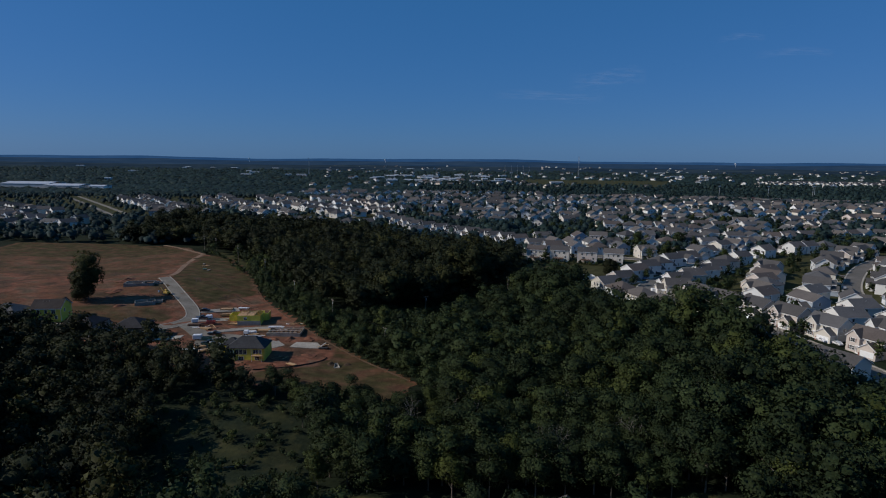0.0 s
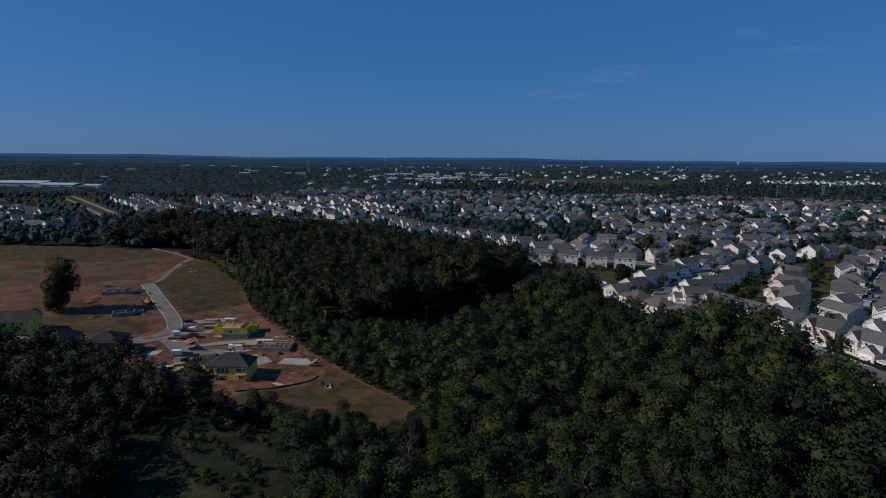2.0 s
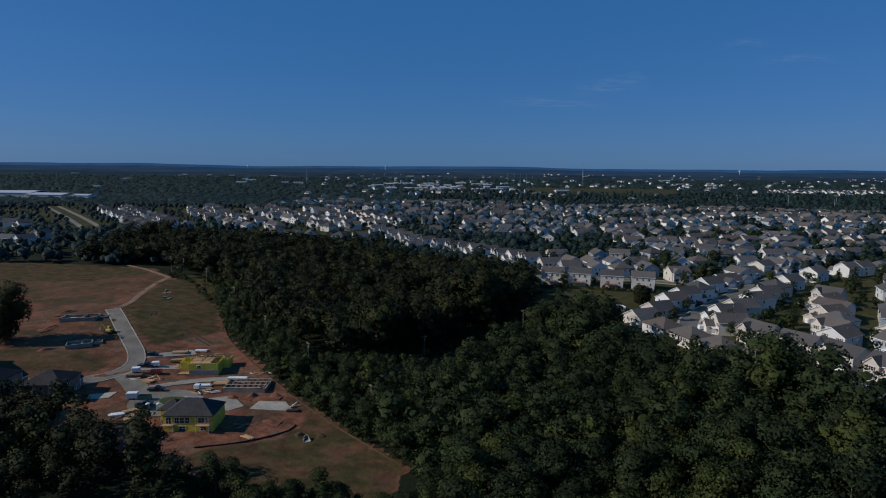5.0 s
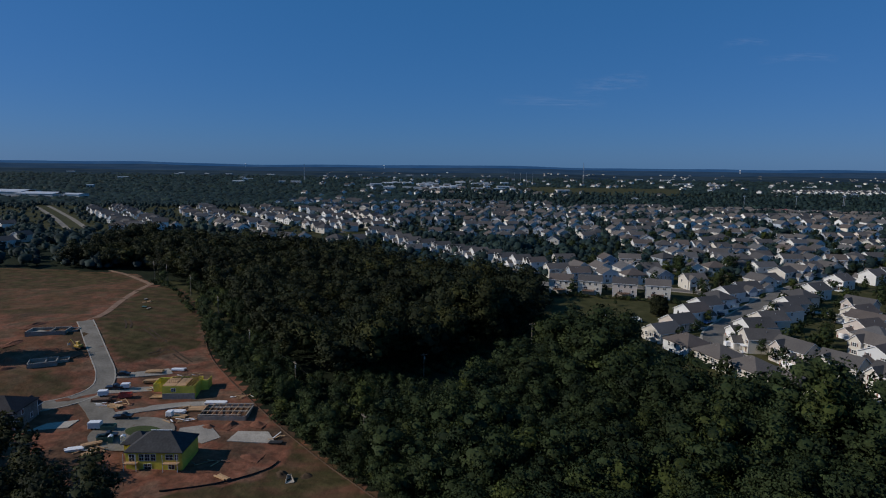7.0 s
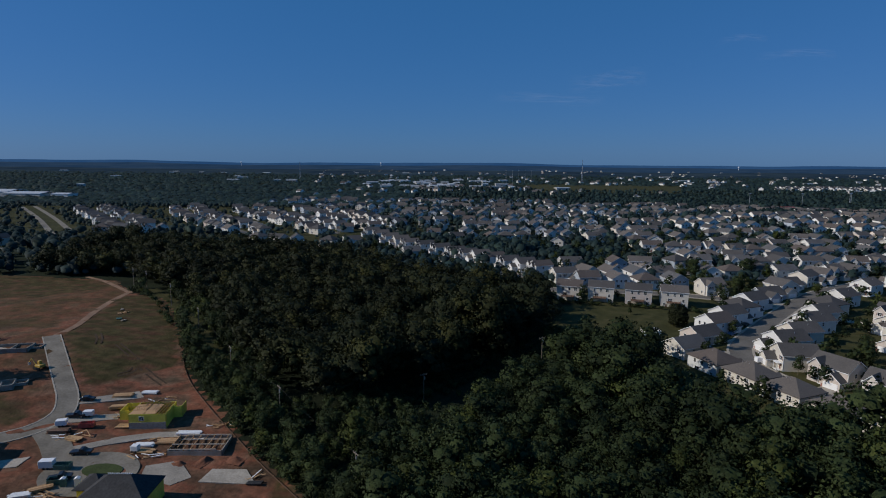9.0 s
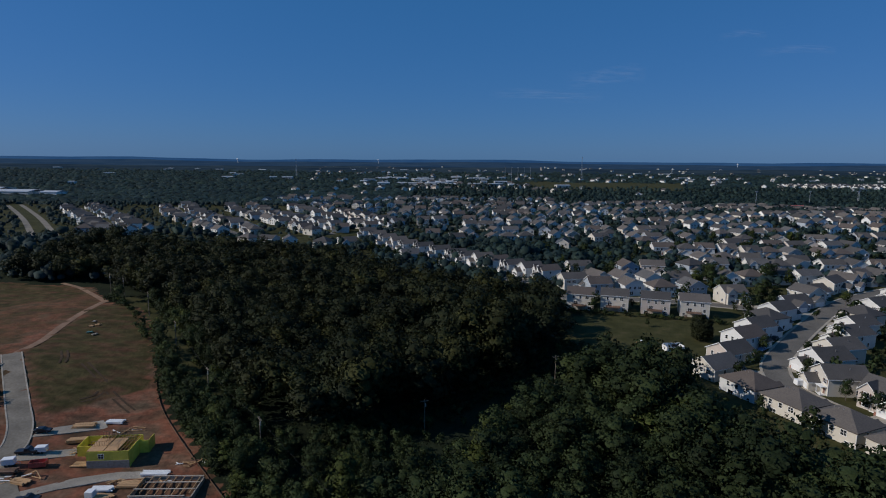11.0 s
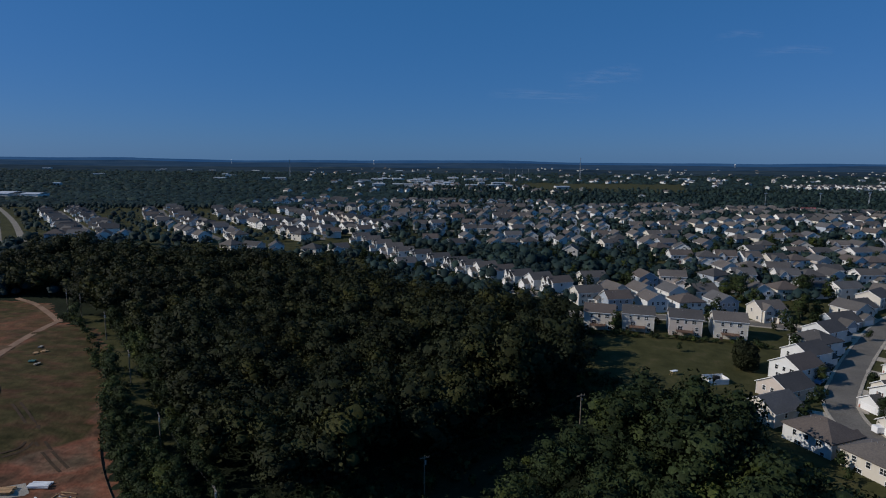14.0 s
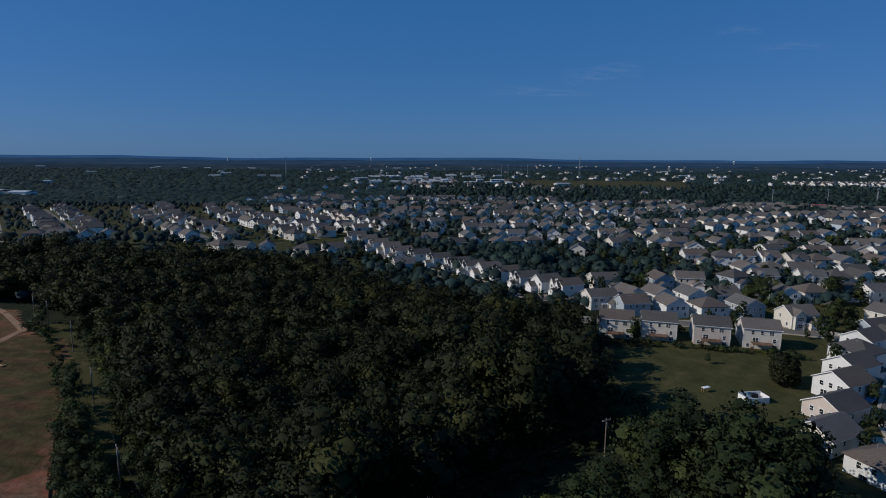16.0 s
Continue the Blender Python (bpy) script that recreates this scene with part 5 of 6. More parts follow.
far_trees()


def yard_trees():
    g = np.random.default_rng(41)
    yard = Joined()
    shapes = YARD_SHAPES
    n = 3200
    x, y = g.uniform(45, 330, n), g.uniform(150, 480, n)
    keep = g.uniform(size=n) < np.where((x > 110) & (x < 160) & (y > 180) & (y < 265), 0.3, 0.55)
    keep &= ~((x < 50) & (y > 320)) & (x < 0.85 * y + 10) & ~(inside(x, y, FIELD) | inside(x, y, NEARWOOD) | inside(x, y, FOREST))
    keep &= (nearest_house(x, y) > 6.3) & (nearest_street(x, y) > 4.4)
    z = heights(x, y)
    for i in np.nonzero(keep)[0]:
        yard.add(shapes[g.integers(6)], x[i] * S, y[i] * S, z[i], g.uniform(0.5, 1.35), g.uniform(0, 6.28), g.uniform(0, 0.9))
    for k in range(46):                               # shrubs behind the garden row
        x = g.uniform(40, 93)
        y = 302.5 - (x - 47) * 0.25 + g.uniform(-2.0, 1.2)
        yard.add(SHRUB_SHAPES[g.integers(6)], x * S, y * S, gz(x, y), g.uniform(0.4, 0.8), g.uniform(0, 6.28), g.uniform(0, 0.9))
    for k in range(150):                              # low growth between the wood and the row of gables
        u = g.uniform()
        x, y = -62 + 98 * u + g.normal(0, 2.0), 474 - 172 * u + 62 * u * u - 14 + g.normal(0, 2.5)
        if nearest_street(np.array([x]), np.array([y]))[0] > 4.6:
            yard.add(shapes[g.integers(6)], x * S, y * S, gz(x, y), g.uniform(0.5, 1.0), g.uniform(0, 6.28), g.uniform(0, 0.9))
    yard.make("garden_trees", M_LEAF, "small green trees and bushes in gardens", "trees")


yard_trees()
lone_tree(76, 272, 9.0, 3.9, 0.3, 63, "dense dark green tree standing on mown grass")
for x, y, s, k in ((80, 276, 0.38, 2), (119, 319, 0.8, 4), (104, 344, 0.75, 0), (97, 347, 0.7, 6), (111, 345, 0.8, 2), (112, 232, 0.55, 3), (116, 238, 0.5, 5), (120, 244, 0.55, 1), (90, 262, 0.42, 7),
                   (91.5, 243, 0.42, 3), (94.5, 250, 0.35, 1), (103, 262, 0.36, 6), (86.5, 236.5, 0.36, 0), (90, 226, 0.4, 2), (147, 312, 0.55, 5), (112, 351, 0.8, 1), (119, 352, 0.75, 6), (134, 345, 0.9, 3), (138.5, 347, 0.7, 2), (106, 301.5, 0.32, 5), (119, 312, 0.36, 0), (127, 297, 0.3, 4), (95, 239, 0.34, 6), (101, 252, 0.3, 3), (64, 286, 0.22, 2)):
    near_tree(x, y, s, 70 * k, k, 0.95, "rounded green garden tree beside houses", "garden trees")


# ---- poles and wires ----
def utility_pole(x, y, h=11.0, turn=0):
    t = thing("utility_pole", "weathered wooden utility pole with a crossarm", "pole", "power line poles")
    bm = bmesh.new()
    tube(bm, (0, 0, -1), (0, 0, h), 0.19, 0.12, 8)
    part("pole", bm, M_POLE, t)
    bm = bmesh.new()
    box(bm, -1.3, -0.08, h - 0.75, 1.3, 0.08, h - 0.58)
    part("crossarm", bm, M_POLE, t)
    for k in (-1.15, -0.5, 0.5, 1.15):
        bm = bmesh.new()
        tube(bm, (k, 0, h - 0.58), (k, 0, h - 0.3), 0.07, 0.05, 6)
        part("insulator", bm, M_CONC, t)
    bm = bmesh.new()
    tube(bm, (0.3, 0, h - 2.4), (0.3, 0, h - 1.4), 0.22, 0.22, 8)
    part("transformer", bm, M_STEEL, t)
    t.matrix_basis = at(x, y, turn)
    return t


POLES = [(-138, 319), (-128, 311), (-109, 293), (-84.5, 262), (-63, 234), (-42, 210.5), (-19, 184)]
for x, y in POLES:
    utility_pole(x, y, 11.5, -50)
SPUR_POLES = [(-42, 210.5), (-8, 224.5), (26, 245)]
for x, y in SPUR_POLES[1:]:
    utility_pole(x, y, 10.5, 25)


def wires(name, line, h):
    bm = bmesh.new()
    for (x0, y0), (x1, y1) in zip(line, line[1:]):
        a, b = Vector((x0 * S, y0 * S, gz(x0, y0) + h)), Vector((x1 * S, y1 * S, gz(x1, y1) + h))
        prev = None
        for k in range(13):
            t = k / 12
            p = a.lerp(b, t) - Vector((0, 0, 1.1 * 4 * t * (1 - t)))
            if prev:
                tube(bm, prev, p, 0.02, 0.02, 4)
            prev = p
    return tagged(part(name, bm, M_RUBBER), "thin sagging power cable between poles", "cable")


wires("power_cable", POLES, 11.0)
wires("power_cable", SPUR_POLES, 10.1)


# ---- building site ----
def bare_wall(bm, pts, z0, z1, t=0.25):
    for (x0, y0), (x1, y1) in zip(pts, pts[1:]):
        d = Vector((x1 - x0, y1 - y0, 0)).normalized()
        nn = Vector((-d.y, d.x, 0)) * t / 2
        a, b = Vector((x0, y0, 0)) - d * t / 2, Vector((x1, y1, 0)) + d * t / 2
        ring = [a - nn, b - nn, b + nn, a + nn]
        lo = [bm.verts.new((p.x, p.y, z0)) for p in ring]
        hi = [bm.verts.new((p.x, p.y, z1)) for p in ring]
        bm.faces.new(lo[::-1])
        bm.faces.new(hi)
        for k in range(4):
            bm.faces.new((lo[k], lo[(k + 1) % 4], hi[(k + 1) % 4], hi[k]))


def dark_roofed_house():
    t = thing("house", "unfinished house in yellow sheathing under a dark hipped shingle roof", "house")
    bm = bmesh.new()
    box(bm, -9.5, -6.0, -1, 9.5, 7.0, 6.0)
    box(bm, -13.5, 0.5, 1.5, -9.5, 8.5, 5.6)
    part("wall", bm, M_SHEATH, t, "bright yellow wall sheathing")
    bm = bmesh.new()
    hip_roof(bm, 19, 13, 6.0, 4.6, 0.5, 0, 0.5)
    hip_roof(bm, 8.5, 8.6, 5.6, 2.9, 0.4, -9.8, 4.4)
    part("roof", fixed(bm), mat("dark_felt", (0.03, 0.03, 0.032), (0.05, 0.05, 0.052), 0.5, 0.8, big=3), t, "dark shingle roof")
    bm = bmesh.new()
    for k in range(12):
        box(bm, -3.6 + k * 0.62, 0.35, 10.55, -3.2 + k * 0.62, 0.65, 10.78)
    part("ridge_vent", bm, M_TRIM, t)
    for x, z, w, h in ((-4.2, 4.1, 1.5, 2.2), (-2.2, 4.1, 1.5, 2.2), (-0.2, 4.1, 1.5, 2.2), (5.2, 4.2, 2.4, 1.8), (7.6, 4.2, 1.0, 1.8), (-2.2, 0.9, 2.4, 1.8), (5.8, 0.9, 2.0, 1.6), (-7.4, 3.9, 1.8, 2.4)):
        window(t, x, -6.0, z, 0, w, h)
    for x0, x1 in ((-9.7, -5.2), (3.4, 8.6)):         # raised timber porches on posts
        bm = bmesh.new()
        box(bm, x0, -7.7, 2.4, x1, -6.02, 2.6)
        box(bm, x0, -7.7, 3.4, x1, -7.6, 3.5)
        part("balcony", bm, M_WOOD, t, "raw timber balcony")
        for x in (x0 + 0.15, x1 - 0.15):
            bm = bmesh.new()
            box(bm, x - 0.08, -7.66, -1.5, x + 0.08, -7.5, 5.9)
            part("post", bm, M_TRIM, t, "white porch post")
    t.matrix_basis = at(-61.2, 176.5, 2) @ Matrix.Diagonal((0.8, 0.8, 0.82, 1))


def framed_house():
    t = thing("house", "open house frame in yellow sheathing with raw timber joists", "house")
    for pts, z0, z1 in (([(-7, -5), (7.5, -5), (7.5, 6.5), (-7, 6.5), (-7, -5)], -1, 5.2), ([(-14, 2), (-7.2, 2), (-7.2, 9.5), (-14, 9.5), (-14, 2)], -0.5, 3.8), ([(7.7, 3.0), (11, 3.0), (11, 8)], -0.5, 4.8)):
        for p, q in zip(pts, pts[1:]):
            bm = bmesh.new()
            bare_wall(bm, [p, q], z0, z1, 0.18)
            part("wall", bm, M_SHEATH, t, "bright yellow wall sheathing")
    bm = bmesh.new()
    bare_wall(bm, [(-7, -5.12), (7.5, -5.12)], -2.0, 2.2, 0.2)
    part("basement_wall", bm, M_CONC, t, "grey poured basement wall")
    bm = bmesh.new()
    for x0, x1 in ((-6.9, -1.2), (-0.9, 3.6)):
        box(bm, x0, -4.9, 5.2, x1, 4.0, 5.38)
    part("subfloor", bm, M_WOOD, t, "orange timber floor panels")
    for k in range(12):
        bm = bmesh.new()
        box(bm, -6.9 + k * 1.25, -4.9, 4.85, -6.8 + k * 1.25, 6.4, 5.18)
        part("joist", bm, M_WOOD, t)
    for k in range(14):
        bm = bmesh.new()
        x, y = (-6.9 + k * 1.1, 6.4) if k < 9 else (3.7 + 0.9 * (k - 9), 1.5)
        box(bm, x, y, 5.2, x + 0.09, y + 0.1, 7.0 + 0.5 * (k % 3 == 0))
        part("stud", bm, M_WOOD, t)
    for x0, y0, x1, y1 in ((-6.8, -1.5, -1.5, -1.5), (-1.5, -1.5, -1.5, 6.2), (3.7, -4.8, 3.7, 1.4), (3.7, 1.5, 7.3, 1.5), (-4.2, 2.4, -1.6, 2.4)):
        ln = math.hypot(x1 - x0, y1 - y0)
        for zz in (5.4, 6.9):
            bm = bmesh.new()
            tube(bm, (x0, y0, zz), (x1, y1, zz), 0.09, 0.09, 4)
            part("plate", bm, M_WOOD, t)
        for k in range(int(ln / 0.9) + 1):
            u = min(1.0, k * 0.9 / ln)
            bm = bmesh.new()
            tube(bm, (x0 + (x1 - x0) * u, y0 + (y1 - y0) * u, 5.4), (x0 + (x1 - x0) * u, y0 + (y1 - y0) * u, 6.9), 0.07, 0.07, 4)
            part("stud", bm, M_WOOD, t)
    bm = bmesh.new()
    box(bm, -6.9, 6.35, 6.6, 3.0, 6.5, 6.75)
    part("plate", bm, M_WOOD, t)
    window(t, -2.0, -5.12, 3.6, 0, 1.8, 1.4)
    window(t, -7.1, -2.0, 3.0, -90, 1.0, 2.0)
    t.matrix_basis = at(-72.3, 208.6, 6) @ Matrix.Diagonal((0.74, 0.8, 0.85, 1))


def floor_deck():
    t = thing("foundation", "concrete basement walls carrying the first timber floor joists", "foundation")
    for p, q in (((-3, -4.5), (12, -4.5)), ((12, -4.5), (12, 4.5)), ((12, 4.5), (-3, 4.5)), ((-3, 4.5), (-3, -4.5))):
        bm = bmesh.new()
        bare_wall(bm, [p, q], -1, 1.15, 0.3)
        part("wall", bm, M_FRESH, t)
    for k in range(8):
        bm = bmesh.new()
        box(bm, -2.9 + 2 * k, -4.4 + 1.3 * (k % 3 == 1), 1.15, -2.75 + 2 * k, 4.4, 1.45)
        part("joist", bm, M_WOOD, t)
    for y in (-4.5, -1.5, 1.5, 4.4):
        bm = bmesh.new()
        box(bm, -3 + 2.0 * (y > 0), y - 0.14, 1.45, 12 - 1.5 * (y < -2), y + 0.14, 1.6)
        part("beam", bm, M_PALEWOOD, t)
    t.matrix_basis = at(-59.5, 198.0, 3)


M_FRESH = mat("fresh_concrete", (0.25, 0.225, 0.19), (0.34, 0.305, 0.26), 0.8, 0.9, big=4)


def foundation(x, y, w, d, h, turn, label):
    t = thing("foundation", label, "foundation", "open foundations")
    runs = [((-w / 2, -d / 2), (w / 2, -d / 2), h), ((w / 2, -d / 2), (w / 2, d / 2), h), ((w / 2, d / 2), (-w / 2, d / 2), h), ((-w / 2, d / 2), (-w / 2, -d / 2), h), ((w * 0.1, -d / 2), (w * 0.1, d / 2), h * 0.9),
            ((w / 2 + 0.1, -d * 0.1), (w / 2 + 3.5, -d * 0.1), h * 0.6), ((w / 2 + 3.5, -d * 0.1), (w / 2 + 3.5, d / 2), h * 0.57), ((w / 2 + 3.5, d / 2), (w / 2 + 0.1, d / 2), h * 0.6)]
    for p, q, top in runs:
        bm = bmesh.new()
        bare_wall(bm, [p, q], -1, top, 0.3)
        part("wall", bm, M_FRESH, t)
    bm = bmesh.new()
    box(bm, -w / 2 + 0.2, -d / 2 + 0.2, -0.2, w / 2 - 0.2, d / 2 - 0.2, 0.15)
    part("slab", bm, M_CONC, t)
    t.matrix_basis = at(x, y, turn)


dark_roofed_house()
framed_house()
floor_deck()
foundation(-116.8, 217.6, 9, 6, 1.5, 28, "pale concrete foundation walls in a red soil pit")
foundation(-131, 240, 15, 6.5, 1.3, 12, "long pale concrete foundation walls on red soil")


def mound(x, y, w, d, h, seed, material, label, name="soil_heap"):
    g = np.random.default_rng(seed)
    bm = bmesh.new()
    n = 14
    vs = {}
    for i in range(n + 1):
        for j in range(n + 1):
            u, v = i / n * 2 - 1, j / n * 2 - 1
            r = min(1, math.hypot(u, v))
            z = h * (math.cos(r * math.pi) * 0.5 + 0.5) * (0.75 + 0.5 * noise.noise(Vector((u * 2.3 + seed, v * 2.3, 0)))) + g.normal(0, 0.05)
            vs[i, j] = bm.verts.new((u * w / 2, v * d / 2, z - 0.15))
    for i in range(n):
        for j in range(n):
            bm.faces.new((vs[i, j], vs[i + 1, j], vs[i + 1, j + 1], vs[i, j + 1]))
    ob = part(name, bm, material)
    ob.data.polygons.foreach_set("use_smooth", [True] * len(ob.data.polygons))
    tagged(ob, label, "soil heap", "soil heaps")
    ob.matrix_basis = at(x, y, g.uniform(0, 360))


M_SOIL = mat("heaped_red_soil", (0.125, 0.052, 0.031), (0.20, 0.085, 0.05), 0.8, 0.95, bump=0.1, big=5, vary=0.25)
for k, (x, y, w, d, h) in enumerate(((-128, 219, 9, 7, 2.0), (-124, 213, 10, 5, 1.4), (-113, 226, 6, 8, 1.3), (-136, 232, 12, 5, 1.2), (-140, 247, 14, 5, 1.6), (-58, 191.5, 6, 4, 1.2), (-53, 193, 7, 4, 1.3), (-47, 194, 6, 5, 1.2), (-44, 180, 8, 5, 0.8), (-88, 200, 6, 3, 0.8))):
    mound(x, y, w, d, h, 50 + k, M_SOIL, "heap of dug red soil")


def stack(x, y, turn, n, length, m, label, cat="lumber"):
    t = thing("lumber_stack", label, cat, "building materials")
    g = np.random.default_rng(int(abs(x) * 10 + y))
    for k in range(n):
        bm = bmesh.new()
        a, o = g.uniform(-0.06, 0.06), (k % 5 - 2) * 0.55
        c, s = math.cos(a), math.sin(a)
        box(bm, -length / 2, -0.24, 0, length / 2, 0.24, 0.28)
        bmesh.ops.transform(bm, matrix=Matrix(((c, -s, 0, g.uniform(-.4, .4)), (s, c, 0, o), (0, 0, 1, 0.02 + 0.29 * (k // 5)), (0, 0, 0, 1))), verts=bm.verts)
        part("board", bm, m, t)
    t.matrix_basis = at(x, y, turn, 0.2)


for x, y, turn, n, ln, m, label in (
        (-85.5, 219.5, 8, 10, 6, M_WOOD, "stacked pale lumber on gravel"), (-80, 222, 4, 8, 5, M_TRIM, "stack of white wrapped boards"), (-83.5, 214, 15, 12, 5.5, M_WOOD, "banded stack of new lumber"),
        (-90, 201.5, 10, 12, 5.5, M_DECK, "dark weathered stack of timber"), (-85, 199, -14, 6, 4, M_WOOD, "loose pile of orange timber"), (-77, 206, 3, 5, 6, M_WOOD, "loose boards before the house frame"),
        (-68.5, 198, 6, 8, 5, M_TRIM, "white boards stacked beside joists"), (-64, 199.5, 3, 10, 6, M_WOOD, "stacked roof timber beside joists"), (-67, 195.5, -4, 7, 5, M_WOOD, "pile of cut lumber"),
        (-61, 203.5, 2, 7, 7, M_TRIM, "long pale boards along the drive"), (-79, 180, 35, 8, 5, M_WOOD, "scattered lumber beside the turning circle"), (-81, 177.5, 20, 8, 4.5, M_TRIM, "white sheet material in a pile"), (-77, 176.5, 60, 6, 4, M_WOOD, "pile of timber offcuts"),
        (-46, 171.5, -30, 3, 4, M_WOOD, "few loose boards on bare soil"), (-40, 186.5, 5, 3, 4, M_FABRIC, "dark sheets on a concrete slab")):
    stack(x, y, turn, n, ln, m, label)
for k, (x, y) in enumerate(((-123, 284), (-120, 281), (-118, 273), (-115, 271), (-121, 279))):
    stack(x, y, 50 * k + 10, 4, 1.1 + 0.4 * (k % 3), (M_GRAVEL, M_WOOD, M_PLASTIC)[k % 3], "scattered short boards and rubble on dry grass", "rubble")


def truss_frame(x, y, turn):
    t = thing("roof_truss", "orange timber roof truss lying on soil", "truss")
    for a, b in (((-2.6, 0, 0.1), (2.6, 0, 0.1)), ((-2.6, 0, 0.1), (0, 0.9, 1.3)), ((2.6, 0, 0.1), (0, 0.9, 1.3)), ((0, 0, 0.1), (0, 0.9, 1.3))):
        bm = bmesh.new()
        tube(bm, a, b, 0.14, 0.14, 4)
        part("timber", bm, M_WOOD, t)
    t.matrix_basis = at(x, y, turn, 0.1)


truss_frame(-84, 201, -18)


def loose_boards(x, y, w, d, n, seed, label):
    """Boards thrown down at all angles."""
    t = thing("loose_boards", label, "boards", "building materials")
    g = np.random.default_rng(seed)
    for k in range(n):
        bm = bmesh.new()
        ln = g.uniform(1.5, 4.5)
        box(bm, -ln / 2, -0.14, 0, ln / 2, 0.14, 0.12)
        a = g.normal(0, 0.5)
        c, s, up = math.cos(a), math.sin(a), 0.05 + 0.13 * (k % 3)
        bmesh.ops.transform(bm, matrix=Matrix(((c, -s, 0, g.uniform(-w, w)), (s, c, 0, g.uniform(-d, d)), (0, 0, 1, up), (0, 0, 0, 1))), verts=bm.verts)
        part("board", bm, (M_WOOD, M_DECK, M_TRIM, M_WOOD)[int(g.integers(4))], t)
    t.matrix_basis = at(x, y, 8)


for k, (x, y, w, d, n) in enumerate(((-80, 211, 4, 1.5, 14), (-79, 178.5, 5, 2.5, 20), (-63, 201, 8, 1.6, 20), (-88, 199.5, 4, 1.5, 12), (-66, 194, 4, 1.6, 14), (-52, 176.5, 5, 1.2, 8), (-76, 219, 4, 1.5, 10), (-55, 207, 4, 1.5, 10), (-42, 188.5, 3, 1, 6))):
    loose_boards(x, y, w, d, n, 200 + k, "loose boards strewn on red soil")


def silt_fence(line, label, cloth):
    t = thing("silt_fence", label, "fence")
    bm = bmesh.new()
    pts = smooth_line(line, 1.5)
    for a, b in zip(pts, pts[1:]):
        q = [(a.x * S, a.y * S, gz(a.x, a.y)), (b.x * S, b.y * S, gz(b.x, b.y))]
        vs = [bm.verts.new((q[k][0], q[k][1] + dy, q[k][2] + z)) for dy in (0, 0.04) for k, z in ((0, -0.1), (1, -0.1), (1, 0.45), (0, 0.45))]
        for f in ((0, 1, 2, 3), (7, 6, 5, 4), (3, 2, 6, 7)):
            bm.faces.new([vs[i] for i in f])
    part("fabric", bm, cloth, t)
    for a in pts[::2]:
        bm = bmesh.new()
        z = gz(a.x, a.y)
        box(bm, a.x * S - 0.03, a.y * S + 0.05, z - 0.2, a.x * S + 0.03, a.y * S + 0.1, z + 0.6)
        part("stake", bm, M_WOOD, t)


silt_fence([(-56, 165), (-48, 168), (-42, 172), (-38, 176), (-37, 179)], "low black fabric silt fence curving on soil", M_FABRIC)
silt_fence([(-83, 246), (-69.5, 225), (-44.5, 196.5), (-30.5, 182.5), (-9, 161)], "low muddy brown silt fence along the wood", mat("muddy_fabric", (0.075, 0.048, 0.032), (0.12, 0.075, 0.05), 0.4, 0.9))


def drain_box(x, y):
    t = thing("storm_drain", "white flared concrete storm drain in a pit", "drain")
    bm = bmesh.new()
    for sx in (-1, 1):
        v = [bm.verts.new(p) for p in ((sx * 0.6, 1.5, 0), (sx * 1.5, -1.6, 0), (sx * 1.5, -1.6, 0.3), (sx * 0.6, 1.5, 1.6), (sx * 0.8, 1.5, 0), (sx * 1.7, -1.6, 0), (sx * 1.7, -1.6, 0.3), (sx * 0.8, 1.5, 1.6))]
        for f in ((0, 1, 2, 3), (7, 6, 5, 4), (3, 2, 6, 7), (1, 5, 6, 2), (0, 3, 7, 4)):
            bm.faces.new([v[i] for i in f])
    box(bm, -0.8, 1.5, 0, 0.8, 1.8, 1.7)
    part("headwall", fixed(bm), M_CONC, t)
    bm = bmesh.new()
    box(bm, -1.5, -1.8, 0, 1.5, 1.5, 0.12)
    part("apron", bm, M_CONC, t)
    t.matrix_basis = at(x, y, 20) @ Matrix.Diagonal((0.72, 0.72, 0.72, 1))


drain_box(-32.5, 172)
mound(-35, 174.5, 5, 4, 1.1, 77, M_RUT, "dark spoil beside the storm drain")
mound(-29.5, 174, 5, 4, 1.0, 78, M_RUT, "dark spoil beside the storm drain")


# ---- vehicles ----
M_DARK = mat("black_paint", (0.015, 0.016, 0.018), (0.03, 0.03, 0.034), 1, 0.3)

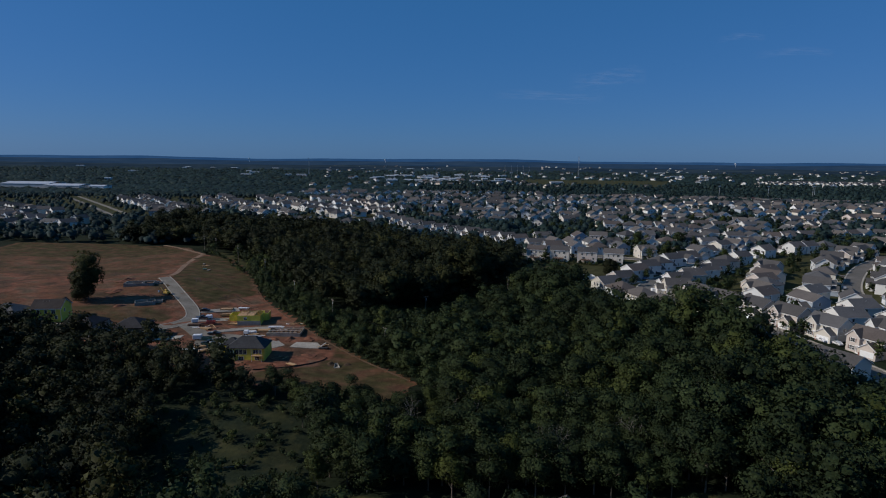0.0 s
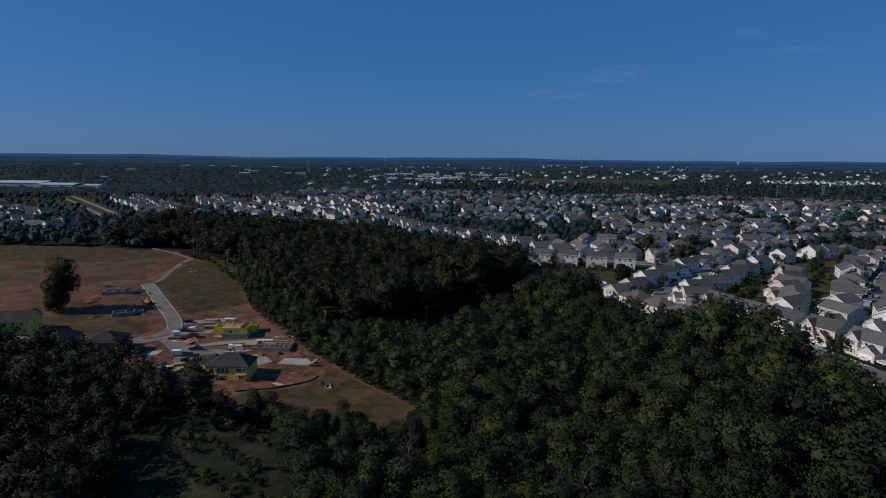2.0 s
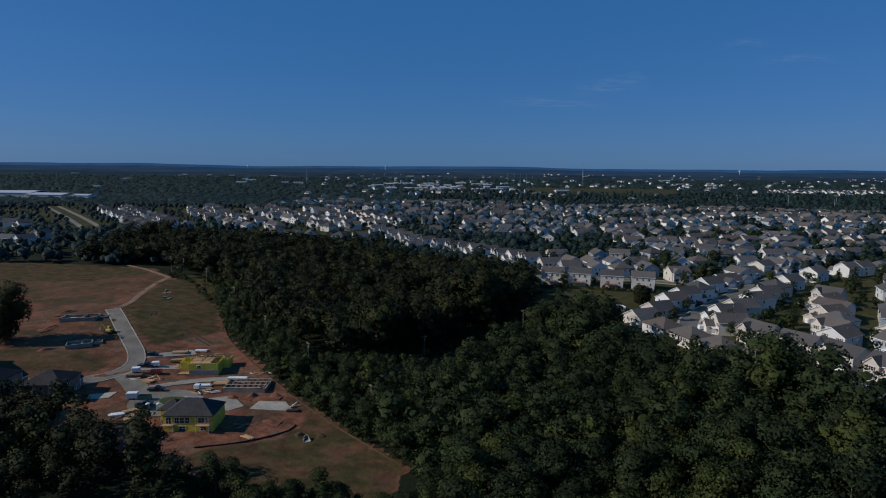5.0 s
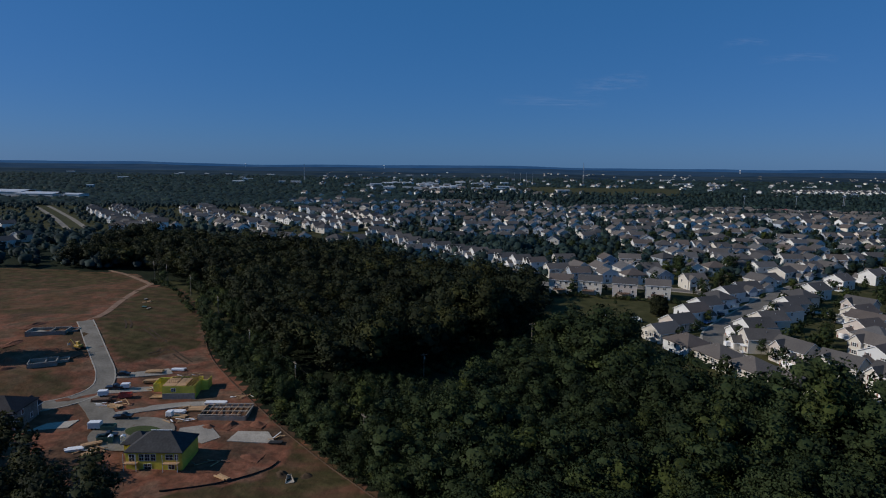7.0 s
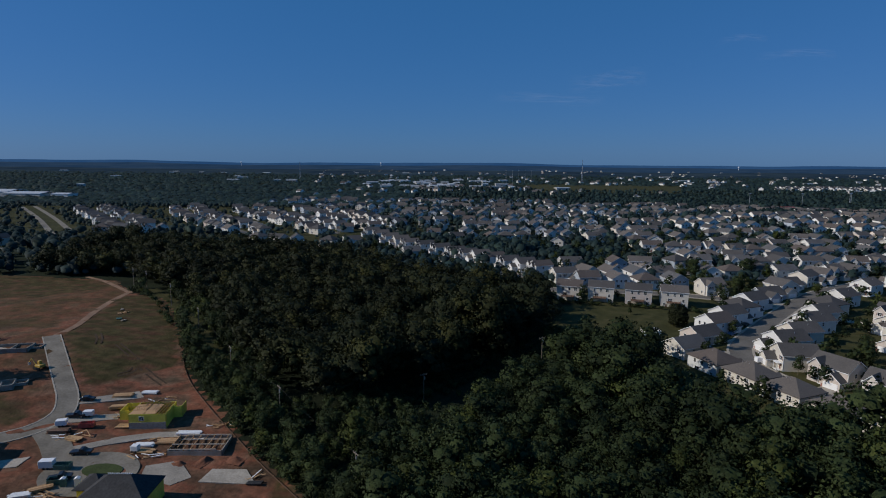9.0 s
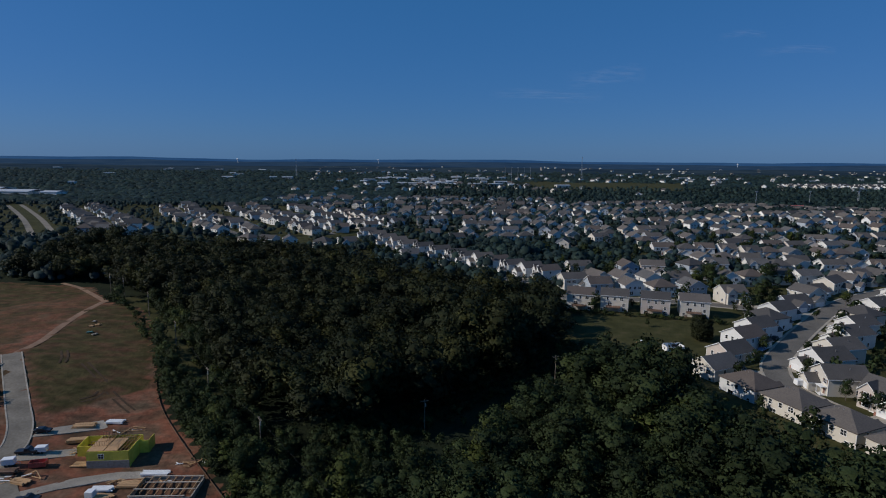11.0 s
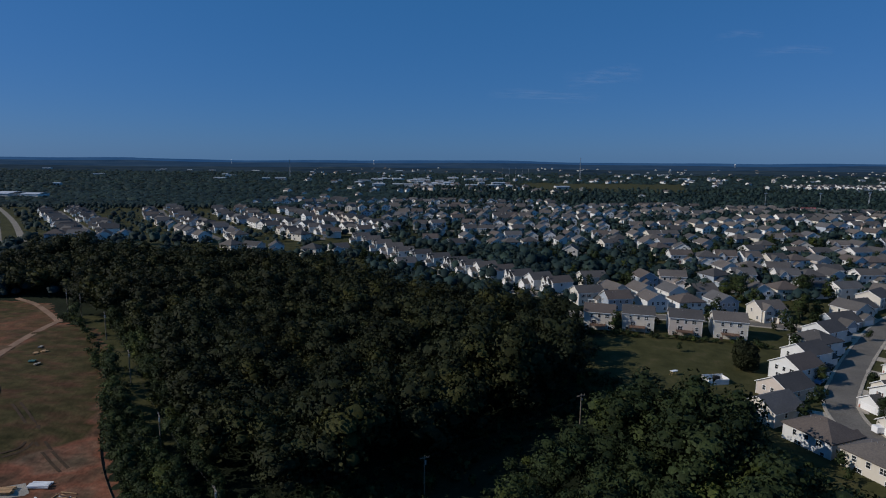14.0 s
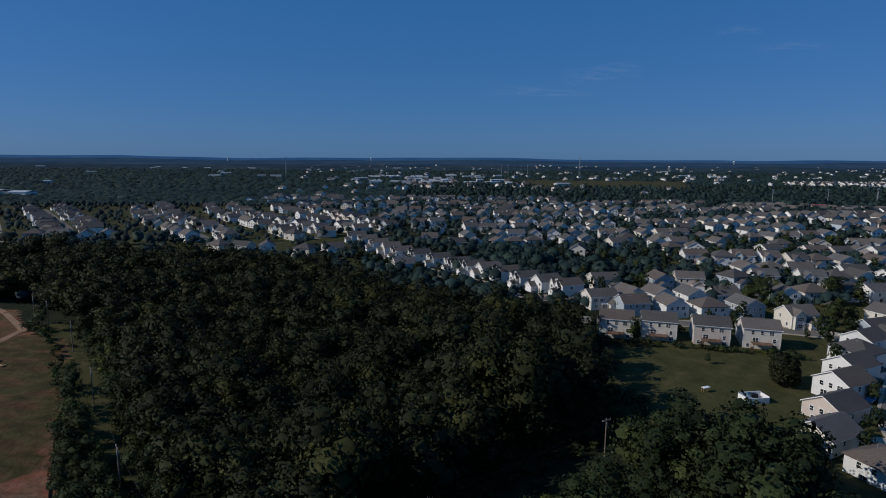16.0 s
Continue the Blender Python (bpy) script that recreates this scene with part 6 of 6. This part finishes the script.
def car(x, y, turn, kind="car", paint=None, label="parked car with dark windows on the street"):
    t = thing("car" if kind == "car" else kind, label, kind.replace("_", " "), "parked vehicles")
    L, W, H = {"car": (4.6, 1.8, 1.45), "pickup_truck": (5.6, 2.0, 1.8), "van": (5.4, 2.0, 2.1)}[kind]
    bm = bmesh.new()
    hl = L / 2
    if kind == "car":
        prof = [(-hl, 0.35), (-hl, 0.85), (-hl + 0.5, 0.95), (-hl + 1.0, H), (hl - 2.0, H), (hl - 1.3, 0.95), (hl - 0.1, 0.8), (hl, 0.4)]
    elif kind == "van":
        prof = [(-hl, 0.4), (-hl, H), (hl - 1.5, H), (hl - 0.9, 1.2), (hl - 0.05, 1.0), (hl, 0.45)]
    else:
        prof = [(-hl, 0.5), (-hl, 1.05), (-0.3, 1.05), (-0.2, H), (hl - 2.1, H), (hl - 1.5, 1.1), (hl - 0.05, 1.0), (hl, 0.5)]
    prism(bm, prof, 'y', -W / 2, W / 2)
    bmesh.ops.bevel(bm, geom=bm.edges[:], offset=0.06, segments=1, affect='EDGES')
    part("body", fixed(bm), paint or M_PAINT, t)
    bm = bmesh.new()
    a, b = (-hl + 1.0, hl - 2.05) if kind == "car" else ((hl - 2.6, hl - 1.5) if kind == "van" else (-0.1, hl - 2.15))
    box(bm, a, -W / 2 - 0.015, 1.0, b, W / 2 + 0.015, H - 0.14)
    part("side_glass", bm, M_PANE, t)
    for wx in (-hl + 0.9, hl - 0.95):
        for sy in (-1, 1):
            bm = bmesh.new()
            tube(bm, (wx, sy * (W / 2 - 0.2), 0.33), (wx, sy * (W / 2 + 0.02), 0.33), 0.33, 0.33, 12)
            wheel = part("wheel", bm, M_RUBBER, t)
            bm = bmesh.new()
            tube(bm, (wx, sy * (W / 2 + 0.02), 0.33), (wx, sy * (W / 2 + 0.04), 0.33), 0.19, 0.17, 8)
            part("rim", bm, M_STEEL, wheel)
    t.matrix_basis = at(x, y, turn, 0.2)


car(85.5, 234.8, 5, "van", M_VAN, "white van parked in a concrete driveway")
for x, y, turn, kind, label in ((-90.5, 208.2, 8, "pickup_truck", "dark pickup truck on the new street"), (-92.5, 215.8, 10, "car", "dark car beside stacked lumber"), (-79.5, 193.2, 10, "pickup_truck", "dark pickup on the gravel drive"),
                                (-77.5, 183.5, 20, "pickup_truck", "dark pickup at the turning circle"), (90, 262.5, 40, "car", "blue car in a driveway"), (100, 274, 45, "car", "dark car in a driveway"),
                                (107, 284, 45, "car", "parked car before a house"), (112, 170, 100, "car", "white car before a garage"), (114.5, 167, 100, "car", "parked car before a garage"), (110, 178, 110, "car", "dark car in a driveway"),
                                (119, 300, 40, "car", "parked car near the corner"), (160, 214, 85, "car", "parked car along the street"), (168, 246, 60, "car", "parked car along the street"), (105, 190, 120, "pickup_truck", "dark pickup in a driveway")):
    car(x, y, turn, kind, M_DARK if label.startswith("dark") else M_BLUE if label.startswith("blue") else M_VAN if label.startswith("white") else None, label)


def site_trailer(x, y, turn, w, d, h, m, label, name):
    t = thing(name, label, name.replace("_", " "))
    bm = bmesh.new()
    box(bm, -w / 2, -d / 2, 0.45, w / 2, d / 2, h)
    bmesh.ops.bevel(bm, geom=bm.edges[:], offset=0.08, segments=1, affect='EDGES')
    part("body", bm, m, t)
    for sy in (-1, 1):
        for wx in (-0.5, 0.5):
            bm = bmesh.new()
            tube(bm, (wx, sy * (d / 2 + 0.02), 0.32), (wx, sy * (d / 2 - 0.2), 0.32), 0.32, 0.32, 10)
            part("wheel", bm, M_RUBBER, t)
    bm = bmesh.new()
    tube(bm, (w / 2, 0, 0.5), (w / 2 + 1.2, 0, 0.45), 0.06, 0.06)
    part("drawbar", bm, M_STEEL, t)
    t.matrix_basis = at(x, y, turn, 0.2)


site_trailer(-82.5, 187, 8, 3.6, 2.0, 2.4, M_VAN, "white enclosed trailer at the turning circle", "trailer")
site_trailer(-91, 203.8, 15, 3.0, 1.9, 2.1, M_VAN, "white trailer beside the street", "trailer")
site_trailer(-88, 209, 10, 2.8, 1.8, 1.9, M_VAN, "white utility trailer behind a pickup", "trailer")
site_trailer(-69, 195.2, 0, 2.0, 1.8, 2.0, M_VAN, "small white trailer beside lumber", "trailer")


def dumpster(x, y, turn, m, label):
    t = thing("dumpster", label, "dumpster")
    bm = bmesh.new()
    box(bm, -2.0, -1.0, 0.15, 2.0, 1.0, 0.3)
    for a in ((-2.0, -1.0, 2.0, -0.92), (-2.0, 0.92, 2.0, 1.0), (-2.0, -0.92, -1.92, 0.92), (1.92, -0.92, 2.0, 0.92)):
        box(bm, a[0], a[1], 0.3, a[2], a[3], 1.5)
    part("body", bm, m, t)
    bm = bmesh.new()
    for k in range(5):
        box(bm, -1.8 + 0.9 * k, -1.08, 0.3, -1.7 + 0.9 * k, -1.0, 1.45)
    part("ribs", bm, m, t)
    t.matrix_basis = at(x, y, turn, 0.15)


dumpster(-85.5, 204.5, 12, M_RED, "red steel dumpster on bare soil")
dumpster(-79.5, 187.3, 5, M_PLASTIC, "dark green dumpster at the turning circle")
dumpster(-77.2, 182.2, 15, M_PLASTIC, "grey-green waste container beside lumber")


def toilet(x, y, m):
    t = thing("portable_toilet", "portable toilet cabin with a pale roof", "portable toilet", "portable toilets")
    bm = bmesh.new()
    box(bm, -0.6, -0.6, 0, 0.6, 0.6, 2.1)
    part("cabin", bm, m, t)
    bm = bmesh.new()
    prism(bm, [(-0.65, 2.1), (0, 2.4), (0.65, 2.1)], 'y', -0.65, 0.65)
    part("roof", fixed(bm), M_TRIM, t)
    t.matrix_basis = at(x, y, 15, 0.1)


toilet(-75.5, 181.5, M_PLASTIC)
toilet(-73, 182, M_VAN)


def digger(x, y, turn):
    t = thing("excavator", "small yellow tracked excavator on red soil", "excavator")
    for sy in (-1, 1):
        bm = bmesh.new()
        prism(bm, [(-1.6, 0.25), (-1.3, 0), (1.3, 0), (1.6, 0.25), (1.6, 0.55), (1.3, 0.75), (-1.3, 0.75), (-1.6, 0.55)], 'y', sy * 1.2 - 0.25, sy * 1.2 + 0.25)
        part("track", fixed(bm), M_RUBBER, t)
    bm = bmesh.new()
    box(bm, -1.7, -1.1, 0.8, 1.0, 1.1, 1.7)
    box(bm, -0.2, -1.0, 1.7, 1.1, 0.1, 2.8)
    bmesh.ops.bevel(bm, geom=bm.edges[:], offset=0.07, segments=1, affect='EDGES')
    part("cab", bm, M_EXCAV, t)
    bm = bmesh.new()
    tube(bm, (1.0, 0.5, 1.4), (3.0, 0.5, 3.6), 0.22, 0.18)
    tube(bm, (3.0, 0.5, 3.6), (4.6, 0.5, 1.8), 0.18, 0.14)
    part("boom", bm, M_EXCAV, t)
    bm = bmesh.new()
    prism(bm, [(4.2, 1.0), (5.0, 0.9), (4.8, 1.9), (4.4, 1.8)], 'y', 0.1, 0.9)
    part("bucket", fixed(bm), M_STEEL, t)
    t.matrix_basis = at(x, y, turn, 0.05)


digger(-114.5, 229.5, 160)


# finished houses of the new estate
M_STONE = mat("grey_stone", (0.15, 0.135, 0.12), (0.26, 0.24, 0.215), 0.4, 0.9, big=3)
for x, y, turn in ((-104.5, 187.5, 186), (-119.5, 186, 178)):
    h = house('hip', 2, M_STONE, mat("charcoal_shingles", (0.028, 0.026, 0.028), (0.045, 0.042, 0.044), 0.4, 0.9, big=4), "two-storey house with stone-grey walls and charcoal hipped roof")
    h.matrix_basis = at(x, y, turn)
    toned(h)
h = house('twin', 2, M_SHEATH, mat("brown_shingles", (0.035, 0.028, 0.026), (0.055, 0.045, 0.04), 0.4, 0.9, big=4), "unfinished two-storey house in yellow sheathing with dark roof")
h.matrix_basis = at(-139, 197, 190)
toned(h)
h = house('hip', 2, M_STONE, M_ROOF, "grey two-storey house at the edge of the new estate")
h.matrix_basis = at(-150, 191, 185)
toned(h)
bm = bmesh.new()
ring = [(-71.5 + 4.0 * math.cos(k * math.tau / 28), 187.4 + 2.4 * math.sin(k * math.tau / 28)) for k in range(28)]
patch(bm, ring, 0.42, thick=0.5)
tagged(part("grass_island", bm, mat("lawn", (0.035, 0.05, 0.016), (0.06, 0.075, 0.026), 0.4, 0.95, big=3)), "oval grass island in the turning circle", "grass", kind="structure")


# ---- field things ----
def white_pen(x, y, turn):
    """Low white board walls round an open yard, one corner roofed."""
    t = thing("white_enclosure", "low white-walled open enclosure on the mown field", "enclosure")
    for x0, y0, x1, y1, h in ((-3.6, -2.0, 3.6, -1.88, 1.7), (-3.6, 1.88, 3.6, 2.0, 2.1), (-3.6, -1.88, -3.48, 1.88, 1.9), (3.48, -1.88, 3.6, 1.88, 1.9)):
        bm = bmesh.new()
        box(bm, x0, y0, -0.3, x1, y1, h)
        part("wall", bm, M_VAN, t)
        bm = bmesh.new()
        box(bm, x0 - 0.04, y0 - 0.04, h, x1 + 0.04, y1 + 0.04, h + 0.06)
        part("coping", bm, M_TRIM, t)
    bm = bmesh.new()
    prism(bm, [(-1.86, 1.72), (-1.86, 1.84), (1.86, 2.3), (1.86, 2.18)], 'x', -3.46, -1.6)
    part("roof", fixed(bm), M_STEEL, t, "grey lean-to roof")
    # two dark boxes against the back wall
    bm = bmesh.new()
    box(bm, 0.2, 1.0, 0.0, 1.6, 1.8, 1.75)
    box(bm, 1.7, 1.2, 0.0, 2.4, 1.8, 1.5)
    part("cabinet", bm, M_FABRIC, t, "two dark boxes inside")
    bm = bmesh.new()
    box(bm, -3.46, -1.86, -0.2, 3.46, 1.86, 0.06)
    part("floor", bm, M_CONC, t)
    t.matrix_basis = at(x, y, turn)


white_pen(63.9, 262.6, 8)


# a pale flat box on four splayed legs
def legged_platform(x, y, turn):
    t = thing("hunting_stand", "small pale wooden platform standing in the field", "platform")
    bm = bmesh.new()
    box(bm, -1.2, -0.6, 1.3, 1.2, 0.6, 1.5)
    part("top", bm, M_TRIM, t)
    for sx in (-1, 1):
        for sy in (-0.5, 0.5):
            bm = bmesh.new()
            tube(bm, (sx * 1.3, sy, 0), (sx * 1.0, sy * 0.8, 1.3), 0.05, 0.05)
            part("leg", bm, M_WOOD, t)
    t.matrix_basis = at(x, y, turn)


legged_platform(55.6, 268, 20)


def vinyl_fence(line, h=1.8):
    t = thing("garden_fence", "white vinyl garden fence behind houses", "fence")
    pts = smooth_line(line, 2.0)
    for a, b in zip(pts, pts[1:]):
        bm = bmesh.new()
        za, zb = gz(a.x, a.y), gz(b.x, b.y)
        v = [bm.verts.new((p.x * S, p.y * S + dy, z + dz)) for dy in (0, 0.05) for p, z, dz in ((a, za, 0), (b, zb, 0), (b, zb, h), (a, za, h))]
        for f in ((0, 1, 2, 3), (7, 6, 5, 4), (3, 2, 6, 7)):
            bm.faces.new([v[i] for i in f])
        part("panel", bm, M_TRIM, t)


vinyl_fence([(-230, 436), (-222, 432), (-214, 431)])


# ---- far buildings ----
def big_store(x, y, w, d, h, turn, label, name="warehouse", roof=None):
    t = thing(name, label, name.replace("_", " "))
    bm = bmesh.new()
    box(bm, -w / 2, -d / 2, -3, w / 2, d / 2, h)
    part("wall", bm, M_COMM, t)
    bm = bmesh.new()
    slab_roof(bm, w, d, h, min(3.5, d * 0.06), 0.6, 'x', thick=0.5)
    part("roof", fixed(bm), [roof or M_METALROOF, M_TRIM], t)
    for k in range(max(2, int(w / 12))):
        bm = bmesh.new()
        xx = -w / 2 + (k + 0.5) * w / max(2, int(w / 12))
        box(bm, xx - 2, -d / 2 - 0.08, 0.3, xx + 2, -d / 2 + 0.02, min(3.5, h * 0.6))
        part("loading_door", bm, M_PANE, t)
    t.matrix_basis = at(x, y, turn)


big_store(-640, 862, 95, 50, 10, 0, "long pale warehouse with a white metal roof")
big_store(-578, 850, 70, 40, 8, -3, "long low warehouse with a white metal roof")
big_store(-530, 850, 30, 26, 7, -3, "smaller pale warehouse annex with metal roof")
big_store(345, 690, 26, 14, 6, 5, "low brick-red school building beyond the houses", "school_building", M_RED)
for k in range(64):
    if k < 34:
        y, x = hrng.uniform(1150, 1600), 0.0
        x = hrng.uniform(-0.14, 0.10) * y
    else:
        y = hrng.uniform(1100, 2300)
        x = hrng.uniform(-0.72, 0.72) * y
    big_store(x, y, hrng.uniform(14, 38), hrng.uniform(10, 20), hrng.uniform(4, 7), hrng.uniform(-12, 12), "far pale commercial building with a flat bright roof", "commercial_building")


def mast(x, y, h, lattice, label, name):
    t = thing(name, label, name.replace("_", " "))
    bm = bmesh.new()
    if lattice:
        for a in range(3):
            c, s = math.cos(a * 2.094), math.sin(a * 2.094)
            tube(bm, (c * 3, s * 3, 0), (c * 0.5, s * 0.5, h), 0.35, 0.25, 4)
        for k in range(12):
            r0, r1 = 3 - 2.5 * k / 12, 3 - 2.5 * (k + 1) / 12
            for a in range(3):
                tube(bm, (r0 * math.cos(a * 2.094), r0 * math.sin(a * 2.094), h * k / 12), (r1 * math.cos((a + 1) * 2.094), r1 * math.sin((a + 1) * 2.094), h * (k + 1) / 12), 0.2, 0.2, 4)
    else:
        tube(bm, (0, 0, -1), (0, 0, h), 0.4, 0.25, 8)
    part("shaft", bm, M_STEEL, t)
    bm = bmesh.new()
    box(bm, -1.8, -0.4, h - 1.5, 1.8, 0.4, h)
    part("head", bm, M_STEEL, t)
    t.matrix_basis = at(x, y, 0)


mast(350, 1700, 75, True, "tall steel lattice radio mast", "radio_mast")
mast(-425, 1650, 60, True, "tall thin lattice radio mast", "radio_mast")
for x, y in ((404, 761), (487, 801), (478, 790), (330, 735)):
    mast(x, y, 24, False, "tall sports floodlight pole", "floodlight_pole")
for k in range(5):
    mast(118 + 16 * k, 1450 + 10 * k, 42, False, "tall steel transmission pole", "transmission_pole")


def water_tower(x, y, h, r):
    t = thing("water_tower", "white water tower with a round tank", "water tower", "water towers")
    bm = bmesh.new()
    bmesh.ops.create_uvsphere(bm, u_segments=20, v_segments=12, radius=r)
    bmesh.ops.transform(bm, matrix=Matrix.Translation((0, 0, h)) @ Matrix.Diagonal((1, 1, 0.75, 1)), verts=bm.verts)
    part("tank", bm, M_VAN, t)
    bm = bmesh.new()
    tube(bm, (0, 0, -2), (0, 0, h - r * 0.5), r * 0.25, r * 0.22, 12)
    part("stem", bm, M_VAN, t)
    t.matrix_basis = at(x, y, 0)


water_tower(-415, 3280, 26, 6)
water_tower(-1180, 3250, 28, 5.5)
water_tower(1500, 3200, 22, 6)


# ---- far distance closing the view ----
def ridge(name, near, far, lift, material, label, seed):
    bm = bmesh.new()
    g = np.random.default_rng(seed)
    rows = []
    n = 9
    for j in range(n):
        u = j / (n - 1)
        dist = near + (far - near) * u
        row = []
        for k in range(161):
            x = -3500 + 7000 * k / 160
            bumpy = (3.0 * math.sin(x / 330 + seed) + 1.6 * math.sin(x / 97 + 2 * seed) + g.uniform(-0.7, 0.7)) * u
            up = (lift + bumpy) * min(1.0, 5 * u) - 3
            row.append(bm.verts.new((x * S, dist * S, gz(x, dist) + (max(up, 1.5 + 2 * u) if j else up))))
        rows.append(row)
    for a, b in zip(rows, rows[1:]):
        for k in range(160):
            bm.faces.new((a[k], a[k + 1], b[k + 1], b[k]))
    tagged(part(name, bm, material), label, "ridge", kind="structure")


def distance_mat(name, c1, c2, haze_glow):
    """Wooded distance; blue emission paints on the faint haze of five kilometres of air."""
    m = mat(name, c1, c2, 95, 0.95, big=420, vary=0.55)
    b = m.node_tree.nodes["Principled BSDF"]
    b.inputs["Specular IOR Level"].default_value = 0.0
    b.inputs["Emission Color"].default_value = (*haze_glow, 1)
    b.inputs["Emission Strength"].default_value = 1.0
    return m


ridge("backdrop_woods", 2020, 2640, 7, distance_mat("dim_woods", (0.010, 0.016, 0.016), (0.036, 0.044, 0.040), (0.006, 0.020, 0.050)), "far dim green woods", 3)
ridge("backdrop_woods_far", 2560, 3500, 5, distance_mat("haze_blue_woods", (0.008, 0.012, 0.012), (0.030, 0.036, 0.034), (0.013, 0.044, 0.112)), "far hazy blue-green woods below the horizon", 1)
ridge("backdrop_ridge", 3480, 3640, 21, distance_mat("haze_blue_ridge", (0.014, 0.022, 0.024), (0.024, 0.036, 0.038), (0.018, 0.082, 0.24)), "far hazy blue ridge on the horizon", 2)


# ---- thin high cloud ----
def cloud_mat():
    m = bpy.data.materials.new("thin_cloud")
    m.use_nodes = True
    n, l = m.node_tree.nodes, m.node_tree.links
    n.remove(n["Principled BSDF"])
    tc = n.new("ShaderNodeTexCoord")
    mp = n.new("ShaderNodeMapping")
    mp.inputs["Scale"].default_value = (2.6, 1.0, 6.5)
    l.new(tc.outputs["Generated"], mp.inputs[0])
    t = n.new("ShaderNodeTexNoise")
    t.inputs["Scale"].default_value, t.inputs["Detail"].default_value, t.inputs["Distortion"].default_value = 1.3, 7, 0.6
    l.new(mp.outputs[0], t.inputs["Vector"])
    r = n.new("ShaderNodeMapRange")
    r.inputs[1].default_value, r.inputs[2].default_value, r.inputs[4].default_value = 0.40, 0.78, 0.075
    l.new(t.outputs["Fac"], r.inputs[0])
    at_edge = n.new("ShaderNodeAttribute")
    at_edge.attribute_name = "thin"
    f = n.new("ShaderNodeMath")
    f.operation = 'MULTIPLY'
    l.new(r.outputs[0], f.inputs[0])
    l.new(at_edge.outputs["Fac"], f.inputs[1])
    d, clear, mix = n.new("ShaderNodeBsdfDiffuse"), n.new("ShaderNodeBsdfTransparent"), n.new("ShaderNodeMixShader")
    d.inputs["Color"].default_value = (0.72, 0.70, 0.72, 1)
    l.new(f.outputs[0], mix.inputs[0])
    l.new(clear.outputs[0], mix.inputs[1])
    l.new(d.outputs[0], mix.inputs[2])
    l.new(mix.outputs[0], n["Material Output"].inputs["Surface"])
    return m


M_CLOUD = cloud_mat()


def cloud_wisp(k, x, y, z, w, h, tilt):
    """A curved sheet of thin cloud, thinning out to its edges."""
    nu, nv = 24, 8
    v, q, a = [], [], []
    for i in range(nu + 1):
        for j in range(nv + 1):
            u, s = 2 * i / nu - 1, 2 * j / nv - 1
            v.append((u * w / 2, 60 * u * u, s * h / 2 + tilt * u * h + 0.15 * h * math.sin(3 * u + k)))
            a.append(max(0.0, 1 - u * u) * max(0.0, 1 - s * s))
    for i in range(nu):
        for j in range(nv):
            b = i * (nv + 1) + j
            q.append((b, b + nv + 1, b + nv + 2, b + 1))
    me = bpy.data.meshes.new("backdrop_cloud")
    me.from_pydata(v, [], q)
    me.attributes.new("thin", 'FLOAT', 'POINT').data.foreach_set("value", a)
    na = me.attributes.new("custom_normal", 'FLOAT_VECTOR', 'POINT')
    na.data.foreach_set("vector", [-0.66, -0.55, 0.51] * len(v))
    me.polygons.foreach_set("use_smooth", [True] * len(q))
    me.materials.append(M_CLOUD)
    ob = tagged(new(f"backdrop_cloud_{k + 1}", me), "faint wisp of thin high cloud", "cloud", kind="structure")
    ob.matrix_world = pose(x, y, z)


for k, (x, z, w, h, tilt) in enumerate(((1150, 700, 620, 150, 0.1), (2560, 900, 620, 70, 0.05), (2150, 1010, 380, 60, 0.2), (700, 560, 900, 90, 0.0))):
    cloud_wisp(k, x, 4620, z, w, h, tilt)
